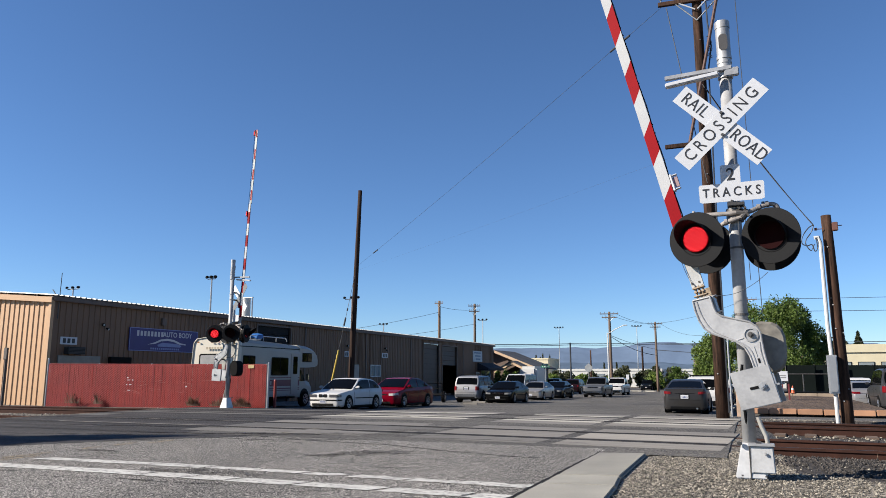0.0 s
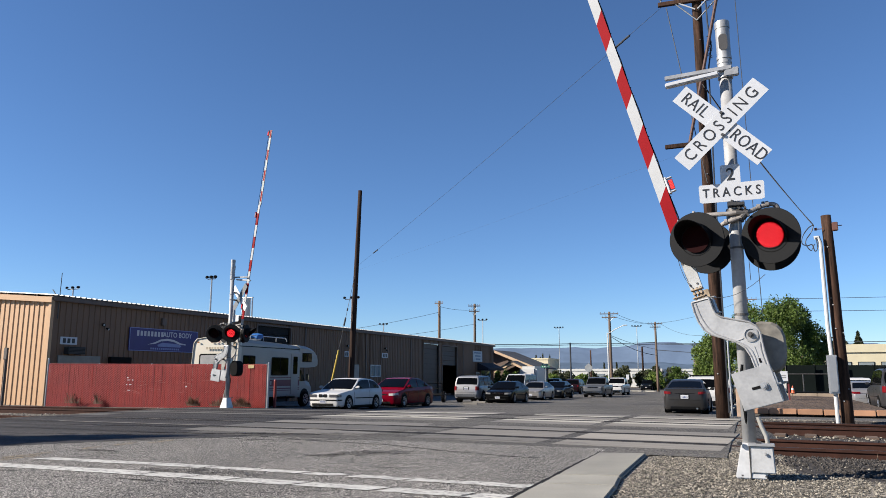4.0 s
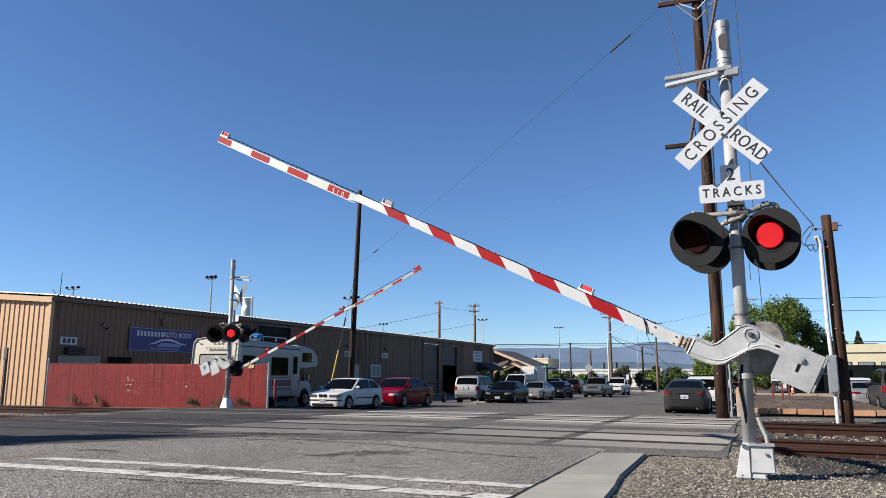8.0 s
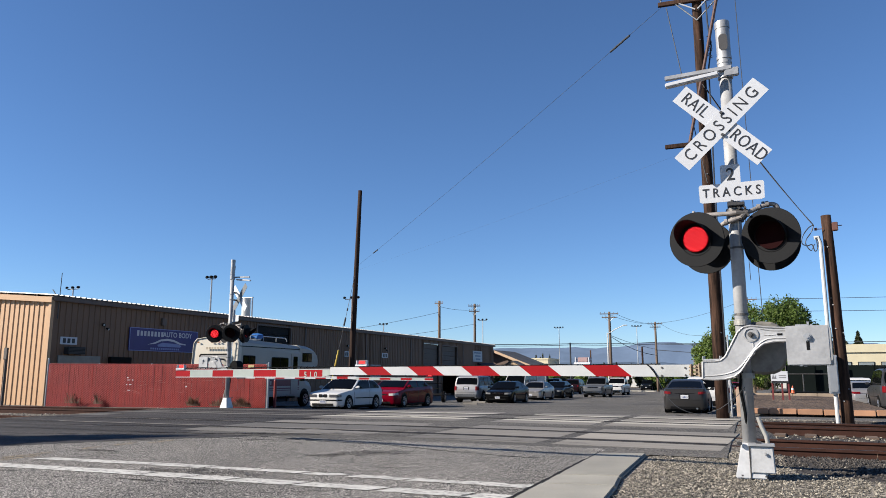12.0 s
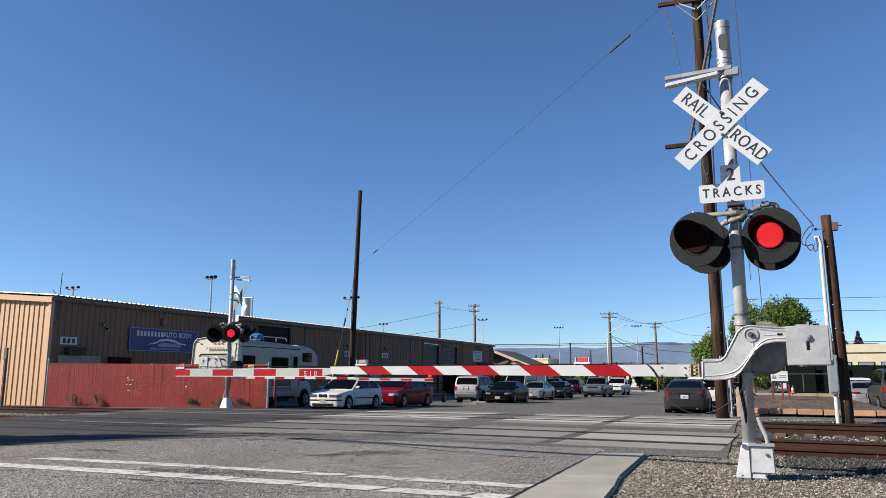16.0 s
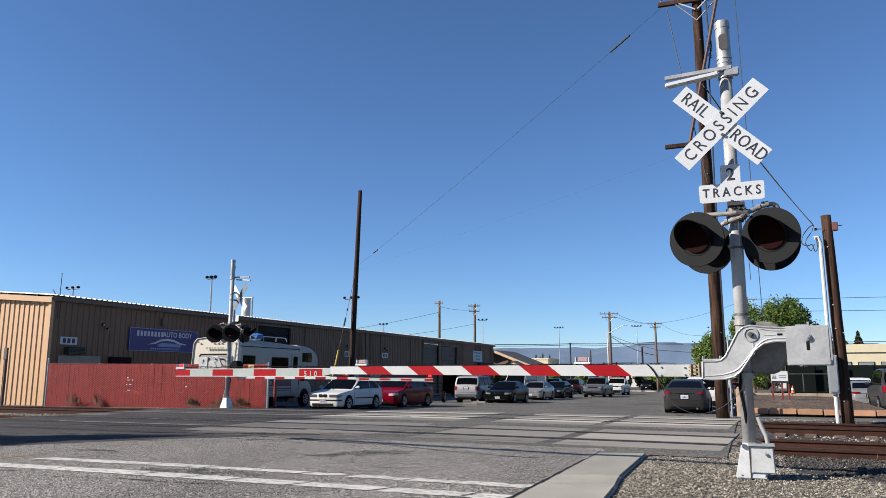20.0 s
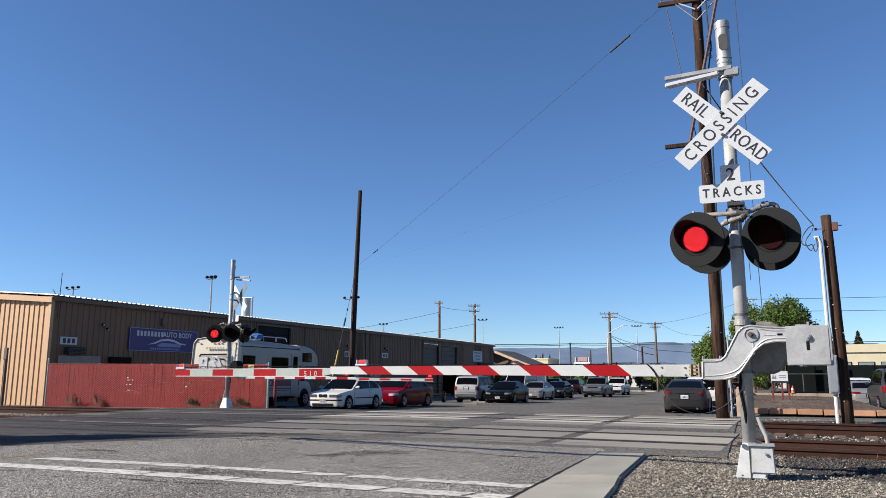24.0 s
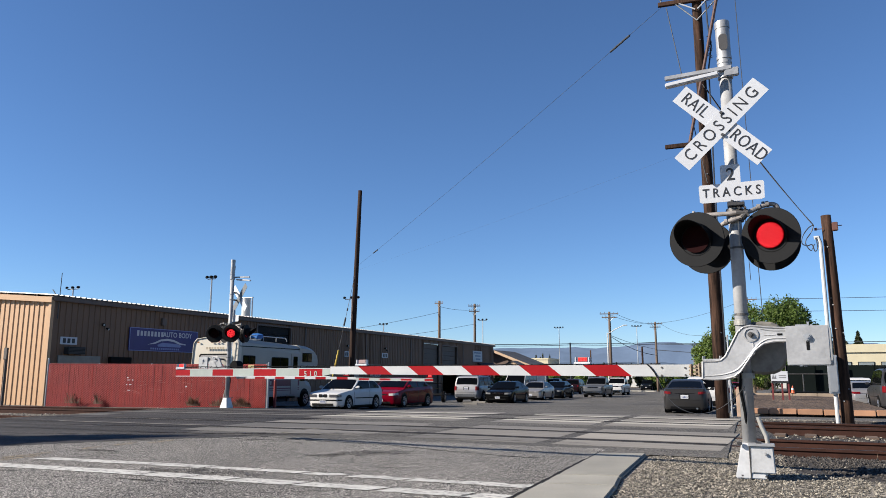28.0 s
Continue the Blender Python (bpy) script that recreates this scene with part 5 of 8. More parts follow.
def car(kind, x, y, heading, size, body_paint, label, strips=False, rack=False, tag="car", name="car", lamps=None, lower=None):
    """A car whose nose points to +y when heading is 0."""
    L, W, H = size
    t = thing(name, pose(x, y, gz(y) + 0.012, 0, 0, heading), label, tag, "parked vehicles")
    # follow the slope of the street
    s = (gz(y + 1.3) - gz(y - 1.3)) / 2.6
    t.matrix_basis = pose(x, y, gz(y) + 0.012) @ Matrix.Rotation(math.atan(s), 4, "X") @ pose(0, 0, 0, 0, 0, heading)
    spec = BODY[kind]
    hw = W / 2
    low = kind in ("sedan", "coupe", "hatch")
    clear = .15 if low else .25
    fx, fz = [a for a, _ in spec["top"]], [b for _, b in spec["top"]]
    gx, gzr = [a for a, _ in spec["roof"]], [b for _, b in spec["roof"]]

    def top(u):
        return float(np.interp(u, fx, fz)) * H

    def roof(u):
        return max(top(u), float(np.interp(u, gx, gzr)) * H) if gx[0] < u < gx[-1] else top(u)

    def half(u):
        e = min(u / .10, (1 - u) / .13, 1.0)
        return hw * (.76 + .24 * math.sqrt(max(0.0, 1 - (1 - e) ** 2)))
    belt, wb, wr = top(.5), hw * .945, hw * spec["tuck"]

    def side(z, u):
        f = max(0.0, min(1.0, (z - belt) / (H - belt)))
        return min(half(u) * .955, wb + (wr - wb) * f + .02 * math.sin(math.pi * f))
    us = sorted(set([0, .006, .02, .04, .07, .10, .14, .19, .24, .30, .36, .44, .52, .60, .66, .72, .78, .82, .87, .91, .94, .965, .982, .993, 1.0] + gx))
    rings = []
    for u in us:
        w, z1, zr = half(u), top(u), roof(u)
        z0 = clear + (.07 if u < .006 or u > .993 else (.02 if u < .03 or u > .97 else 0))
        yy = (u - .5) * L
        half_ring = [(w * .90, z0), (w * .975, z0 + .07), (w * .995, z0 + (z1 - z0) * .30), (w, z0 + (z1 - z0) * .58), (w * .985, z0 + (z1 - z0) * .80), (w * .962, z1 - .03), (w * .945, z1 - .006)]
        for k, v in enumerate((.05, .4, .75, .93)):
            z = z1 + (zr - z1) * v
            half_ring.append((min(side(z, u), w * .945) - .003 * k, z + .001 * k))
        xr = half_ring[-1][0]
        half_ring += [(xr * .93, zr + .004), (xr * .5, zr + .018)]
        rings.append([(a, yy, z) for a, z in half_ring] + [(-a, yy, z) for a, z in half_ring[::-1]])
    bm = bmesh.new()
    loft(bm, rings)
    me = link("body", bm, body_paint, True)
    me.set_sharp_from_angle(angle=radians(26))
    body = share("body", me, t, Matrix())

    def slab(rows, push, name, material, parent=t, thick=.01):
        """A thin curved sheet over rows of points, pushed outward by thick."""
        bm = bmesh.new()
        inner = [[bm.verts.new(p + push * .003) for p in r] for r in rows]
        outer = [[bm.verts.new(p + push * (.003 + thick)) for p in r] for r in rows]
        m, n = len(rows), len(rows[0])
        for g in (inner, outer):
            for i in range(m - 1):
                for j in range(n - 1):
                    bm.faces.new((g[i][j], g[i][j + 1], g[i + 1][j + 1], g[i + 1][j]))
        rim = [(i, 0) for i in range(m)] + [(m - 1, j) for j in range(1, n)] + [(i, n - 1) for i in range(m - 2, -1, -1)] + [(0, j) for j in range(n - 2, 0, -1)]
        for (i, j), (k, l) in zip(rim, rim[1:] + rim[:1]):
            bm.faces.new((inner[i][j], inner[k][l], outer[k][l], outer[i][j]))
        return part(name, bm, material, parent)
    # black blocks added below the body to deepen the shade under the car
    bm = bmesh.new()
    box(bm, (0, 0, clear + .02), (W * .86, L * .95, .12), bevel=.02)
    box(bm, (0, -.02 * L, clear - .03), (W * .70, L * .80, .10), bevel=.02)
    part("underbody", bm, PLASTIC, t)
    # side panes below the roof line
    for sd in (1, -1):
        for a, b in spec["panes"]:
            lo, hi = [], []
            for k in range(7):
                u = a + (b - a) * k / 6
                zl = top(u) + .035
                zh = max(zl + .012, roof(u) - .062)
                lo.append(Vector((sd * side(zl, u), (u - .5) * L, zl)))
                hi.append(Vector((sd * (side(zh, u)), (u - .5) * L, zh)))
            mid = [Vector(((p.x + q.x) / 2 + sd * .012, p.y, (p.z + q.z) / 2)) for p, q in zip(lo, hi)]
            slab([lo, mid, hi], Vector((sd, 0, .15)), "window_pane", CAR_GLASS)
    # windscreen and rear window follow the roof's fall
    fr, ft = gx[-2], gx[-1]
    for name2, ua, ub, out in (("windscreen", ft - .012, fr + .006, Vector((0, .55, .8))), ("rear_window", gx[1] + .006, gx[2] - .004, Vector((0, -.8, .5)))):
        rows = []
        for k in range(5):
            u = ua + (ub - ua) * k / 4
            z = roof(u)
            w = side(z, u) - (.07 if name2 == "windscreen" else .09)
            rows.append([Vector((w * q, (u - .5) * L, z + .018 * (1 - q * q))) for q in (-1, -.5, 0, .5, 1)])
        slab(rows, out, name2, CAR_GLASS)
    bm = bmesh.new()
    for sx in (-.28, .22):
        rod(bm, (sx * W, (ft - .5) * L - .02, roof(ft - .01) + .03), (sx * W - .42, (ft - .035 - .5) * L, roof(ft - .035) + .035), .008, .006, 5)
    part("wiper", bm, PLASTIC, t)
    # wheels
    r = {"sedan": .325, "coupe": .315, "hatch": .305}.get(kind, .365)
    key = round(r, 3)
    if key not in WHEELS:
        WHEELS[key] = wheel_mesh(r, .21)
    wb_f = .315 * L
    for sd in (1, -1):
        for yy in (wb_f, -wb_f * (.93 if kind != "pickup" else .88)):
            bm = bmesh.new()
            n = 20
            loft(bm, [[(xx * sd, yy + r * 1.16 * math.cos(math.pi * 2 * i / n), r * 1.04 + r * 1.13 * math.sin(math.pi * 2 * i / n)) for i in range(n)] for xx in (hw - .25, hw * 1.003)])
            part("wheel_arch", bm, PLASTIC, t)
            w = new("wheel")
            w.parent = t
            w.matrix_basis = pose(sd * (hw - .085), yy, r, 0, 0, 0 if sd > 0 else 180)
            share("tyre", WHEELS[key][0], w, Matrix())
            share("rim", WHEELS[key][1], w, Matrix())
    nose, tail = L / 2, -L / 2

    def corner(u_in, u_out, x_in, z0, z1, sd, name2, material, skew=0.0):
        """A lamp that wraps round a corner of the body."""
        pts = [(x_in * hw, u_in), (half(u_in) * .99, u_in)] + [(half(u_in + (u_out - u_in) * f), u_in + (u_out - u_in) * f) for f in (.15, .35, .65, 1.0)]
        rows = [[Vector((sd * xx, (u - .5) * L, z + skew * k / 5)) for k, (xx, u) in enumerate(pts)] for z in (z0, (z0 + z1) / 2, z1)]
        return slab(rows, Vector((sd * .7, .7 if u_in > .5 else -.7, 0)), name2, material, thick=.014)
    zn = top(.97)
    hl = lamps or HEADLAMP
    for sd in (1, -1):
        if kind == "hatch":
            corner(1.0, .99, .36, zn - .15, zn - .035, sd, "headlamp", hl)
            corner(.985, .955, .80, zn - .15, zn - .035, sd, "turn_lamp", HEADLAMP)
        else:
            corner(1.0, .945, .52, zn - .15, zn - .045, sd, "headlamp", hl, .04)
        if low:
            corner(0.0, .035, .62 if kind == "coupe" else .50, top(.02) - .14, top(.02) - .04, sd, "tail_lamp", TAIL_RED, .02)
        else:
            corner(0.0, .03, .72, top(.02) - .24, top(.02) + .02, sd, "tail_lamp", TAIL_RED)
        bm = bmesh.new()
        ym = (ft - .065 - .5) * L
        box(bm, (sd * (hw + .085), ym, belt + .10), (.19, .09, .12), bevel=.03)
        rod(bm, (sd * (hw * .92), ym + .01, belt + .06), (sd * (hw + .03), ym + .01, belt + .08), .025, .025, 6)
        part("wing_mirror", bm, body_paint if kind != "pickup" else PLASTIC, t)
        for sy in ((.265, .46, .715) if kind in ("sedan", "suv", "van") else ((.355, .70) if low else (.52, .70))):
            u = sy
            rows = [[Vector((sd * hw * q, (u - .5) * L + d, clear + (top(u) - clear) * f)) for d in (-.007, .007)] for f, q in ((.12, .98), (.35, .998), (.58, 1.0), (.80, .985), (.95, .965))]
            slab(rows, Vector((sd, 0, 0)), "door_seam", PLASTIC, thick=.002)
        bm = bmesh.new()
        box(bm, (sd * hw * 1.0, -.02 * L, clear + (belt - clear) * .50), (.02, L * .40, .045 if strips else .03), bevel=.006)
        part("side_moulding", bm, PLASTIC if strips or not low else body_paint, t)
        bm = bmesh.new()
        box(bm, (sd * hw * .955, 0, clear + .035), (.05, L * .40, .07), bevel=.012)
        part("rocker_panel", bm, lower or PLASTIC, t)
        for hy in (.05, -.14) if not low or kind == "sedan" else (-.08,):
            bm = bmesh.new()
            box(bm, (sd * hw * .985, hy * L, clear + (belt - clear) * .83), (.03, .17, .03), bevel=.008)
            part("door_handle", bm, body_paint, t)
    if kind != "hatch":
        bm = bmesh.new()
        box(bm, (0, nose - .022, zn - .10), (hw * (.80 if low else .95), .05, .07 if low else .14), bevel=.012)
        g = part("grille", bm, PLASTIC, t)
        bm = bmesh.new()
        box(bm, (0, nose + .004, zn - .10), (hw * (.80 if low else .95), .012, .015), bevel=.003)
        part("grille_bar", bm, CHROME, g)
    bm = bmesh.new()
    box(bm, (0, nose - .02, clear + .10), (hw * 1.25, .06, .12), bevel=.015)
    part("front_intake", bm, PLASTIC, t)
    bm = bmesh.new()
    box(bm, (0, tail + .02, clear + .09), (hw * 1.35, .06, .13 if low else .2), bevel=.015)
    part("rear_valance", bm, PLASTIC, t)
    # seams of the tail
    bm = bmesh.new()
    zb = clear + (top(.02) - clear) * .52
    box(bm, (0, tail - .001, zb), (half(0) * 1.9, .006, .012))
    if low:
        box(bm, (0, tail + .004, top(.006) - .012), (half(0) * 1.2, .006, .010))
    part("boot_seam", bm, PLASTIC, t)
    pz = top(.0) - .08 if low else .52 * H
    bm = bmesh.new()
    box(bm, (0, tail + .0, pz), (.40, .012, .2), bevel=.01)
    part("plate_recess", bm, PLASTIC, t)
    for yy, zz in ((nose + .014, clear + .22), (tail - .012, pz)):
        bm = bmesh.new()
        box(bm, (0, yy, zz), (.31, .012, .155), bevel=.004)
        p = part("number_plate", bm, PLATE, t)
        bm = bmesh.new()
        for k in range(5):
            box(bm, (-.10 + .05 * k, yy + (.008 if yy > 0 else -.008), zz - .01), (.025, .004, .06))
        part("plate_bars", bm, PLATE_INK, p)
    if low:
        bm = bmesh.new()
        rod(bm, (hw * .55, tail + .1, clear + .06), (hw * .55, tail - .03, clear + .06), .045, .045, 12)
        part("exhaust", bm, CHROME, t)
    if strips:
        for yy in (nose, tail):
            bm = bmesh.new()
            d = math.copysign(1, yy)
            for sd in (-1, 1):
                box(bm, (sd * hw * .40, yy + .004 * d, clear + .285), (hw * .80, .045, .05), bevel=.012)
                box(bm, (sd * hw * .90, yy - .12 * d, clear + .285), (.05, .24, .05), Euler((0, 0, radians(28 * sd * d))).to_matrix(), bevel=.012)
            part("bumper_strip", bm, PLASTIC, t)
        for sx in (.11, -.11):
            bm = bmesh.new()
            prism(bm, rounded(.19, .13, .04), .05, Matrix.Translation((sx, nose - .012, zn - .09)) )
            g = part("kidney_grille", bm, CHROME, t)
            bm = bmesh.new()
            prism(bm, rounded(.165, .105, .03), .05, Matrix.Translation((sx, nose - .006, zn - .09)))
            part("grille_mesh", bm, PLASTIC, g)
    if lower:
        for yy in (nose - .05, tail + .05):
            bm = bmesh.new()
            box(bm, (0, yy, clear + .19), (hw * 1.66, .16, .2), bevel=.03)
            part("bumper", bm, lower, t)
    if kind == "pickup":
        bm = bmesh.new()
        box(bm, (0, -.315 * L, top(.2) + .01), (W * .80, .34 * L, .03), bevel=.008)
        part("bed_cover", bm, PLASTIC, t)
        bm = bmesh.new()
        box(bm, (0, nose + .03, clear + .22), (hw * 1.8, .12, .15), bevel=.03)
        part("bumper", bm, CHROME, t)
    if rack:
        r0, r1 = (gx[3] + .02 - .5) * L, (gx[-3] - .5) * L
        for sd in (1, -1):
            bm = bmesh.new()
            tube(bm, [(sd * wr * .86, r0, H - .02), (sd * wr * .86, r0 + .15, H + .06), (sd * wr * .86, r1 - .15, H + .06), (sd * wr * .86, r1, H - .01)], .02, 8)
            part("roof_rail", bm, PLASTIC, t)
        for q in (.3, .75):
            bm = bmesh.new()
            yy = r0 + (r1 - r0) * q
            rod(bm, (-wr * .9, yy, H + .065), (wr * .9, yy, H + .065), .022, .022, 8)
            part("roof_bar", bm, PLASTIC, t)
    return t


HEADLAMP_CLEAR = mat("clear_headlamp", (0.66, 0.66, 0.64), 0.15, var=0.1, bump=0, coat=0.5)
HEADLAMP_DARK = mat("smoked_headlamp", (0.10, 0.10, 0.11), 0.12, var=0.1, bump=0, coat=0.6)
P_WHITE = paint("white_car_paint", (0.72, 0.71, 0.69), 0.0)
P_RED = paint("red_car_paint", (0.185, 0.002, 0.014), 0.0, 0.2, 0.0, 0.12)
P_SILVER = paint("silver_car_paint", (0.46, 0.44, 0.42), 0.55)
P_GREY = paint("grey_car_paint", (0.036, 0.034, 0.033), 0.15, 0.35, 0.1)
P_PICK = paint("dark_silver_paint", (0.135, 0.142, 0.155), 0.25, 0.3, 0.1)
P_GUN = paint("gunmetal_paint", (0.052, 0.050, 0.052), 0.2, 0.3, 0.08, 0.3)
P_BLACK = paint("black_car_paint", (0.004, 0.004, 0.0045), 0.0, 0.18, 0.0, 0.10)
P_NAVY = paint("dark_blue_car_paint", (0.006, 0.008, 0.012), 0.0, 0.18, 0.0, 0.10)
P_MAROON = paint("dark_maroon_paint", (0.020, 0.008, 0.011), 0.0, 0.2, 0.0, 0.12)
P_TAN = paint("champagne_car_paint", (0.42, 0.415, 0.42), 0.4)

car("hatch", -17.15, 29.75, 180, (4.15, 1.72, 1.39), P_WHITE, "white two-door hatchback coupe parked beside a red sedan", strips=True, lamps=HEADLAMP_DARK)
car("sedan", -16.92, 34.95, 180, (4.75, 1.82, 1.47), P_RED, "red four-door sedan parked behind a white coupe", lamps=HEADLAMP_CLEAR)
car("suv", -17.45, 48.1, 0, (4.5, 1.83, 1.74), P_TAN, "champagne and grey sport utility vehicle seen from behind", rack=True, lower=P_PICK)
car("coupe", -14.9, 46.95, 180, (4.4, 1.78, 1.38), P_BLACK, "black coupe parked nose-out along the street", strips=True)
car("coupe", -15.5, 56.5, 180, (4.4, 1.76, 1.38), P_SILVER, "silver coupe parked behind a black one")
car("sedan", -15.6, 63.6, 180, (4.8, 1.8, 1.44), P_NAVY, "dark blue sedan parked along the street")
car("pickup", -13.45, 70.7, 180, (5.4, 1.95, 1.82), P_PICK, "silver pickup truck facing down the street", tag="pickup")
car("pickup", -13.7, 83.5, 180, (5.4, 1.95, 1.85), P_WHITE, "white pickup truck parked behind a silver one", tag="pickup")
car("suv", -19.7, 89.4, 0, (4.6, 1.8, 1.72), P_MAROON, "dark maroon sport utility vehicle in the lot")
car("suv", -16.45, 130.8, 180, (4.6, 1.85, 1.72), P_NAVY, "dark car driving lane far down the street")
car("van", -19.75, 66.0, 180, (5.3, 1.98, 2.05), P_WHITE, "white passenger van parked in the lot", tag="van", name="van")
car("coupe", -2.62, 34.75, 0, (4.45, 1.75, 1.42), P_GREY, "dark grey coupe seen from behind, parked at the kerb")
car("suv", -2.25, 41.3, 0, (4.6, 1.78, 1.62), P_WHITE, "white wagon with black roof rack parked at the kerb", rack=True)
car("suv", -2.0, 49.0, 0, (4.6, 1.8, 1.72), P_WHITE, "white sport utility vehicle parked at the kerb")
car("sedan", -2.0, 56.5, 0, (4.6, 1.8, 1.46), P_NAVY, "dark sedan parked at the kerb")
car("suv", 6.17, 39.6, 0, (4.9, 1.95, 1.97), P_GUN, "dark grey sport utility vehicle in the side lot", rack=True)
car("sedan", 5.85, 48.0, 0, (4.7, 1.82, 1.47), P_SILVER, "silver sedan in the side lot")
passing_car = car("sedan", 12.0, 86.0, 90, (4.5, 1.78, 1.45), P_RED, "red sedan passing along the lot behind the bed")
car("suv", 6.5, 57.5, 0, (4.6, 1.85, 1.72), P_WHITE, "white sport utility vehicle in the side lot")


def box_truck():
    t = thing("box_truck", pose(-23.0, 81.3, gz(81.3), 0, 0, 180), "white box truck parked in the lot", "truck", "parked vehicles")
    bm = bmesh.new()
    box(bm, (0, -.9, 1.95), (2.0, 4.6, 2.3), bevel=.28)
    part("cargo_box", bm, P_WHITE, t)
    bm = bmesh.new()
    box(bm, (0, 2.2, 1.35), (2.0, 1.7, 1.9), bevel=.15, taper=(.9, .8))
    c = part("cab", bm, P_WHITE, t)
    bm = bmesh.new()
    box(bm, (0, 2.98, 1.75), (1.6, .05, .7), Euler((radians(10), 0, 0)).to_matrix(), bevel=.02)
    part("windscreen", bm, CAR_GLASS, c)
    bm = bmesh.new()
    box(bm, (0, 0, .6), (.9, 6.0, .25))
    part("chassis", bm, PLASTIC, t)
    for sx in (-.95, .95):
        for y in (2.2, -1.9):
            w = new("wheel")
            w.parent = t
            w.matrix_basis = pose(sx, y, .36, 0, 0, 0 if sx > 0 else 180)
            share("tyre", WHEELS[.365][0], w, Matrix())
            share("rim", WHEELS[.365][1], w, Matrix())


box_truck()


def camper():
    """Class C motorhome; its tail is at y = 0 and its nose at +y."""
    y0 = 25.8
    t = thing("motorhome", pose(-21.6, y0, gz(30), 0, 0, 4), "old cream camper motorhome with maroon stripes behind the fence", "motorhome", "parked vehicles")
    W, Lb = 1.2, 5.42
    bm = bmesh.new()
    out = [(-W, .55), (-W, 2.75), (-W * .98, 2.98), (-W * .86, 3.14), (-W * .5, 3.2), (W * .5, 3.2), (W * .86, 3.14), (W * .98, 2.98), (W, 2.75), (W, .55)]
    rings = []
    for y, k, top in ((0.05, .94, .0), (0.0, .97, .0), (.03, 1.0, 0), (Lb, 1.0, .16), (Lb + .02, 1.0, .16)):
        rings.append([(x * k, y + (max(0, z - .6) * .07 if y < .2 else 0), z if z < 1 else z - top - (.02 if k < 1 else 0)) for x, z in out])
    loft(bm, rings)
    body = part("body", bm, RV_CREAM, t, smooth=False)
    # added shell that gives the tail its sunlit tone over the body
    bm = bmesh.new()
    rings = []
    for y, k in ((.047, .941), (-.004, .973), (.026, 1.004), (.34, 1.004)):
        rings.append([(x * k, y + (max(0, z - .6) * .07 if y < .2 else 0), z if z < 1 else z + .004 - (.02 if k < 1 else 0)) for x, z in out])
    loft(bm, rings)
    part("tail_cap", bm, RV_CREAM_SUNLIT, body, "cream tail, coloured paler for the sun on it")
    # over-cab bed
    bm = bmesh.new()
    loft(bm, [[(-W, y, zb), (-W, y, zt - .15), (-W * .85, y, zt), (W * .85, y, zt), (W, y, zt - .15), (W, y, zb)] for y, zb, zt in ((Lb - .02, 1.92, 3.035), (Lb + .9, 1.92, 2.98), (Lb + 1.5, 1.95, 2.86), (Lb + 1.76, 2.0, 2.68), (Lb + 1.86, 2.1, 2.45))])
    part("overcab", bm, RV_CREAM, t)
    # van cab
    bm = bmesh.new()
    loft(bm, [[(-w, y, .45), (-w, y, z1 - .25), (-w * .85, y, z1), (w * .85, y, z1), (w, y, z1 - .25), (w, y, .45)] for y, w, z1 in ((Lb, .98, 2.0), (Lb + .55, .97, 1.95), (Lb + 1.15, .94, 1.30), (Lb + 1.75, .90, 1.18), (Lb + 1.85, .85, 1.0))])
    cab = part("cab", bm, RV_CREAM, t)
    for side in (1, -1):
        bm = bmesh.new()
        q = [Vector((side * .985, Lb + .15, 1.25)), Vector((side * .975, Lb + .95, 1.25)), Vector((side * .96, Lb + .6, 1.78)), Vector((side * .97, Lb + .15, 1.80))]
        loft(bm, [q, [p + Vector((side * .012, 0, 0)) for p in q]])
        part("cab_window", bm, CAR_GLASS, cab)
        bm = bmesh.new()
        box(bm, (side * 1.12, Lb + .95, 1.45), (.16, .08, .3), bevel=.02)
        part("wing_mirror", bm, CHROME, cab)
    bm = bmesh.new()
    box(bm, (0, Lb + 1.88, .55), (1.9, .12, .2), bevel=.03)
    part("bumper", bm, CHROME, cab)
    # stripes along the flank
    for z, h in ((1.18, .30), (.92, .05), (1.42, .04), (.83, .03)):
        bm = bmesh.new()
        for side in (1, -1):
            box(bm, (side * (W + .003), Lb / 2 + .1, z), (.008, Lb - .2, h))
        part("stripe", bm, RV_MAROON, body)
    bm = bmesh.new()
    for k in range(4):
        box(bm, (W + .009, 2.25 + .18 * k, 1.18), (.006, .12, .17), bevel=.002)
    part("marking_bars", bm, RV_CREAM, body)

    def side_window(y, z, w, h):
        bm = bmesh.new()
        prism(bm, rounded(w, h, .06), .02, Matrix.Translation((W + .008, y, z)) @ Matrix.Rotation(radians(90), 4, "Z"))
        fr = part("window", bm, PLASTIC, body)
        n = 2 if w > .7 else 1
        for k in range(n):
            bm = bmesh.new()
            prism(bm, rounded(w / n - .06, h - .08, .04), .01, Matrix.Translation((W + .022, y + (k - (n - 1) / 2) * w / n, z)) @ Matrix.Rotation(radians(90), 4, "Z"))
            part("pane", bm, CAR_GLASS, fr)
    side_window(.95, 2.1, .95, .62)
    side_window(3.55, 1.95, 1.5, .85)
    side_window(Lb + .72, 2.42, .95, .46)
    # roof edge line, awning rail and lower trim
    for z, h in ((2.80, .035), (.62, .06)):
        bm = bmesh.new()
        box(bm, (W + .01, Lb / 2 + .05, z), (.02, Lb - .25, h), bevel=.004)
        part("trim_rail", bm, PLASTIC if z > 1 else SILVER_DIRTY, body)
    bm = bmesh.new()
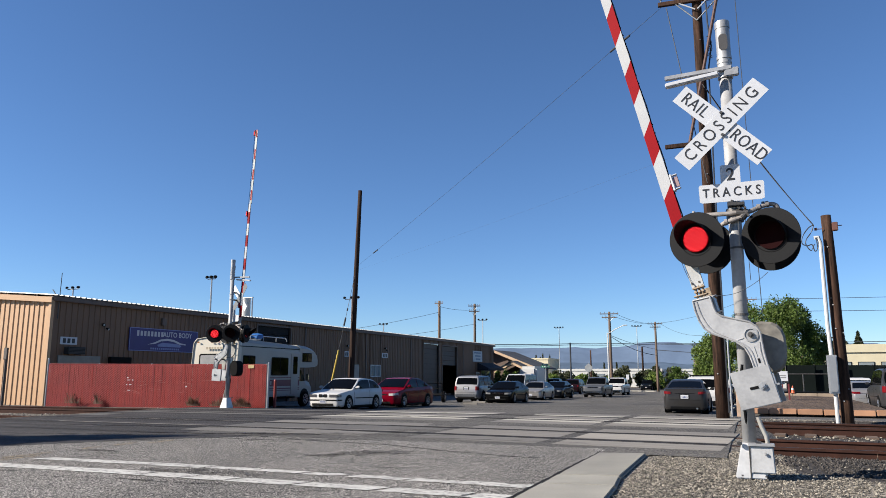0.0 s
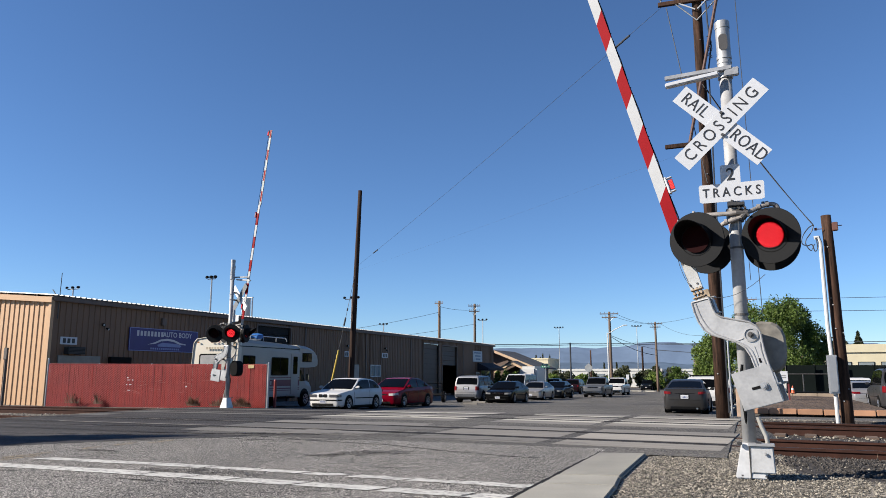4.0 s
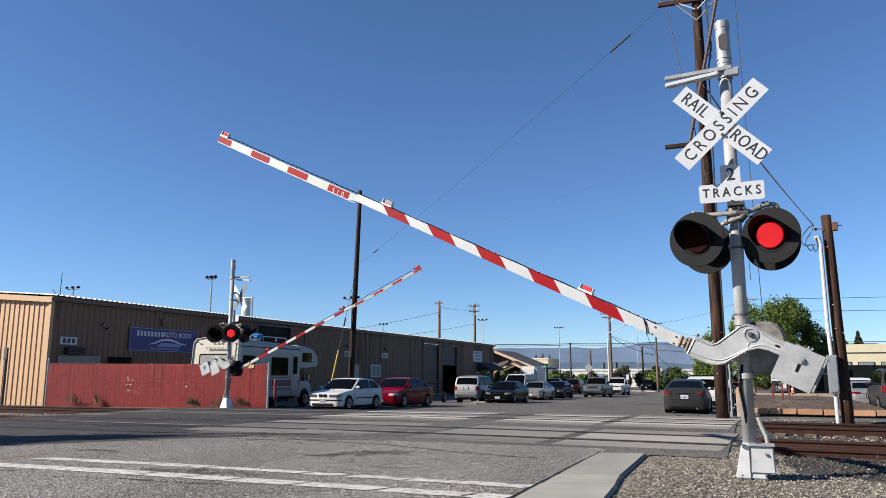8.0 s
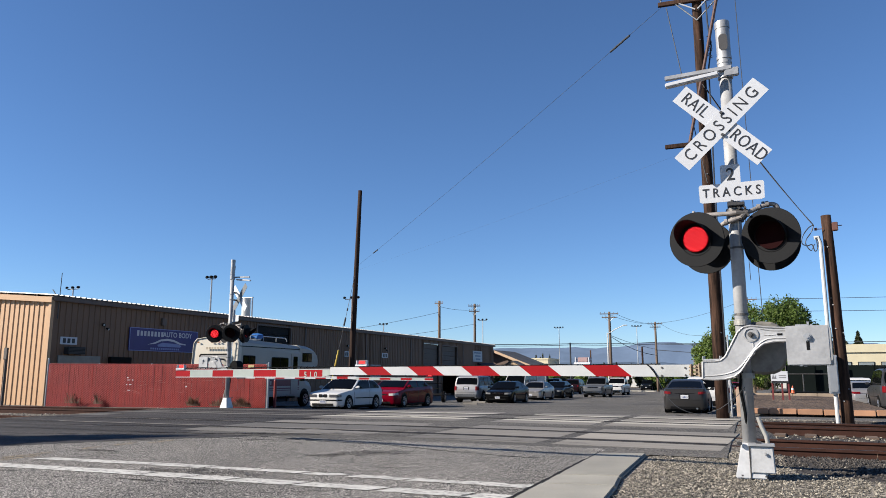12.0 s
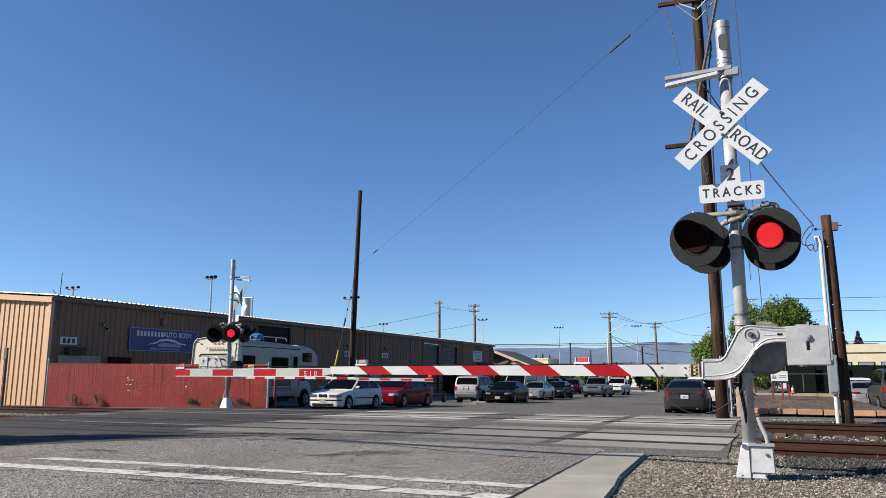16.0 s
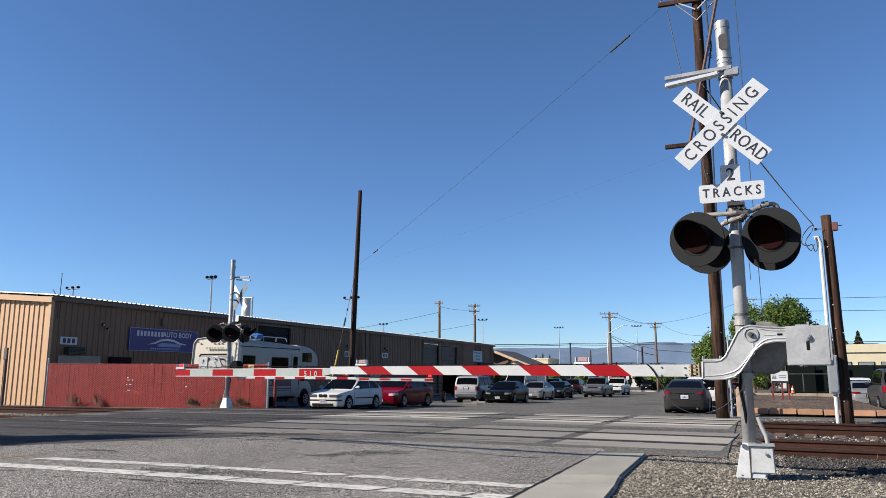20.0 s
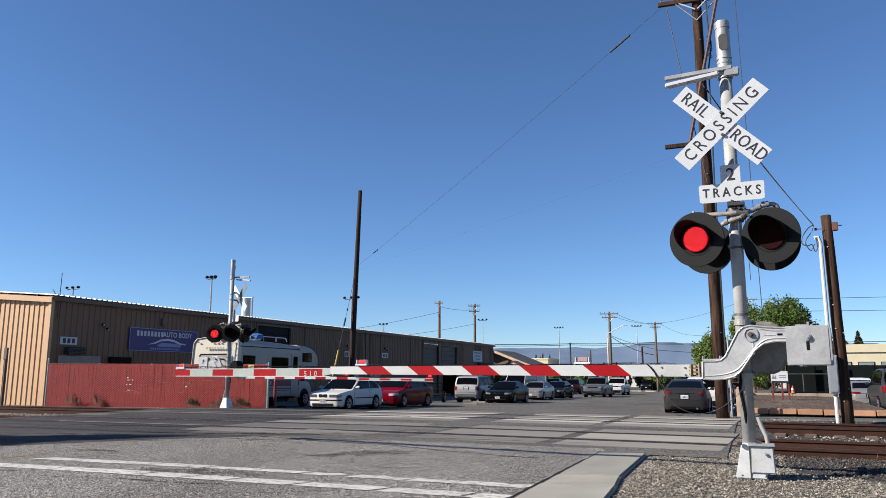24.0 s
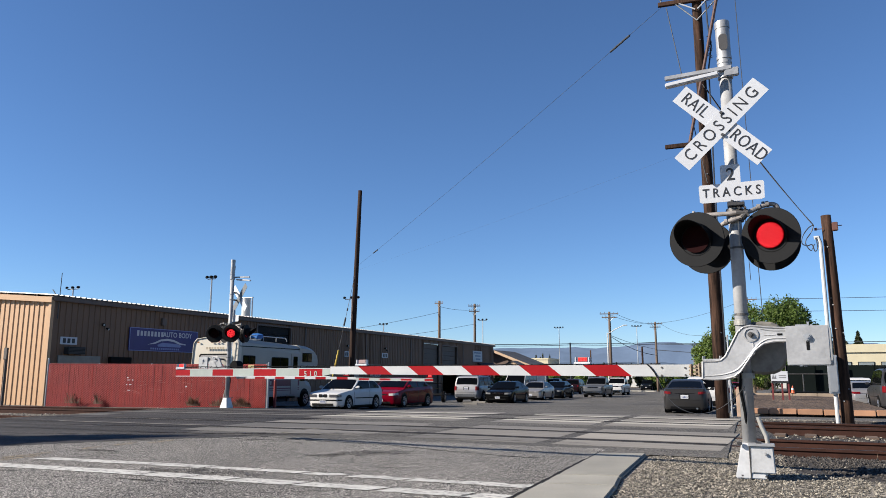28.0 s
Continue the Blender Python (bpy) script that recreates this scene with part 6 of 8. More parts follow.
    for y, w, z in ((2.1, .5, .95), (.8, .4, .85)):
        prism(bm, rounded(w, .28, .03), .015, Matrix.Translation((W + .008, y, z - .1)) @ Matrix.Rotation(radians(90), 4, "Z"))
    part("hatch", bm, RV_CREAM, body)
    # door with window
    bm = bmesh.new()
    prism(bm, rounded(.66, 1.95, .06), .025, Matrix.Translation((W + .008, 4.92, 1.62)) @ Matrix.Rotation(radians(90), 4, "Z"))
    d = part("door", bm, RV_CREAM, body)
    bm = bmesh.new()
    prism(bm, rounded(.40, .85, .05), .01, Matrix.Translation((W + .026, 4.96, 2.02)) @ Matrix.Rotation(radians(90), 4, "Z"))
    part("door_window", bm, CAR_GLASS, d)
    # tail
    bm = bmesh.new()
    prism(bm, rounded(1.55, .75, .1), .03, Matrix.Translation((0, .09, 2.1)))
    rw = part("rear_window", bm, PLASTIC, body)
    bm = bmesh.new()
    prism(bm, rounded(1.4, .62, .07), .01, Matrix.Translation((0, .068, 2.1)))
    part("pane", bm, mat("milky_glass", (.42, .40, .38), .15), rw)
    for x in (-.9, -.2, 0, .2, .9):
        bm = bmesh.new()
        box(bm, (x, .14, 2.98), (.09, .05, .05), bevel=.01)
        part("marker_lamp", bm, mat("amber_lens", (.45, .16, .03), .3) if x == -.9 else TAIL_RED, body)
    bm = bmesh.new()
    for k in range(7):
        box(bm, (-.42 + .14 * k, .115, 2.72), (.09, .01, .10))
    part("marking_bars", bm, mat("pale_lettering", (.50, .42, .30), .5), body)
    bm = bmesh.new()
    for x in (.72, .92):
        rod(bm, (x, -.06, .9), (x, .04, 3.15), .018, .018, 8)
    for k in range(7):
        rod(bm, (.72, -.04 + .02 * k * .5, 1.1 + .3 * k), (.92, -.04 + .02 * k * .5, 1.1 + .3 * k), .014, .014, 8)
    part("ladder", bm, CHROME, t)
    # roof
    for y, x, sx, sy, sz, mt in ((2.0, .2, .7, .9, .22, RV_CREAM), (3.4, -.2, .6, .5, .14, SIGN_WHITE), (1.0, .2, .5, .5, .12, RV_CREAM)):
        bm = bmesh.new()
        box(bm, (x, y, 3.2 + sz / 2), (sx, sy, sz), bevel=.05)
        part("roof_vent", bm, mt, t)
    bm = bmesh.new()
    box(bm, (.72, 2.25, 3.33), (.36, .5, .2), Euler((radians(5), radians(12), 0)).to_matrix(), bevel=.03)
    part("roof_cover", bm, BLUE_TARP, t, "blue plastic cover on the roof")
    bm = bmesh.new()
    for side in (.85,):
        tube(bm, [(side, .4, 3.18), (side, .5, 3.33), (side, 4.6, 3.33), (side, 4.7, 3.18)], .02, 8)
        for y in (1.5, 2.6, 3.7):
            rod(bm, (side, y, 3.14), (side, y, 3.33), .015, .015, 6)
    part("roof_rail", bm, SIGN_WHITE, t)
    bm = bmesh.new()
    box(bm, (0, 3.4, .5), (1.0, 6.2, .2))
    part("chassis", bm, PLASTIC, t)
    for sx in (-.95, .95):
        for y in (1.5, Lb + .95):
            w = new("wheel")
            w.parent = t
            w.matrix_basis = pose(sx, y, .36, 0, 0, 0 if sx > 0 else 180)
            share("tyre", WHEELS[.365][0], w, Matrix())
            share("rim", WHEELS[.365][1], w, Matrix())
            bm = bmesh.new()
            n = 18
            loft(bm, [[(xx * (1 if sx > 0 else -1), y + .46 * math.cos(math.pi * 2 * i / n), .42 + .46 * math.sin(math.pi * 2 * i / n)) for i in range(n)] for xx in (.85, 1.198 if y < 3 else .975)])
            part("wheel_arch", bm, PLASTIC, t)


camper()


# ---- fence ----
FENCE_SCUFF = mat("scuffed_slat", (.42, .17, .14), .7, spec=.2)


def fence():
    y0, y1, x0, x1 = 22.25, 22.75, -27.15, -16.55
    t = thing("privacy_fence", Matrix(), "chain-link fence woven with red privacy slats", "fence")
    n = 137
    rnd = random.Random(5)
    bms = {}
    for k in range(6):
        bm = bmesh.new()
        box(bm, (0, 0, .915), (.086, .012, 1.83), bevel=.004)
        bms[k] = link("slat", bm, FENCE_RED if k % 2 else FENCE_FADE)
    for i in range(n):
        f = (i + .5) / n
        x, y = x0 + (x1 - x0) * f, y0 + (y1 - y0) * f
        share("slat", bms[rnd.choice((0, 2, 4) if rnd.random() > f else (1, 3, 5))], t, pose(x, y + rnd.uniform(-.008, .008), -.32 - .075 * f + rnd.uniform(-.012, .012), rnd.uniform(-.4, .4), rnd.uniform(-.12, .12), rnd.uniform(-1.2, 1.2)))
    # wire mesh in front of the slats
    bm = bmesh.new()
    ln = x1 - x0
    d = .08
    m = int(ln / d)
    for i in range(m + 23):
        for s in (1, -1):
            a = x0 + (i - 23 * (s > 0)) * d
            pa, pb = (a, -.28), (a + s * 1.74, 1.46)
            if s < 0:
                pa, pb = (a, -.28), (a - 1.74, 1.46)
            (xa, za), (xb, zb) = pa, pb
            if xb < xa:
                xa, za, xb, zb = xb, zb, xa, za
            if xb < x0 or xa > x1:
                continue
            if xa < x0:
                za += (zb - za) * (x0 - xa) / (xb - xa)
                xa = x0
            if xb > x1:
                zb = za + (zb - za) * (x1 - xa) / (xb - xa)
                xb = x1
            ya, yb = y0 + (y1 - y0) * (xa - x0) / ln - .018, y0 + (y1 - y0) * (xb - x0) / ln - .018
            w = .009
            bm.faces.new([bm.verts.new(p) for p in ((xa - w, ya, za), (xa + w, ya, za), (xb + w, yb, zb), (xb - w, yb, zb))])
    tagged(part("wire_mesh", bm, mat("red_coated_wire", (.36, .045, .035), .5, spec=.3), t), kind="stuff")
    for f in (0, .25, .5, .75, 1.0):
        bm = bmesh.new()
        rod(bm, (x0 + ln * f, y0 + .5 * f + .04, -.3), (x0 + ln * f, y0 + .5 * f + .04, 1.54 - .07 * f), .032, .032, 10)
        part("fence_post", bm, GALV, t)
    bm = bmesh.new()
    rod(bm, (x0, y0 + .03, 1.51), (x1, y1 + .03, 1.43), .02, .02, 8)
    part("top_rail", bm, FENCE_RED, t)
    # scuffs on the slats, and white bits painted as sunlight through gaps
    rs = random.Random(31)
    on = lambda x: y0 + (y1 - y0) * (x - x0) / ln - .026
    for k in range(16):
        bm = bmesh.new()
        xa, za = rs.uniform(-23.2, -19.2), rs.uniform(.35, .85)
        lg, dr = rs.uniform(.12, .5), rs.uniform(-.12, .05)
        w2 = rs.uniform(.004, .010)
        pts2 = [(xa, za), (xa + lg, za + dr), (xa + lg, za + dr + w2), (xa, za + w2)]
        bm.faces.new([bm.verts.new((px_, on(px_), pz_)) for px_, pz_ in pts2])
        part("scratch", bm, FENCE_SCUFF, t)
    for xa, za, wa, ha in ((-22.95, .95, .07, .03), (-22.90, .86, .16, .02), (-22.70, .86, .06, .03), (-22.98, .68, .05, .03), (-22.80, .68, .10, .02), (-22.86, .46, .14, .02), (-20.1, .62, .06, .05)):
        bm = bmesh.new()
        box(bm, (xa, on(xa), za), (wa, .004, ha))
        part("paint_chip", bm, SIGN_WHITE, t)
    bm = bmesh.new()
    box(bm, (-17.2, 22.69, 1.37), (.26, .01, .13), bevel=.003)
    part("notice", bm, mat("yellow_notice", (.6, .48, .2), .6), t, "small yellow notice")
    bm = bmesh.new()
    rod(bm, (x0 - .06, y0, -.25), (x0 - .06, y0, 1.72), .035, .035, 10)
    rod(bm, (x0 - .06, y0, 1.72), (x0 - .06, y0, 1.75), .042, .02, 10)
    part("end_post", bm, GALV, t)
    bm = bmesh.new()
    rod(bm, (-16.47, 22.78, -.35), (-16.47, 22.78, 1.5), .042, .042, 12)
    rod(bm, (-16.47, 22.78, 1.5), (-16.47, 22.78, 1.53), .048, .02, 12)
    part("end_post", bm, GALV, t)


fence()
bm = bmesh.new()
rod(bm, (0, 0, 0), (0, 0, 1.0), .06, .06, 14)
rod(bm, (0, 0, 1.0), (0, 0, 1.05), .06, .035, 14)
solid("bollard", bm, mat("red_bollard_paint", (.26, .022, .018), .5), "red steel bollard beside the fence end", "bollard", m=pose(-16.95, 23.9, gz(23.9)))


def weeds(name, spots, n, h, material, label, seed):
    rg = np.random.RandomState(seed)
    vs, fs = [], []
    for cx, cy, r in spots:
        for _ in range(n):
            a, d = rg.rand() * 6.28, r * rg.rand() ** .7
            x, y = cx + d * math.cos(a), cy + d * .5 * math.sin(a)
            z = gz(y)
            hh = h * (.4 + .6 * rg.rand()) * (1.2 - d / r * .7)
            dx, dy = (rg.rand() - .5) * hh * 1.3, (rg.rand() - .5) * hh
            w = .008
            i = len(vs)
            vs += [(x - w, y, z), (x + w, y, z), (x + dx * .6 + w * .6, y + dy * .6, z + hh * .7), (x + dx, y + dy, z + hh)]
            fs += [(i, i + 1, i + 2), (i, i + 2, i + 3)]
    tagged(new(name, mesh_from(name, vs, fs, material)), label, "weeds", kind="stuff")


weeds("dry_weeds", [(-25.6, 22.15, .35), (-24.2, 22.2, .25)], 60, .5, LEAF_DEAD, "tall dead stalks against the red fence", 17)
weeds("dry_weeds", [(-18.0, 22.2, .6), (-19.3, 22.1, .3), (-17.2, 22.3, .35)], 420, .36, LEAF_DEAD, "dry tumbleweed and dead grass along the fence", 7)


# ---- signs on the workshop ----
def wall_box(name, y0, y1, z0, z1, mt, label, category, proud=.05):
    t = thing(name, pose(WX + .045, (y0 + y1) / 2, (z0 + z1) / 2, 0, 0, 90), label, category)
    bm = bmesh.new()
    box(bm, (0, -proud / 2, 0), (y1 - y0, proud, z1 - z0), bevel=.008)
    part("board", bm, mt, t)
    return t


s = wall_box("shop_banner", 27.5, 32.4, 2.24, 3.40, SIGN_BLUE, "violet-blue banner with pale lettering and a car outline", "sign")
letters("AUTO BODY", .37, pose(.88, -.056, .30), SIGN_PALE, s, bold=.006)
bm = bmesh.new()
for zz in (-.56, .56):
    box(bm, (0, -.054, zz), (4.86, .006, .03))
for xx in (-2.42, 2.42):
    box(bm, (xx, -.054, 0), (.03, .006, 1.09))
part("border", bm, SIGN_LILAC, s)
bm = bmesh.new()
for k in range(8):
    box(bm, (-1.90 + .235 * k, -.056, .30), (.15, .006, .25 if k else .28), bevel=.002)
part("name_bars", bm, SIGN_PALE, s)
bm = bmesh.new()
arc = [(-1.25, -.25), (-.75, -.12), (-.35, .04), (.15, .10), (.65, .05), (1.1, -.10), (1.5, -.14), (1.52, -.2), (1.05, -.18), (.6, -.05), (.15, -.01), (-.3, -.05), (-.7, -.19)]
prism(bm, arc, .006, Matrix.Translation((0, -.056, 0)))
part("car_outline", bm, SIGN_PALE, s)
bm = bmesh.new()
prism(bm, [(-.55, -.24), (-.2, -.12), (.9, -.16), (1.2, -.24), (1.1, -.33), (-.5, -.33)], .006, Matrix.Translation((0, -.054, 0)))
part("car_shape", bm, SIGN_LILAC, s)
bm = bmesh.new()
for k in range(14):
    box(bm, (-.98 + .15 * k, -.056, -.44), (.09, .006, .09))
part("name_bars", bm, SIGN_LILAC, s)
for y0, y1, z0, z1, n in ((23.6, 24.5, 2.40, 2.74, 3), (48.55, 49.2, 2.38, 2.8, 2), (54.7, 55.75, 2.42, 2.82, 3)):
    s = wall_box("number_sign", y0, y1, z0, z1, SIGN_WHITE, "white unit sign on the workshop wall", "sign", .02)
    bm = bmesh.new()
    w = (y1 - y0) * .8 / n
    for k in range(n):
        box(bm, ((k - (n - 1) / 2) * w, -.024, 0), (w * .66, .006, (z1 - z0) * .62), bevel=.002)
    part("number_bars", bm, SIGN_BLACK, s)
s = wall_box("wall_board", 76.5, 79.5, 2.44, 3.63, mat("pale_blue_board", (.55, .62, .66), .5), "pale blue tenant board on the workshop wall", "sign", .06)
bm = bmesh.new()
for k in range(3):
    box(bm, (-.1 + .1 * k, -.064, .38 - .34 * k), (2.1 - .3 * k, .006, .14))
part("writing_bars", bm, mat("blue_ink", (.10, .2, .34), .5), s)
s = wall_box("air_conditioner", 23.85, 24.75, 1.98, 2.30, mat("dark_grille", (.05, .05, .05), .6), "dark air conditioner set in the wall", "air conditioner", .3)
for k in range(5):
    bm = bmesh.new()
    box(bm, (0, -.305, -.12 + .06 * k), (.84, .012, .02))
    part("fin", bm, PLASTIC, s)
bm = bmesh.new()
box(bm, (0, 0, 0), (.06, 2.3, .5))
solid("wall_window_strip", bm, mat("grey_film", (.20, .23, .22), .3), "grey window strip above the fence", "window", m=pose(WX + .06, 24.7, 1.66))
bm = bmesh.new()
box(bm, (.08, 0, 0), (.2, 1.3, .4), bevel=.02)
for k in range(4):
    box(bm, (.185, 0, -.12 + .08 * k), (.012, 1.2, .02))
solid("wall_vent", bm, PLASTIC, "dark louvred vent box on the workshop wall", "vent", m=pose(WX + .04, 27.0, 1.70))
for y, z, k in ((25.9, 3.38, 0), (29.75, 3.78, 1), (48.9, 3.2, 0), (55.2, 3.2, 0)):
    t = thing("wall_lamp", pose(WX + .04, y, z), "small wall-mounted flood lamp", "lamp", "wall lamps")
    bm = bmesh.new()
    box(bm, (.06, 0, 0), (.12, .12 + .2 * k, .12 + .25 * k), bevel=.015)
    part("mount", bm, PLASTIC if k == 0 else TRIM_BROWN, t)
    if k == 0:
        for dy, dz in ((-.1, .06), (.12, -.14)):
            bm = bmesh.new()
            rod(bm, (.1, dy, dz), (.22, dy * 1.3, dz - .06), .035, .055, 12)
            part("lamp_cup", bm, PLASTIC, t)
            bm = bmesh.new()
            rod(bm, (.218, dy * 1.3, dz - .059), (.224, dy * 1.31, dz - .062), .045, .045, 12)
            part("bulb", bm, SIGN_WHITE, t)
t = thing("roof_antenna", pose(WX + .05, WY0 + .3, EAVE), "thin antenna mast at the roof corner", "antenna")
bm = bmesh.new()
rod(bm, (0, 0, -1.0), (0.05, 0, 1.05), .022, .016, 6)
part("mast", bm, STEEL_DARK, t)
bm = bmesh.new()
rod(bm, (-.45, 0, .32), (-.05, 0, -.1), .02, .02, 6)
part("stay", bm, STEEL_DARK, t)
bm = bmesh.new()
rod(bm, (0, 0, -1), (0, 0, 2.2), .06, .06, 10)
box(bm, (.0, -.04, 2.1), (.2, .08, .5), bevel=.01)
solid("sign_post", bm, mat("brown_post", (.07, .055, .045), .6), "dark post with a small box before the tan wall", "post", m=pose(-29.32, 21.9, -.15))


# ---- poles ----
def pole(name, base, height, r0, r1, lean, mt, label, cross=()):
    t = thing(name, pose(*base), label, "utility pole", "utility poles")
    bm = bmesh.new()
    tip = Vector((lean[0], lean[1], height))
    k = 6
    pts = [tip * (i / k) + Vector((.006 * math.sin(i * 1.7), 0, 0)) * (0 < i < k) for i in range(k + 1)]
    pts[0].z = -.6
    tube(bm, pts, r0, 14, r1)
    part("pole_shaft", bm, mt, t, smooth=True)
    rb = random.Random(int(height * 10))
    for k in range(7 if r0 < .17 else 3):
        z = height * (.06 + .8 * rb.random())
        rr = r0 + (r1 - r0) * z / height
        c = tip * (z / height)
        a = radians(-90 + rb.uniform(-50, 50))
        bm = bmesh.new()
        rod(bm, c + Vector((rr * .9 * math.cos(a), rr * .9 * math.sin(a), 0)), c + Vector(((rr + .02) * math.cos(a), (rr + .02) * math.sin(a), 0)), .016, .014, 6)
        part("pole_bolt", bm, GALV, t)
    for z, half, yaw in cross:
        f = z / height
        c = tip * f
        bm = bmesh.new()
        box(bm, (0, 0, 0), (half * 2, .1, .12), bevel=.01)
        ca = part("crossarm", bm, mt, t, m=pose(c.x, c.y - .14, z, 0, 0, yaw))
        for q in (-.92, -.5, .5, .92):
            bm = bmesh.new()
            rod(bm, (q * half, 0, .06), (q * half, 0, .16), .015, .015, 6)
            rod(bm, (q * half, 0, .14), (q * half, 0, .24), .035, .05, 8)
            part("insulator", bm, mat("glass_insulator", (.30, .32, .34), .25) if "glass_insulator" not in bpy.data.materials else bpy.data.materials["glass_insulator"], ca)
        bm = bmesh.new()
        for q in (-.55, .55):
            rod(bm, (q * half, -.02, -.04), (0, -.0, -.6), .018, .018, 6)
        part("brace", bm, GALV, ca)
    return t


def wire(pts, sag, r=.012, label="thin black overhead wire", name="overhead_wire", n=14):
    bm = bmesh.new()
    q = []
    for a, b in zip(pts, pts[1:]):
        a, b = Vector(a), Vector(b)
        q += [a.lerp(b, i / n) - Vector((0, 0, sag * 4 * (i / n) * (1 - i / n))) for i in range(1 if q else 0, n + 1)]
    tube(bm, q, r, 5)
    return solid(name, bm, WIRE, label, "wire", "overhead wires")


# tall dark pole beyond the tracks
UT = (-0.71, 19.9, 0.0)
up = pole("utility_pole", (UT[0], UT[1], -.05), 14.5, .165, .115, (-.02, 0), POLE_WOOD, "tall dark creosoted utility pole beside the crossing", ((11.25, 1.0, 4), (12.6, 1.1, 4)))
bm = bmesh.new()
box(bm, (-.52, -.2, 7.15), (1.0, .1, .11), bevel=.01)
part("short_arm", bm, POLE_WOOD, up)
bm = bmesh.new()
tube(bm, [(-0.38, -0.3, 7.19), (-0.13, -0.3, 8.28), (0.17, -0.3, 9.58), (0.51, -0.3, 11.09), (0.84, -0.3, 12.55)], .042, 8)
part("riser_conduit", bm, mat("rusty_conduit", (.105, .05, .037), .7), up)
bm = bmesh.new()
tube(bm, [(.2, -.1, 13.5), (.24, -.2, 10.5), (.3, -.22, 9.8), (.2, -.2, 9.2), (.16, -.2, 6), (.16, -.19, .2)], .02, 6)
for k in range(16):
    rod(bm, (.22 + .03 * math.sin(k * 2.1), -.24, 9.45 + .045 * k), (.30 + .03 * math.cos(k * 1.3), -.26, 9.48 + .045 * k), .011, .010, 5)
part("cable", bm, WIRE, up)
bm = bmesh.new()
for dx in (-.8, .55):
    rod(bm, (dx * .3, -.16, 11.6), (dx, -.18, 12.4), .02, .02, 6)
rod(bm, (-.05, -.2, 10.95), (-.55, -.2, 11.25), .018, .018, 6)
rod(bm, (.02, -.2, 10.95), (.35, -.2, 11.25), .018, .018, 6)
part("arm_braces", bm, SIGN_WHITE, up)

# short pole with meter box
RP = (1.99, 19.4, -0.16)
rp = pole("utility_pole", RP, 5.02, .138, .112, (-.08, 0), POLE_WOOD, "short dark wooden service pole with white conduit")
bm = bmesh.new()
tube(bm, [(-.22, -.16, 0), (-.22, -.16, .95), (-.24, -.16, 1.8), (-.26, -.16, 2.4), (-.26, -.16, 4.35), (-.30, -.17, 4.48), (-.38, -.18, 4.46)], .045, 10)
part("conduit", bm, PVC, rp)
bm = bmesh.new()
box(bm, (-.24, -.2, 1.25), (.21, .16, .88), bevel=.012)
mb = part("meter_box", bm, GALV, rp, "grey metal meter box")
bm = bmesh.new()
box(bm, (-.24, -.29, 1.25), (.17, .02, .8), bevel=.006)
rod(bm, (-.19, -.3, .9), (-.19, -.315, .9), .022, .022, 10)
part("box_door", bm, GALV, mb)
bm = bmesh.new()
box(bm, (.085, -.1, 4.72), (.12, .14, .2), bevel=.01)
rod(bm, (.1, -.1, 4.74), (.24, -.1, 4.74), .012, .012, 6)
part("service_bracket", bm, mat("rusty_bracket", (.18, .08, .06), .7), rp)
bm = bmesh.new()
rod(bm, (-.18, -.12, 4.68), (-.34, -.12, 4.68), .012, .012, 6)
rod(bm, (-.30, -.12, 4.68), (-.36, -.12, 4.68), .035, .03, 10)
part("wire_holder", bm, bpy.data.materials["rusty_bracket"], rp)
bm = bmesh.new()
loop = [Vector((1.62, 19.22, 4.62)), Vector((1.50, 19.2, 4.55)), Vector((1.36, 19.2, 4.35)), Vector((1.34, 19.2, 4.18)), Vector((1.45, 19.2, 4.12)), Vector((1.55, 19.2, 4.14)), Vector((1.60, 19.2, 3.98)), Vector((1.66, 19.2, 4.05)), Vector((1.65, 19.2, 4.3))]
tube(bm, bend(loop), .012, 6)
loop2 = [Vector((1.62, 19.22, 4.62)), Vector((1.56, 19.2, 4.45)), Vector((1.44, 19.2, 4.28)), Vector((1.42, 19.2, 4.15)), Vector((1.52, 19.2, 4.0)), Vector((1.6, 19.2, 4.15))]
tube(bm, bend(loop2), .012, 6)
solid("service_drop_loop", bm, WIRE, "looped black service wires at the pole head", "wire", "overhead wires")

# leaning pole before the workshop
LP = (-21.6, 37.8, gz(37.8))
lp = pole("utility_pole", LP, 12.7, .19, .12, (.42, 0.0), POLE_DARK, "leaning dark wooden pole with a guy wire")


def along(p, q, f):
    return Vector(p).lerp(Vector(q), f)


# wires between the poles
wire([(-1.64, 19.75, 11.15), (-21.2, 37.8, 7.5)], .12, .006)
wire([(-0.73, 19.75, 7.05), (-21.25, 37.8, 7.2)], .05, .0015)
wire([(-0.60, 19.75, 8.6), (1.62, 19.3, 4.62)], .12, .012)
wire([(-0.70, 19.72, 8.75), (1.62, 19.3, 4.64)], .16, .010)
wire([(0.25, 19.7, 11.5), (0.36, 19.6, 2.6)], .0, .010)
wire([(-1.5, 19.65, 11.05), (-.72, 19.65, 6.0)], .05, .012)
wire([(-.35, 19.7, 11.5), (.12, 19.6, 5.2), (.15, 19.6, 3.4)], .05, .008)
for f in (.058, .070, .080, .88, .893):
    bm = bmesh.new()
    a = along((-1.64, 19.75, 11.15), (-21.2, 37.8, 7.5), f)
    c = a - Vector((0, 0, .12 * 4 * f * (1 - f)))
    rod(bm, c - Vector((.12, -.11, .02)), c + Vector((.12, -.11, .02)), .032, .032, 8)
    solid("strain_insulator", bm, WIRE, "dark strain insulator on the overhead wire", "insulator", "overhead wires")
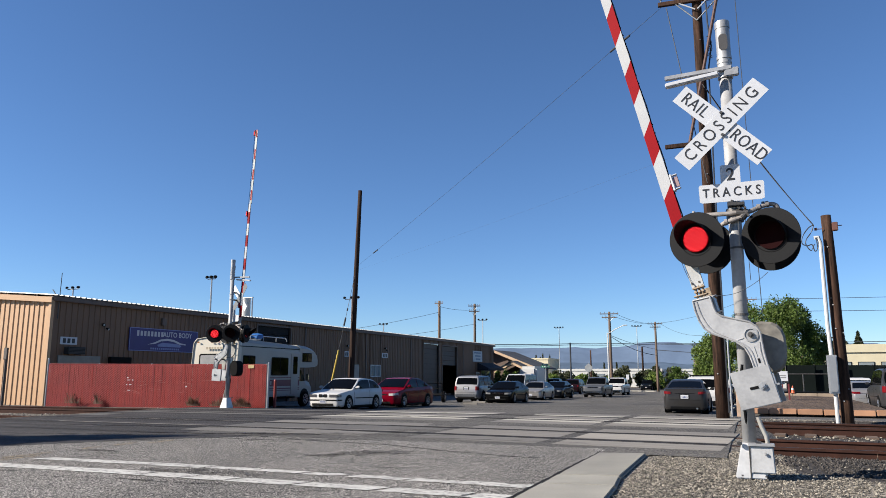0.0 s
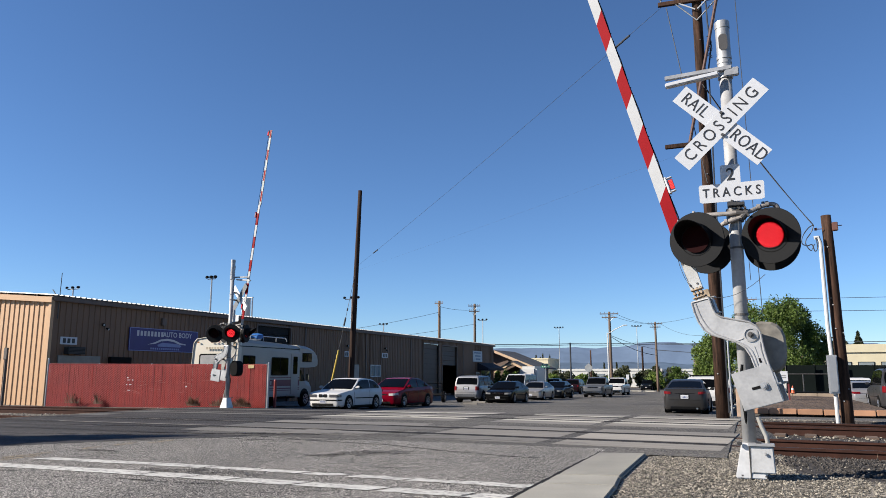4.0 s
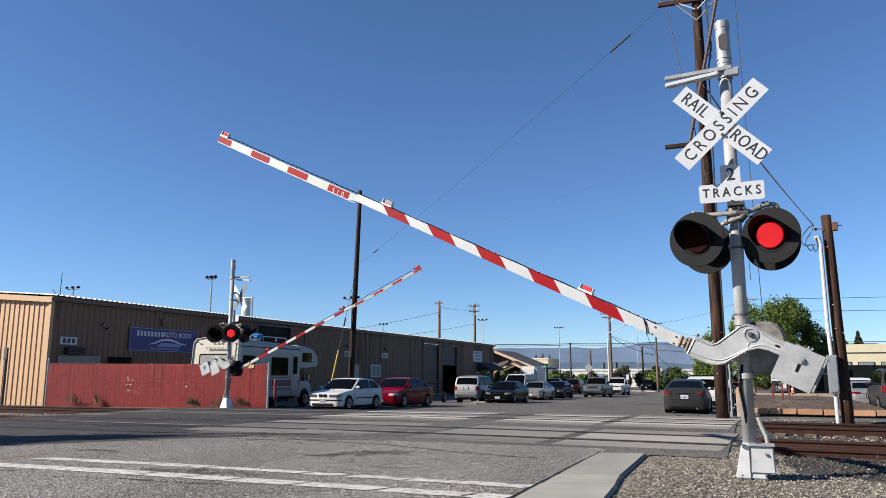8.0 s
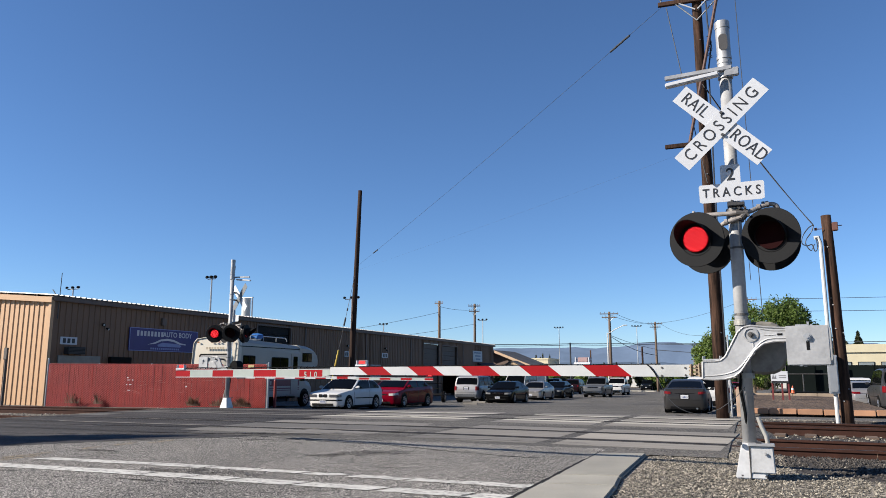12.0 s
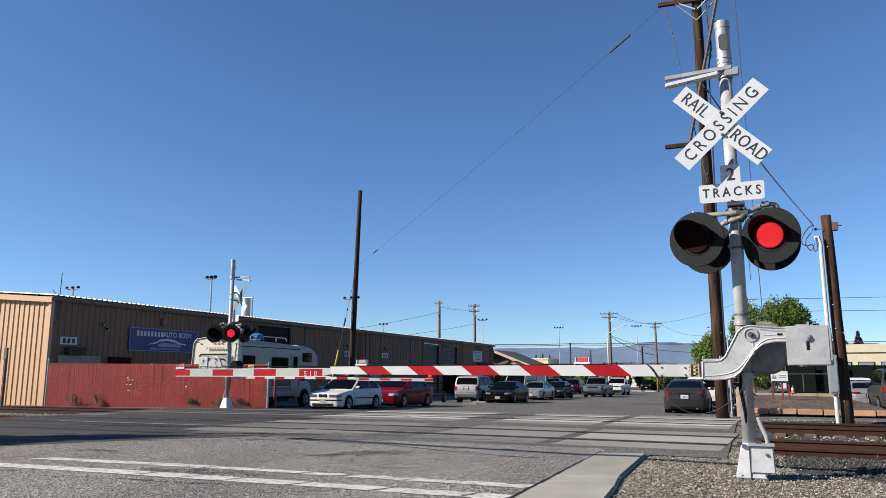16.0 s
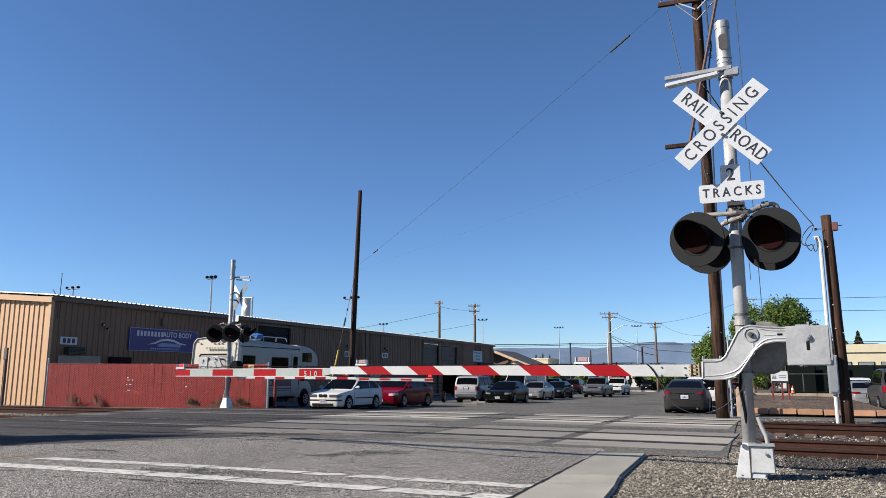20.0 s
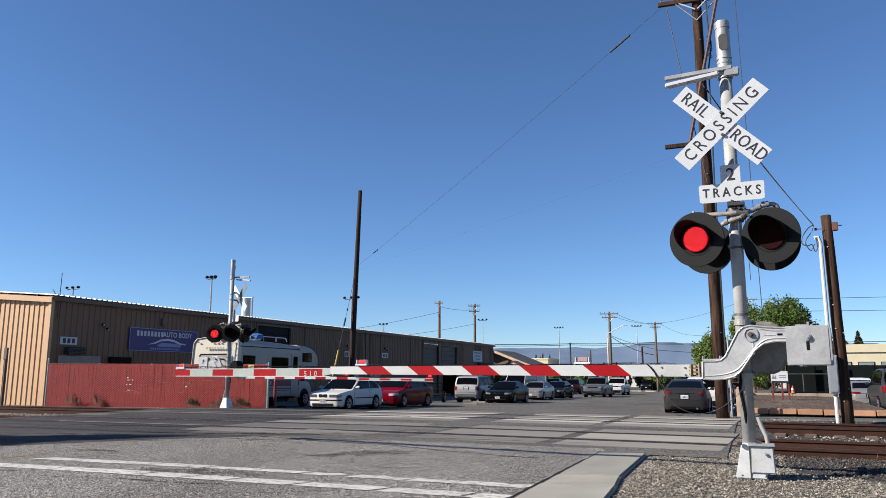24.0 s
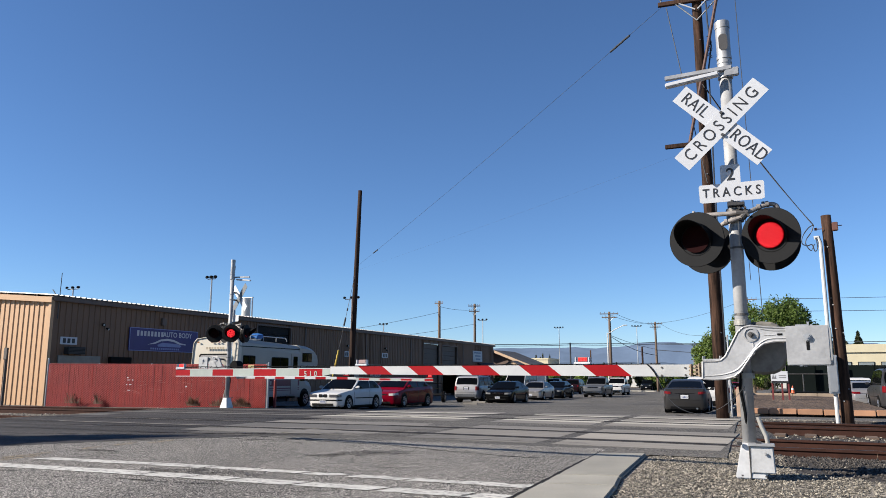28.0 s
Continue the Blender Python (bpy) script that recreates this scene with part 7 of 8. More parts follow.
# guy wire with its yellow guard
gt = thing("guy_wire", Matrix(), "steel guy wire with a yellow plastic guard", "guy wire")
ga, gb = Vector((-21.3, 37.7, 7.2)), Vector((-22.6, 36.9, -.7))
bm = bmesh.new()
tube(bm, [ga, gb], .012, 6)
part("strand", bm, STEEL_DARK, gt)
bm = bmesh.new()
rod(bm, ga.lerp(gb, .60), ga.lerp(gb, .955), .055, .055, 10)
part("guard", bm, YELLOW, gt, "yellow plastic guard")
bm = bmesh.new()
rod(bm, ga.lerp(gb, .36), ga.lerp(gb, .42), .05, .05, 8)
rod(bm, ga.lerp(gb, .29), ga.lerp(gb, .31), .04, .04, 8)
part("guy_insulator", bm, WIRE, gt)


# ---- trees ----
def leaf_cloud(clumps, n, size, seed):
    """Small leaves scattered in ragged clumps."""
    rg = np.random.RandomState(seed)
    vs, fs = [], []
    per = max(1, n // len(clumps))
    for cx, cy, cz, rx, rz in clumps:
        d = rg.normal(size=(per, 3))
        d /= np.linalg.norm(d, axis=1)[:, None]
        r = (0.35 + 0.65 * rg.rand(per, 1) ** .5) * (1 + .22 * rg.normal(size=(per, 1)) * .6)
        p = d * r * np.array([rx, rx, rz]) + (cx, cy, cz)
        a = rg.normal(size=(per, 3))
        a /= np.linalg.norm(a, axis=1)[:, None]
        b = np.cross(a, rg.normal(size=(per, 3)))
        b /= np.linalg.norm(b, axis=1)[:, None]
        s = size * (.6 + .8 * rg.rand(per, 1))
        q = np.stack([p - a * s, p + b * s * .55, p + a * s, p - b * s * .55], 1).reshape(-1, 3)
        i0 = len(vs)
        vs.extend(q.tolist())
        fs.extend([(i0 + 4 * k, i0 + 4 * k + 1, i0 + 4 * k + 2, i0 + 4 * k + 3) for k in range(per)])
    return vs, fs


def tree(x, y, height, spread, leaves, leaf_size, seed, label, leaf=None, shape="round", trunk=.18, bare=.3):
    rnd = random.Random(seed)
    z0 = gz(y)
    t = thing("tree", pose(x, y, z0), label, "tree", "trees")
    bm = bmesh.new()
    hb = height * bare
    rod(bm, (0, 0, -.3), (.05, 0, hb), trunk, trunk * .75, 10)
    part("trunk", bm, BARK, t)
    clumps = []
    m = 44 if shape == "round" else 12
    for k in range(m):
        if shape == "round":
            a, f = rnd.uniform(0, 6.28), rnd.random()
            r = spread * .68 * math.sqrt(rnd.random()) * math.sin(math.pi * (.18 + .75 * f)) ** .7
            cz = hb + (height - hb) * (.08 + .80 * f)
            clumps.append((r * math.cos(a), r * math.sin(a), cz, spread * rnd.uniform(.13, .30), (height - hb) * rnd.uniform(.09, .20)))
        else:
            f = k / (m - 1)
            w = spread * (1 - f) ** .8 + .08
            clumps.append((rnd.uniform(-.2, .2) * w, rnd.uniform(-.2, .2) * w, hb + (height - hb) * f, w * .8, (height - hb) * .09))
    for k in range(7 if shape == "round" else 0):
        c = clumps[k]
        bm = bmesh.new()
        mid = (c[0] * .4, c[1] * .4, hb + (c[2] - hb) * .45)
        rod(bm, (.04, 0, hb * .9), mid, trunk * .5, trunk * .32, 7)
        rod(bm, mid, c[:3], trunk * .32, trunk * .1, 6)
        part("limb", bm, BARK, t)
    vs, fs = leaf_cloud(clumps, leaves, leaf_size, seed)
    cr = new("crown", mesh_from("crown", vs, fs, leaf or LEAF))
    cr.parent = t
    return t


tree(-21.75, 2.75, 8.3, 1.55, 15000, .12, 20, "slender street tree whose shade falls across the road", trunk=.3, bare=.42)
tree(2.7, 66.0, 8.35, 3.7, 26000, .095, 21, "full green street tree behind the side lot", bare=.22)
tree(0.2, 72.0, 8.3, 3.3, 17000, .10, 22, "full green street tree behind the side lot", bare=.2)
tree(5.3, 69.0, 5.8, 2.7, 12000, .10, 23, "rounded green street tree behind the side lot", bare=.2)
tree(-3.4, 76.0, 6.4, 2.7, 12000, .105, 24, "green street tree beside the parked cars", bare=.2)
tree(-2.2, 62.0, 5.3, 1.7, 8000, .095, 25, "green street tree beside the parked cars", bare=.25)
rnd_t = random.Random(77)
for k in range(30):
    f = k / 29
    xx = -36 + 40 * f + rnd_t.uniform(-1, 1)
    tree(xx, 146 + rnd_t.uniform(-14, 10), rnd_t.uniform(2.4, 4.4), rnd_t.uniform(1.6, 2.5), 2000, .19, 100 + k, "dark green tree in the row closing the street", LEAF_DARK if k % 3 else LEAF, bare=.08)
for k, (xx, yy, h) in enumerate(((-52.3, 190, 7.4), (-51.4, 191, 6.9), (-50.5, 190, 7.6), (-49.5, 192, 6.6), (-48.6, 190, 7.3), (-37, 186, 5.0), (-34.5, 190, 5.4), (-32.5, 190, 4.8), (-31, 188, 5.4), (-29.5, 190, 4.6))):
    tree(xx, yy, h, .62, 1000, .20, 300 + k, "slim dark cypress beyond the roofs", LEAF_DARK, "slim", trunk=.1, bare=.05)
for k, (xx, yy, h) in enumerate(((13.5, 128, 7.9), (15.5, 128, 8.4))):
    tree(xx, yy, h, 2.9, 3600, .26, 330 + k, "dark conifer beyond the cream building", LEAF_DARK, "slim", trunk=.14, bare=.1)
weeds("dry_grass", [(-17 + 2.2 * k, 137 + (k * 5) % 4, 1.6) for k in range(9)], 220, .8, LEAF_DRY, "tall dry grass at the street's end", 12)
weeds("dry_weeds", [(1.7, 11.3, .35), (4.5, 19.9, .6), (7.0, 19.7, .5)], 26, .10, LEAF_DRY, "short dry weeds beside the rails", 13)


# ---- buildings beyond ----
def low_building(x0, x1, y0, y1, z1, wall_mt, label, windows=(), roof_band=.5, name="building"):
    t = thing(name, Matrix(), label, "building", "distant buildings")
    zb = gz(y0) - .5
    bm = bmesh.new()
    box(bm, ((x0 + x1) / 2, (y0 + y1) / 2, (zb + z1) / 2), (x1 - x0, y1 - y0, z1 - zb))
    part("wall", bm, wall_mt, t)
    bm = bmesh.new()
    box(bm, ((x0 + x1) / 2, (y0 + y1) / 2, z1 + roof_band / 2 - .05), (x1 - x0 + .3, y1 - y0 + .3, roof_band), bevel=.03)
    part("roof", bm, wall_mt, t)
    for wx, ww, wz, wh in windows:
        bm = bmesh.new()
        box(bm, (wx, y0 - .02, wz), (ww, .08, wh), bevel=.01)
        w = part("window", bm, PLASTIC, t)
        bm = bmesh.new()
        box(bm, (wx, y0 - .07, wz), (ww - .15, .03, wh - .15))
        part("pane", bm, WINDOW_GLASS, w)
    return t


cb = low_building(6.2, 30, 92, 110, 3.45, STUCCO_CREAM, "long cream stucco building with a flat roof", [(9.5 + 2.2 * k, 1.6, 1.9, 1.0) for k in range(8)], .9)
bm = bmesh.new()
box(bm, (17.0, 97, 4.58), (1.4, 1.2, .7), bevel=.05)
part("roof_unit", bm, GALV, cb)
low_building(-15.5, 8, 165, 176, 1.7, STUCCO_WHITE, "low white building beyond the trees", [(-13 + 4.5 * k, 2.2, .6, 1.0) for k in range(5)], .5)
low_building(-42, -18.5, 172, 184, 1.8, STUCCO_WHITE, "low white building beyond the trees", [(-40 + 4.0 * k, 1.8, .6, 1.0) for k in range(6)], .5)
low_building(-58, -46, 178, 190, 4.6, STUCCO_CREAM, "small cream building beyond the roofs", [(-55 + 3 * k, 1.2, 2.6, .8) for k in range(3)], .4)
low_building(-13, -4, 196, 206, 4.2, mat("tan_stucco", (.42, .34, .25), .85), "tan building far down the street", [(-11 + 2.6 * k, 1.4, 2.4, .9) for k in range(3)], .4)


def gabled_house():
    """A gable faces the street, with pale bargeboards and a long dark roof behind."""
    t = thing("house", Matrix(), "low gabled house with dark shingles and tan bargeboards", "house", "distant buildings")
    xg0, xg1, y0, y1 = -31.4, -25.48, 91.0, 98.6
    zb, ze, zr = -1.6, 1.95, 3.97
    xm = -30.3
    bm = bmesh.new()
    prism(bm, [(xg0, zb), (xg1, zb), (xg1, ze), (xm, zr - .1), (xg0, zr - .55)], y1 - y0, Matrix.Translation((0, (y0 + y1) / 2, 0)))
    part("wall", bm, mat("brown_wall", (.16, .11, .085), .8), t)
    bm = bmesh.new()
    for (xa, za), (xb, zc) in (((xm, zr), (xg1 + .9, ze - .25)), ((xm, zr), (xg0 - .6, zr - .5))):
        loft(bm, [[(xa, y, za), (xb, y, zc), (xb, y, zc + .16), (xa, y, za + .16)] for y in (y0 - 1.0, y1 + .6)])
    part("roof", bm, SHINGLE, t)
    bm = bmesh.new()
    loft(bm, [[(x, y0 - 1.04, z), (x, y0 - .96, z), (x, y0 - .96, z - .34), (x, y0 - 1.04, z - .34)] for x, z in ((xm, zr + .12), (xg1 + .9, ze - .12))])
    part("bargeboard", bm, FASCIA, t)
    bm = bmesh.new()
    loft(bm, [[(x, y0 - 3.4, z), (x, y0 - 3.3, z), (x, y0 - 3.3, z - .3), (x, y0 - 3.4, z - .3)] for x, z in ((-29.6, 1.5), (-27.2, 2.55), (-24.4, 1.25))])
    part("porch_bargeboard", bm, FASCIA, t)
    bm = bmesh.new()
    for a, b in (((-29.8, 1.45), (-27.2, 2.62)), ((-27.2, 2.62), (-24.2, 1.2))):
        loft(bm, [[(a[0], y, a[1]), (b[0], y, b[1]), (b[0], y, b[1] + .1), (a[0], y, a[1] + .1)] for y in (y0 - 3.5, y0 - .2)])
    part("porch_roof", bm, SHINGLE, t)
    for x in (-29.4, -24.6):
        bm = bmesh.new()
        box(bm, (x, y0 - 3.2, 0), (.2, .2, 3.2))
        part("porch_post", bm, FASCIA, t)
    for x in (-28.5, -26.6, -24.5):
        bm = bmesh.new()
        box(bm, (x, y0 - .03, .3), (1.3, .1, 1.5), bevel=.01)
        w = part("window", bm, SIGN_WHITE, t)
        bm = bmesh.new()
        box(bm, (x, y0 - .09, .3), (1.1, .03, 1.3))
        part("pane", bm, WINDOW_GLASS, w)


gabled_house()
for k in range(7):
    tree(-30.2 + k * 1.15, 87.5, 2.6 + .2 * (k % 3), .8, 500, .16, 400 + k, "clipped green shrub before the gabled house", LEAF, bare=.1)

# tank behind the workshop
t = thing("storage_tank", pose(-39.3, 50.8, -.8), "tall white cylindrical tank behind the workshop", "tank")
bm = bmesh.new()
rod(bm, (0, 0, 0), (0, 0, 8.25), .36, .36, 20)
part("shell", bm, STUCCO_WHITE, t)
bm = bmesh.new()
rod(bm, (.62, 0, 0), (.62, 0, 8.35), .06, .06, 8)
rod(bm, (-.5, 0, 8.3), (.7, 0, 8.3), .05, .05, 8)
part("pipe", bm, GALV, t)


def flood_mast(x, y, ztop, spread, n):
    t = thing("flood_light_mast", pose(x, y, gz(y)), "slim steel mast with dark flood lights", "light mast", "flood light masts")
    h = ztop - gz(y)
    bm = bmesh.new()
    rod(bm, (0, 0, 0), (0, 0, h), .10, .06, 8)
    part("shaft", bm, GALV, t)
    bm = bmesh.new()
    rod(bm, (-spread, 0, h - .15), (spread, 0, h - .15), .04, .04, 6)
    part("cross_bar", bm, STEEL_DARK, t)
    for k in range(n):
        bm = bmesh.new()
        xx = -spread + 2 * spread * k / (n - 1)
        box(bm, (xx, -.1, h + .02), (.34, .24, .2), Euler((radians(35), 0, radians(20 * (k - 1)))).to_matrix(), bevel=.04, taper=(.7, .7))
        part("flood_light", bm, BLACK, t)
    return t


flood_mast(-59.84, 50.9, 9.3, .75, 3)
flood_mast(-40.73, 48.0, 9.0, .42, 3)
flood_mast(-37.5, 65.6, 8.85, .8, 3)
flood_mast(-50.5, 98.1, 8.5, .6, 3)
flood_mast(-40.1, 113.3, 9.9, .7, 3)
flood_mast(-35.7, 147.6, 10.5, .85, 4)
flood_mast(-21.0, 153.7, 10.8, .9, 4)

# street's utility poles
pa = pole("utility_pole", (-35.0, 82.9, -1.2), 11.2, .2, .15, (0, 0), POLE_GREY, "brown wooden utility pole behind the workshop", ((10.9, .55, 0),))
pb = pole("utility_pole", (-33.4, 91.2, -1.3), 11.6, .2, .15, (0, 0), POLE_GREY, "brown wooden utility pole behind the workshop", ((11.3, .8, 20), (10.6, .7, 20)))
pc = pole("utility_pole", (-17.4, 101.1, -1.4), 10.9, .22, .16, (0, 0), POLE_GREY, "brown utility pole with a white street lamp arm", ((10.6, 1.25, 10), (10.1, 1.0, 10)))
bm = bmesh.new()
rod(bm, (-.32, -.1, 0), (-.32, -.1, 8.0), .10, .09, 8)
part("conduit", bm, PVC, pc)
bm = bmesh.new()
tube(bm, [(-.2, -.2, 7.9), (.8, -.5, 8.45), (2.0, -.8, 8.95)], .06, 8)
box(bm, (2.2, -.85, 8.95), (.6, .2, .12), bevel=.03)
part("street_lamp_arm", bm, PVC, pc)
pd = pole("utility_pole", (-13.05, 115.9, -1.55), 10.5, .2, .15, (0, 0), POLE_GREY, "grey wooden utility pole at the street's end", ((10.2, 1.1, 15), (9.7, .8, 15)))
pe = pole("utility_pole", (0.1, 97.5, -1.35), 11.8, .2, .15, (0, 0), POLE_GREY, "distant wooden utility pole with two crossarms", ((11.5, 1.2, 0), (10.0, 1.6, 0)))
pf = pole("utility_pole", (-24.7, 108.9, -1.5), 7.2, .14, .11, (0, 0), WIRE, "thin dark pole beyond the lot")
pg = pole("utility_pole", (-23.9, 120.0, -1.6), 6.5, .13, .11, (0, 0), POLE_WOOD, "thin dark pole beyond the lot")
ph = pole("utility_pole", (-18.8, 143.8, -1.7), 7.9, .2, .17, (0, 0), POLE_WOOD, "dark pole far down the street")
for a, b, sg, r in (((-17.4, 101, 9.1), (-13.05, 115.9, 8.6), .35, .02), ((-16.5, 101, 9.2), (-12.2, 115.9, 8.7), .5, .02), ((-17.4, 101, 6.2), (-13.05, 115.9, 3.9), .5, .04), ((-17.4, 101, 6.3), (-13.05, 115.9, 4.8), .2, .03), ((-13.0, 115.9, 4.7), (6.3, 95, 3.4), .3, .05), ((-12.2, 115.9, 8.6), (.1, 97.5, 8.0), 2.0, .02),
                    ((-33.4, 91.2, 4.99), (-24.7, 108.9, 5.56), .1, .045), ((-24.7, 108.9, 5.56), (-13.05, 115.9, 5.85), .1, .045), ((-33.4, 91.2, 4.76), (-24.7, 108.9, 5.38), .1, .04), ((-24.7, 108.9, 5.38), (-13.05, 115.9, 5.58), .1, .04), ((-13.05, 115.9, 5.58), (.1, 97.5, 4.8), .12, .04), ((-13.05, 115.9, 5.73), (.1, 97.5, 4.97), .12, .04), ((.1, 97.5, 4.9), (22, 92.3, 4.7), .12, .04),
                    ((.1, 97.5, 10.2), (60, 97, 10.4), .5, .03), ((.1, 97.5, 8.7), (60, 97, 8.8), .5, .03), ((.1, 97.5, 10.2), (-13.05, 115.9, 8.7), .5, .02), ((-35, 82.9, 9.3), (-33.4, 91.2, 9.5), .2, .02), ((-35, 82.9, 8.6), (-48, 70, 5.2), .3, .02), ((-33.4, 91, 7.6), (-47, 76, 5.0), .4, .02)):
    wire([a, b], sg, r)

# ---- far side of the street: signs ----
t = thing("stop_sign", pose(-16.57, 81.9, gz(81.9)), "grey back of a stop sign on a steel post", "stop sign")
bm = bmesh.new()
rod(bm, (0, 0, 0), (0, 0, 3.5), .045, .045, 8)
part("post", bm, GALV, t)
bm = bmesh.new()
prism(bm, [(.45 * math.cos(radians(22.5 + 45 * k)), 2.9 + .45 * math.sin(radians(22.5 + 45 * k))) for k in range(8)], .02, Matrix.Translation((0, -.06, 0)))
part("panel", bm, mat("grey_sign_back", (.34, .36, .37), .5), t)
for x, y, h in ((-13.9, 92.0, 2.1),):
    t = thing("street_sign", pose(x, y, gz(y)), "small pale sign on a thin post", "sign")
    bm = bmesh.new()
    rod(bm, (0, 0, 0), (0, 0, h), .035, .035, 8)
    part("post", bm, GALV, t)
    bm = bmesh.new()
    box(bm, (0, -.05, h - .1), (.35, .02, .6), bevel=.005)
    part("panel", bm, SIGN_WHITE, t)

t = thing("street_sign", pose(-20.48, 78.0, gz(78.0)), "green street name sign on a thin steel post", "sign")
bm = bmesh.new()
rod(bm, (0, 0, 0), (0, 0, 3.25), .03, .03, 8)
part("post", bm, GALV, t)
for z, yaw in ((3.0, 0), (3.22, 60)):
    bm = bmesh.new()
    box(bm, (0, 0, 0), (.95, .02, .2), bevel=.004)
    blade = part("name_blade", bm, SIGN_GREEN, t, m=pose(0, -.04, z, 0, 0, yaw))
    bm = bmesh.new()
    for q in range(4):
        box(bm, (-.27 + .18 * q, -.014, 0), (.11, .006, .08))
    part("name_bars", bm, SIGN_WHITE, blade)
car("pickup", -24.22, 97.0, 180, (5.3, 1.9, 1.8), P_WHITE, "white pickup truck far back in the lot", tag="pickup")

# ---- planting bed and side lot ----
bed = thing("planting_bed", Matrix(), "low mulched bed behind a faded red kerb", "planting bed")
bm = bmesh.new()
n, m = 26, 18
grid = []
for j in range(m + 1):
    row = []
    for i in range(n + 1):
        x, y = -.2 + 5.0 * i / n, 31.9 + 17 * j / m
        z = gz(y) + .24 + .42 * (j / m) ** .8 * (1 - .2 * i / n) + .05 * noise.noise((x * 1.1, y * .9, 0))
        row.append(bm.verts.new((x, y, z)))
    grid.append(row)
for j in range(m):
    for i in range(n):
        bm.faces.new((grid[j][i], grid[j][i + 1], grid[j + 1][i + 1], grid[j + 1][i]))
part("mulch", bm, MULCH, bed, smooth=True)
xs = [-.6, .55, 1.55, 2.45, 3.2, 4.2, 4.9]
rk = random.Random(6)
for a, b in zip(xs, xs[1:]):
    bm = bmesh.new()
    box(bm, ((a + b) / 2, 31.7, gz(31.7) + .19 + rk.uniform(-.015, .015)), (b - a - .025, .2, .22), bevel=.025)
    part("kerb_stone", bm, KERB_RED, bed)
for k in range(5):
    bm = bmesh.new()
    box(bm, (4.95, 33.0 + 2.6 * k, gz(33.0 + 2.6 * k) + .06), (.18, 2.55, .3), bevel=.02)
    part("kerb_stone", bm, CONCRETE, bed)
for k in range(4):
    bm = bmesh.new()
    box(bm, (.3 + 1.3 * k, 49.2, gz(49.2) + .36), (1.28, .18, .8), bevel=.02)
    part("kerb_stone", bm, mat("tan_kerb", (.42, .33, .24), .8) if k == 0 else bpy.data.materials["tan_kerb"], bed)
t = thing("realty_sign", pose(1.34, 41.7, gz(41.7) + .55), "white property sign on three red posts", "sign")
for x in (-.35, .10, .40):
    bm = bmesh.new()
    box(bm, (x, 0, .45), (.085, .06, 1.3), bevel=.006)
    part("post", bm, mat("dark_red_post", (.20, .03, .03), .6) if x < -.3 else bpy.data.materials["dark_red_post"], t)
bm = bmesh.new()
box(bm, (.0, -.05, 1.08), (.80, .03, .60), bevel=.006)
sb = part("board", bm, SIGN_WHITE, t)
bm = bmesh.new()
box(bm, (.0, -.07, .835), (.78, .01, .10))
part("contact_bar", bm, SIGN_BLACK, sb)
bm = bmesh.new()
prism(bm, [(-.36, 1.0), (-.29, 1.24), (-.24, 1.04), (-.19, 1.18), (-.14, 1.0)], .01, Matrix.Translation((0, -.07, 0)))
for k in range(2):
    box(bm, (.14, -.07, 1.16 - .10 * k), (.34, .008, .035))
part("logo_shape", bm, mat("grey_ink", (.25, .25, .26), .6), sb)
t = thing("traffic_cone", pose(2.26, 49.2, gz(49.2) + .76), "orange traffic cone standing on the tan kerb", "traffic cone")
bm = bmesh.new()
rod(bm, (0, 0, .02), (0, 0, .45), .11, .025, 14)
box(bm, (0, 0, .012), (.26, .26, .024), bevel=.008)
part("cone_body", bm, CONE_ORANGE, t)
bm = bmesh.new()
rod(bm, (0, 0, .20), (0, 0, .30), .080, .061, 14)
part("collar", bm, SIGN_WHITE, t)
t = thing("screen_fence", Matrix(), "dark green screened yard fence behind the bed", "fence")
for k in range(2, 10):
    bm = bmesh.new()
    x = -.5 + 1.9 * k
    y = 58.5 + .35 * k
    box(bm, (x, y, gz(y) + 1.35), (1.93, .04, 2.6), bevel=.01)
    part("screen_panel", bm, TARP, t)
    bm = bmesh.new()
    rod(bm, (x - .95, y - .05, gz(y)), (x - .95, y - .05, gz(y) + 2.7), .03, .03, 8)
    part("fence_post", bm, STEEL_DARK, t)
t = thing("flatbed_trailer", pose(3.3, 54.0, gz(54)), "empty flatbed trailer with a raised front frame", "trailer")
bm = bmesh.new()
box(bm, (0, 0, .75), (4.2, 1.8, .12), bevel=.01)
part("deck", bm, PLASTIC, t)
bm = bmesh.new()
for x in (-1.9, -.2, 1.9):
    rod(bm, (x, -.85, .8), (x, -.85, 1.95), .035, .035, 6)
rod(bm, (-1.9, -.85, 1.95), (1.9, -.85, 1.95), .035, .035, 6)
part("side_frame", bm, STEEL_DARK, t)
for x in (-.4, .45):
    for sx in (-1, 1):
        w = new("wheel")
        w.parent = t
        w.matrix_basis = pose(x, sx * .9, .36, 0, 0, 90 * sx)
        share("tyre", WHEELS[.365][0], w, Matrix())
bm = bmesh.new()
rod(bm, (0, 0, 0), (0, 0, 3.1), .035, .035, 8)
solid("sign_post", bm, GALV, "thin steel post beside the pavement", "post", m=pose(-.75, 30.5, gz(30.5)))
bm = bmesh.new()
box(bm, (0, 0, .5), (.34, .3, 1.1), bevel=.03)
box(bm, (0, 0, 1.08), (.26, .22, .08), bevel=.02)
solid("utility_cabinet", bm, mat("tan_cabinet", (.58, .42, .30), .6), "small tan utility cabinet beside the kerb", "utility cabinet", m=pose(-.42, 31.0, gz(31)))

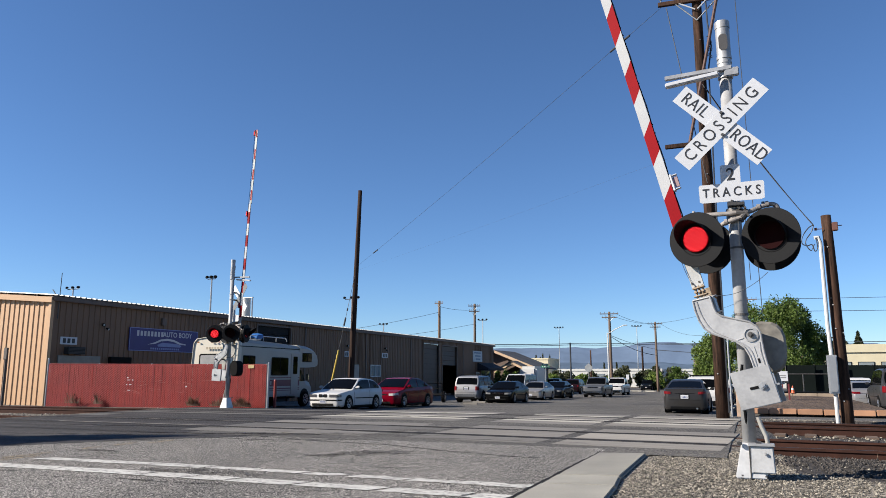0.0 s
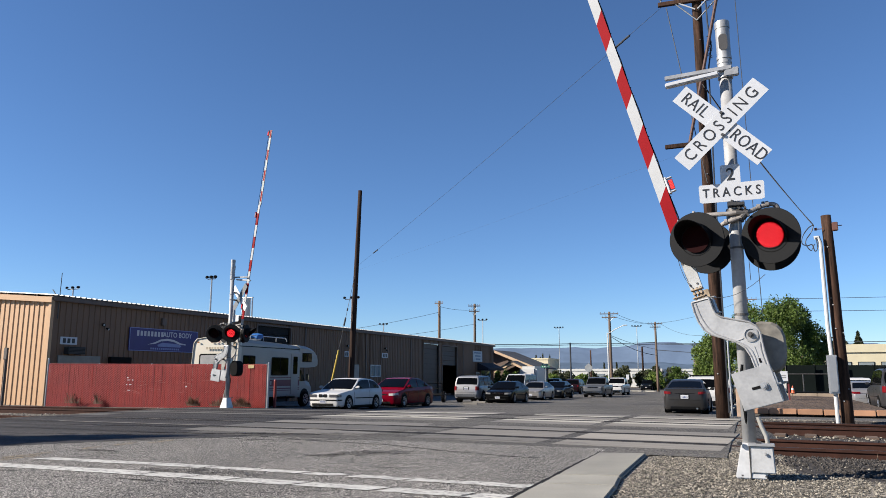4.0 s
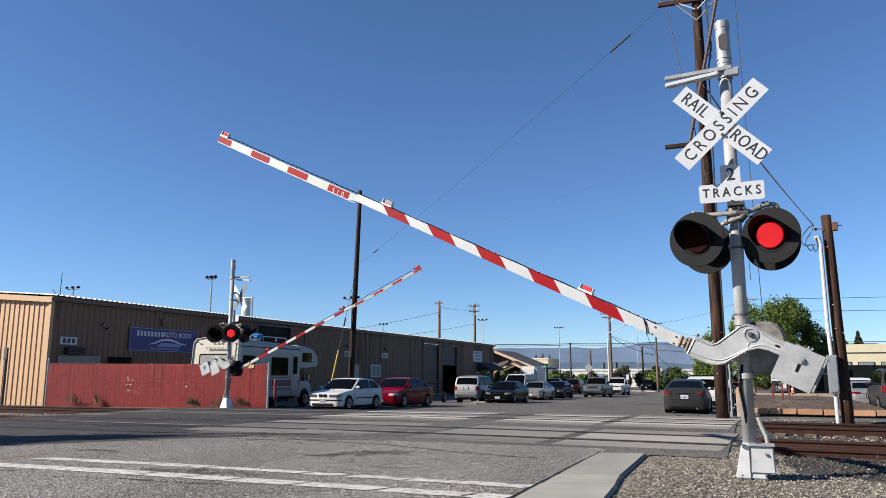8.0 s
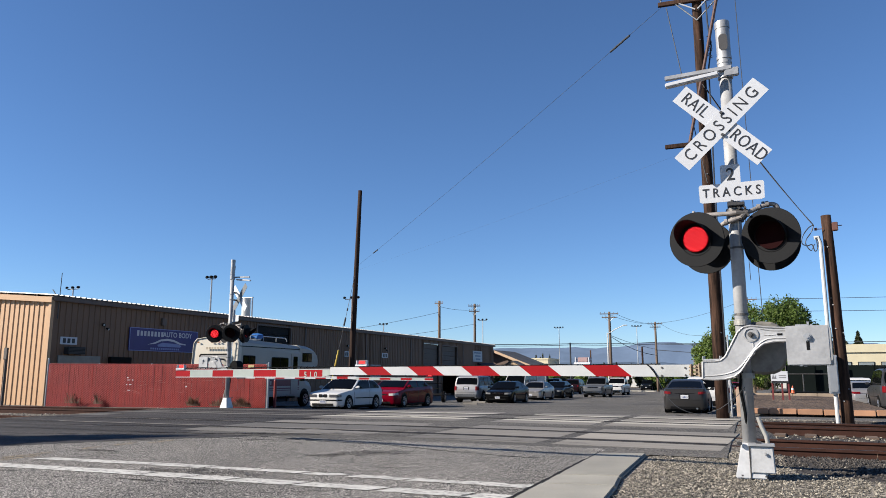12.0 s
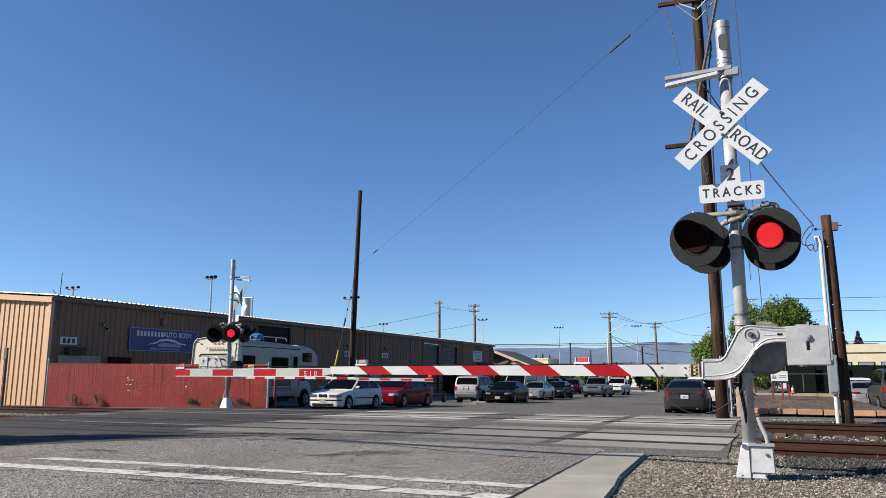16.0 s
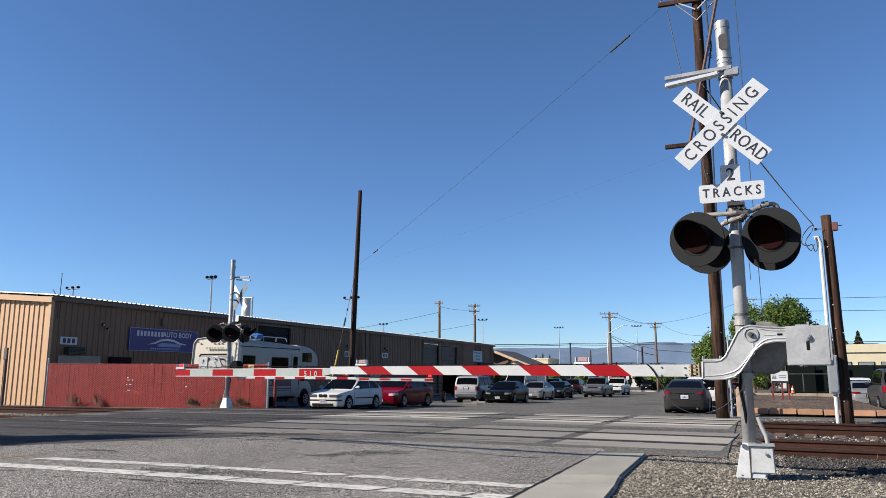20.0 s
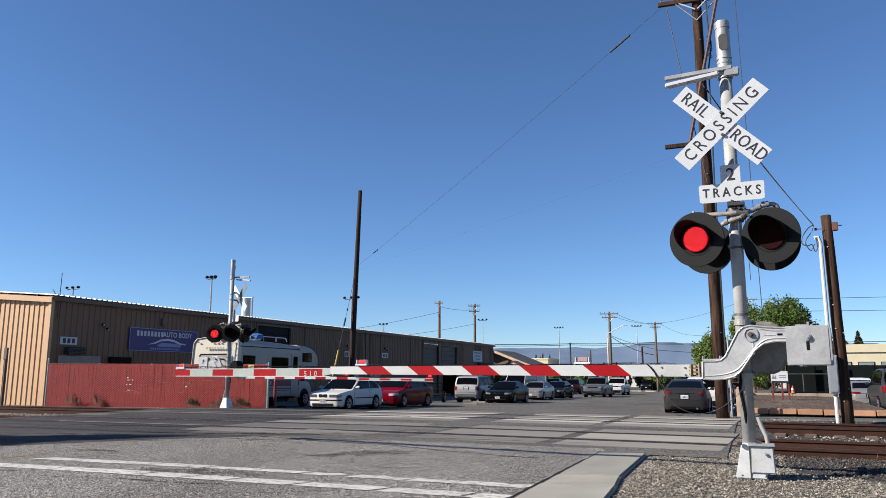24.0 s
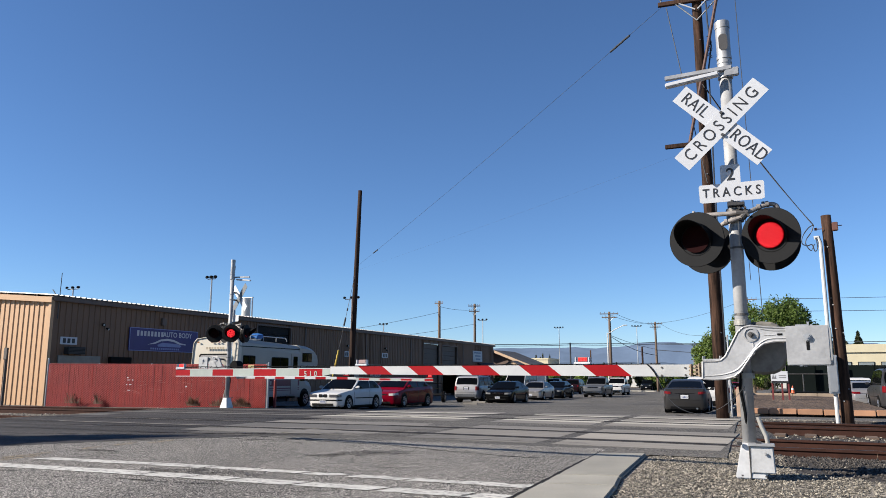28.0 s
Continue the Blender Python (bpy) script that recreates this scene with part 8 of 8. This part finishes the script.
# pavement and kerb on the right beyond the tracks
t = thing("kerb", Matrix(), "grey concrete kerb along the street", "kerb", kind="structure")
for k in range(14):
    bm = bmesh.new()
    y = 31 + 4.5 * k
    loft(bm, [[(-1.0, yy, gz(yy) - .2), (-.82, yy, gz(yy) - .2), (-.82, yy, gz(yy) + .14), (-1.0, yy, gz(yy) + .13)] for yy in (y, y + 4.46)])
    part("kerb_stone", bm, CONCRETE, t)
t = thing("kerb", Matrix(), "pale concrete kerb round the street's far corner", "kerb", kind="structure")
for k in range(10):
    bm = bmesh.new()
    a0, a1 = k * 9, k * 9 + 8.8
    ring = lambda a, r: (-28 + 14 * 1 - 0 + r * math.cos(radians(90 - a)) - 6, 112 + r * math.sin(radians(90 - a)) * .6)
    q = [ring(a0, 7), ring(a1, 7), ring(a1, 6.7), ring(a0, 6.7)]
    loft(bm, [[(x, y, gz(y) - .2) for x, y in q], [(x, y, gz(y) + .16) for x, y in q]])
    part("kerb_stone", bm, CONCRETE, t)

# ---- clutter before the workshop ----
t = thing("utility_trailer", pose(-19.6, 44.5, gz(44.5), 0, 0, 10), "small open trailer with bare frames beside the door", "trailer")
bm = bmesh.new()
for x in (-1.1, 1.1):
    rod(bm, (x, -.6, .5), (x, 1.9, .5), .04, .04, 6)
    rod(bm, (x, -.6, .5), (x, -.6, 1.25), .03, .03, 6)
for y in (-.6, .3, 1.2, 1.9):
    rod(bm, (-1.1, y, .5), (1.1, y, .5), .035, .035, 6)
rod(bm, (-1.1, -.6, 1.25), (1.1, -.6, 1.25), .03, .03, 6)
rod(bm, (-1.1, -.6, .9), (1.1, -.6, .9), .03, .03, 6)
part("frame", bm, PLASTIC, t)
for x in (-.95, .95):
    w = new("wheel")
    w.parent = t
    w.matrix_basis = pose(x, .5, .36, 0, 0, 0 if x > 0 else 180)
    share("tyre", WHEELS[.365][0], w, Matrix())
    share("rim", WHEELS[.365][1], w, Matrix())
t = thing("cargo_bicycle", pose(-20.6, 42.6, gz(42.6), 0, 0, 25), "pale bicycle leaning beside the trailer", "bicycle")
for y in (-.52, .52):
    bm = bmesh.new()
    pts = [Vector((0, y + .33 * math.cos(2 * math.pi * i / 20), .34 + .33 * math.sin(2 * math.pi * i / 20))) for i in range(21)]
    tube(bm, pts, .022, 6)
    part("wheel", bm, TYRE, t)
bm = bmesh.new()
for a, b in (((0, -.52, .34), (0, -.1, .3)), ((0, -.1, .3), (0, .35, .85)), ((0, -.1, .3), (0, -.25, .9)), ((0, -.25, .85), (0, .36, .85)), ((0, .33, 1.0), (0, .52, .34)), ((0, -.25, .85), (0, -.52, .34)), ((-.25, .3, 1.02), (.25, .3, 1.02))):
    rod(bm, a, b, .018, .018, 6)
box(bm, (0, -.27, .93), (.14, .26, .05), bevel=.02)
part("frame", bm, SIGN_WHITE, t)
for k, (x, y) in enumerate(((-20.9, 47.6), (-21.9, 49.5))):
    bm = bmesh.new()
    rod(bm, (0, 0, 0), (0, 0, .85), .29, .29, 16)
    for z in (.28, .56):
        rod(bm, (0, 0, z - .015), (0, 0, z + .015), .3, .3, 16)
    solid("oil_drum", bm, PLASTIC, "dark steel drum before the workshop", "drum", "drums", m=pose(x, y, gz(y)))
for k in range(5):
    bm = bmesh.new()
    box(bm, (0, 0, .06), (.9, .16, .13), bevel=.02)
    solid("wheel_stop", bm, PANEL_DARK, "low concrete wheel stop in the lot", "wheel stop", "wheel stops", m=pose(-15.3 - .9 * k, 41.0 + 4 * k, gz(41 + 4 * k)))


# ---- movement ----
def flip_rows(spans, rest, lift=0.0):
    """A lens carrier turns its lit side forward for each span and its dark side for the rest of the time."""
    lit, dark = 0.0, 180.0
    state = any(a <= 0.0 < b for a, b in spans)
    ang = lit if state else dark
    rows = [(0.0, rest @ pose(0, 0, 0, ang, 0, 0))]
    turns = sorted([(a, True) for a, b in spans if a > 0] + [(b, False) for a, b in spans if b < 28.0])
    f = 1.0 / 30.0
    for t, on in turns:
        goal = ang + 180.0
        for k in range(4):
            if t + (k - 1.5) * f > rows[-1][0] + 0.02:
                rows.append((t + (k - 1.5) * f, rest @ pose(0, 0, 0, ang + 60.0 * k, 0, 0)))
            elif k > 0:
                rows[-1] = (rows[-1][0], rest @ pose(0, 0, 0, ang + 60.0 * k, 0, 0))
        ang = goal
    rows.append((28.0, rest @ pose(0, 0, 0, ang, 0, 0)))
    return rows


def motions():
    # gates: degrees above level
    near = [(0, 75.9), (3.5, 75.9), (3.9, 75.0), (4.3, 68.6), (4.7, 61.5), (5.1, 56.0), (5.5, 50.2), (6.0, 44.6), (6.5, 39.4), (7.0, 34.7), (7.5, 30.2), (8.0, 25.8), (8.5, 21.5), (9.0, 17.35), (9.5, 13.6), (10.0, 10.1),
            (10.5, 7.0), (11.0, 4.1), (11.5, 1.4), (11.8, 0.15), (12.0, -0.1), (12.2, 0.3), (12.6, 0.0), (28, 0.0)]
    walk(near_gate, [(t, pose(*NEAR_PIVOT, 0, -a, GATE_TURN)) for t, a in near])
    far = [(0, 86.9), (3.5, 86.9), (3.8, 85.5), (4.2, 78.0), (4.6, 69.0), (5.0, 61.0), (5.5, 53.1), (6.0, 46.2), (6.5, 40.0), (7.0, 34.3), (7.5, 28.8), (8.0, 23.4), (8.5, 18.7), (9.0, 14.6), (9.5, 10.9), (10.0, 7.8),
           (10.5, 5.0), (11.0, 2.4), (11.4, 0.3), (11.6, -.5), (11.9, -0.2), (12.2, -.4), (28, -.4)]
    walk(far_gate, [(t, pose(*FAR_PIVOT, 0, -a, FAR_TURN)) for t, a in far])
    # the slack cables stay hanging while the arms turn
    for lamps, turns in ((near_arm_lamps, near), (far_arm_lamps, far)):
        at = lamps["cable"].matrix_basis.copy()
        walk(lamps["cable"], [(t, at @ pose(0, 0, 0, 0, a * .9, 0)) for t, a in turns])
    # a red car rolls by in the lot, wheels turning
    z = gz(86.0) + .012
    stops = ((0.0, 12.0), (2.0, 12.0), (2.6, 11.2), (3.2, 9.6), (5.5, 2.85), (5.9, 1.68), (6.4, .2), (7.0, -1.2), (7.6, -2.0), (8.2, -2.2), (28.0, -2.2))
    walk(passing_car, [(t, pose(x, 86.0, z, 0, 0, 90)) for t, x in stops])
    ts, xs_ = [t for t, _ in stops], [x for _, x in stops]
    for w in [c for c in passing_car.children if c.name.startswith("wheel") and not c.name.startswith("wheel_arch")]:
        base = w.matrix_basis.copy()
        way = -1 if base.to_euler().z < 1 else 1
        beats = [0.0] + [2.0 + .12 * k for k in range(54)] + [28.0]
        walk(w, [(t, base @ pose(0, 0, 0, way * math.degrees((12.0 - float(np.interp(t, ts, xs_))) / .325), 0, 0)) for t in beats])
    # flashing lamps: the two sides in turn
    right = [(0.35 + 1.19 * k, 0.93 + 1.19 * k) for k in range(24) if k not in (14, 15, 16, 17)]
    right += [(17.42, 17.56), (18.34, 18.46), (18.56, 18.76), (19.46, 19.66), (19.84, 19.96), (20.68, 20.86), (21.04, 21.16)]
    left = [(0.95 + 1.19 * k, 1.52 + 1.19 * k) for k in range(-1, 23)]
    fix = {13: (16.42, 17.05), 16: (20.05, 20.56), 19: (23.64, 24.14), 21: (26.04, 26.51)}
    left = [fix.get(k - 1, s) for k, s in enumerate(left)]
    right = sorted(s for s in right if s[0] < 28)
    left = sorted(s for s in left if s[0] < 28)
    right = [(a, min(b, 29)) for a, b in right]
    for leds, l, r in ((near_leds, "left", "right"), (far_leds, "left", "right")):
        walk(leds[l], flip_rows(left, pose(0, -0.03, 0)))
        walk(leds[r], flip_rows(right, pose(0, -0.03, 0)))
    # seen from this side, the far mast's rear lamps keep the same beat
    walk(far_leds["back_left"], flip_rows(left, pose(0, -0.03, 0)))
    steady = [(0.35 + 1.19 * k, 0.93 + 1.19 * k) for k in range(24) if 0.35 + 1.19 * k < 28]
    walk(far_leds["back_right"], flip_rows(steady, pose(0, -0.03, 0)))
    walk(near_leds["back_left"], flip_rows(left, pose(0, -0.03, 0)))
    walk(near_leds["back_right"], flip_rows(right, pose(0, -0.03, 0)))
    for lamps in (near_arm_lamps, far_arm_lamps):
        for key, spans in (("root", right), ("middle", left)):
            ob = lamps[key]
            walk(ob, flip_rows(spans, ob.matrix_basis.copy()))


motions()
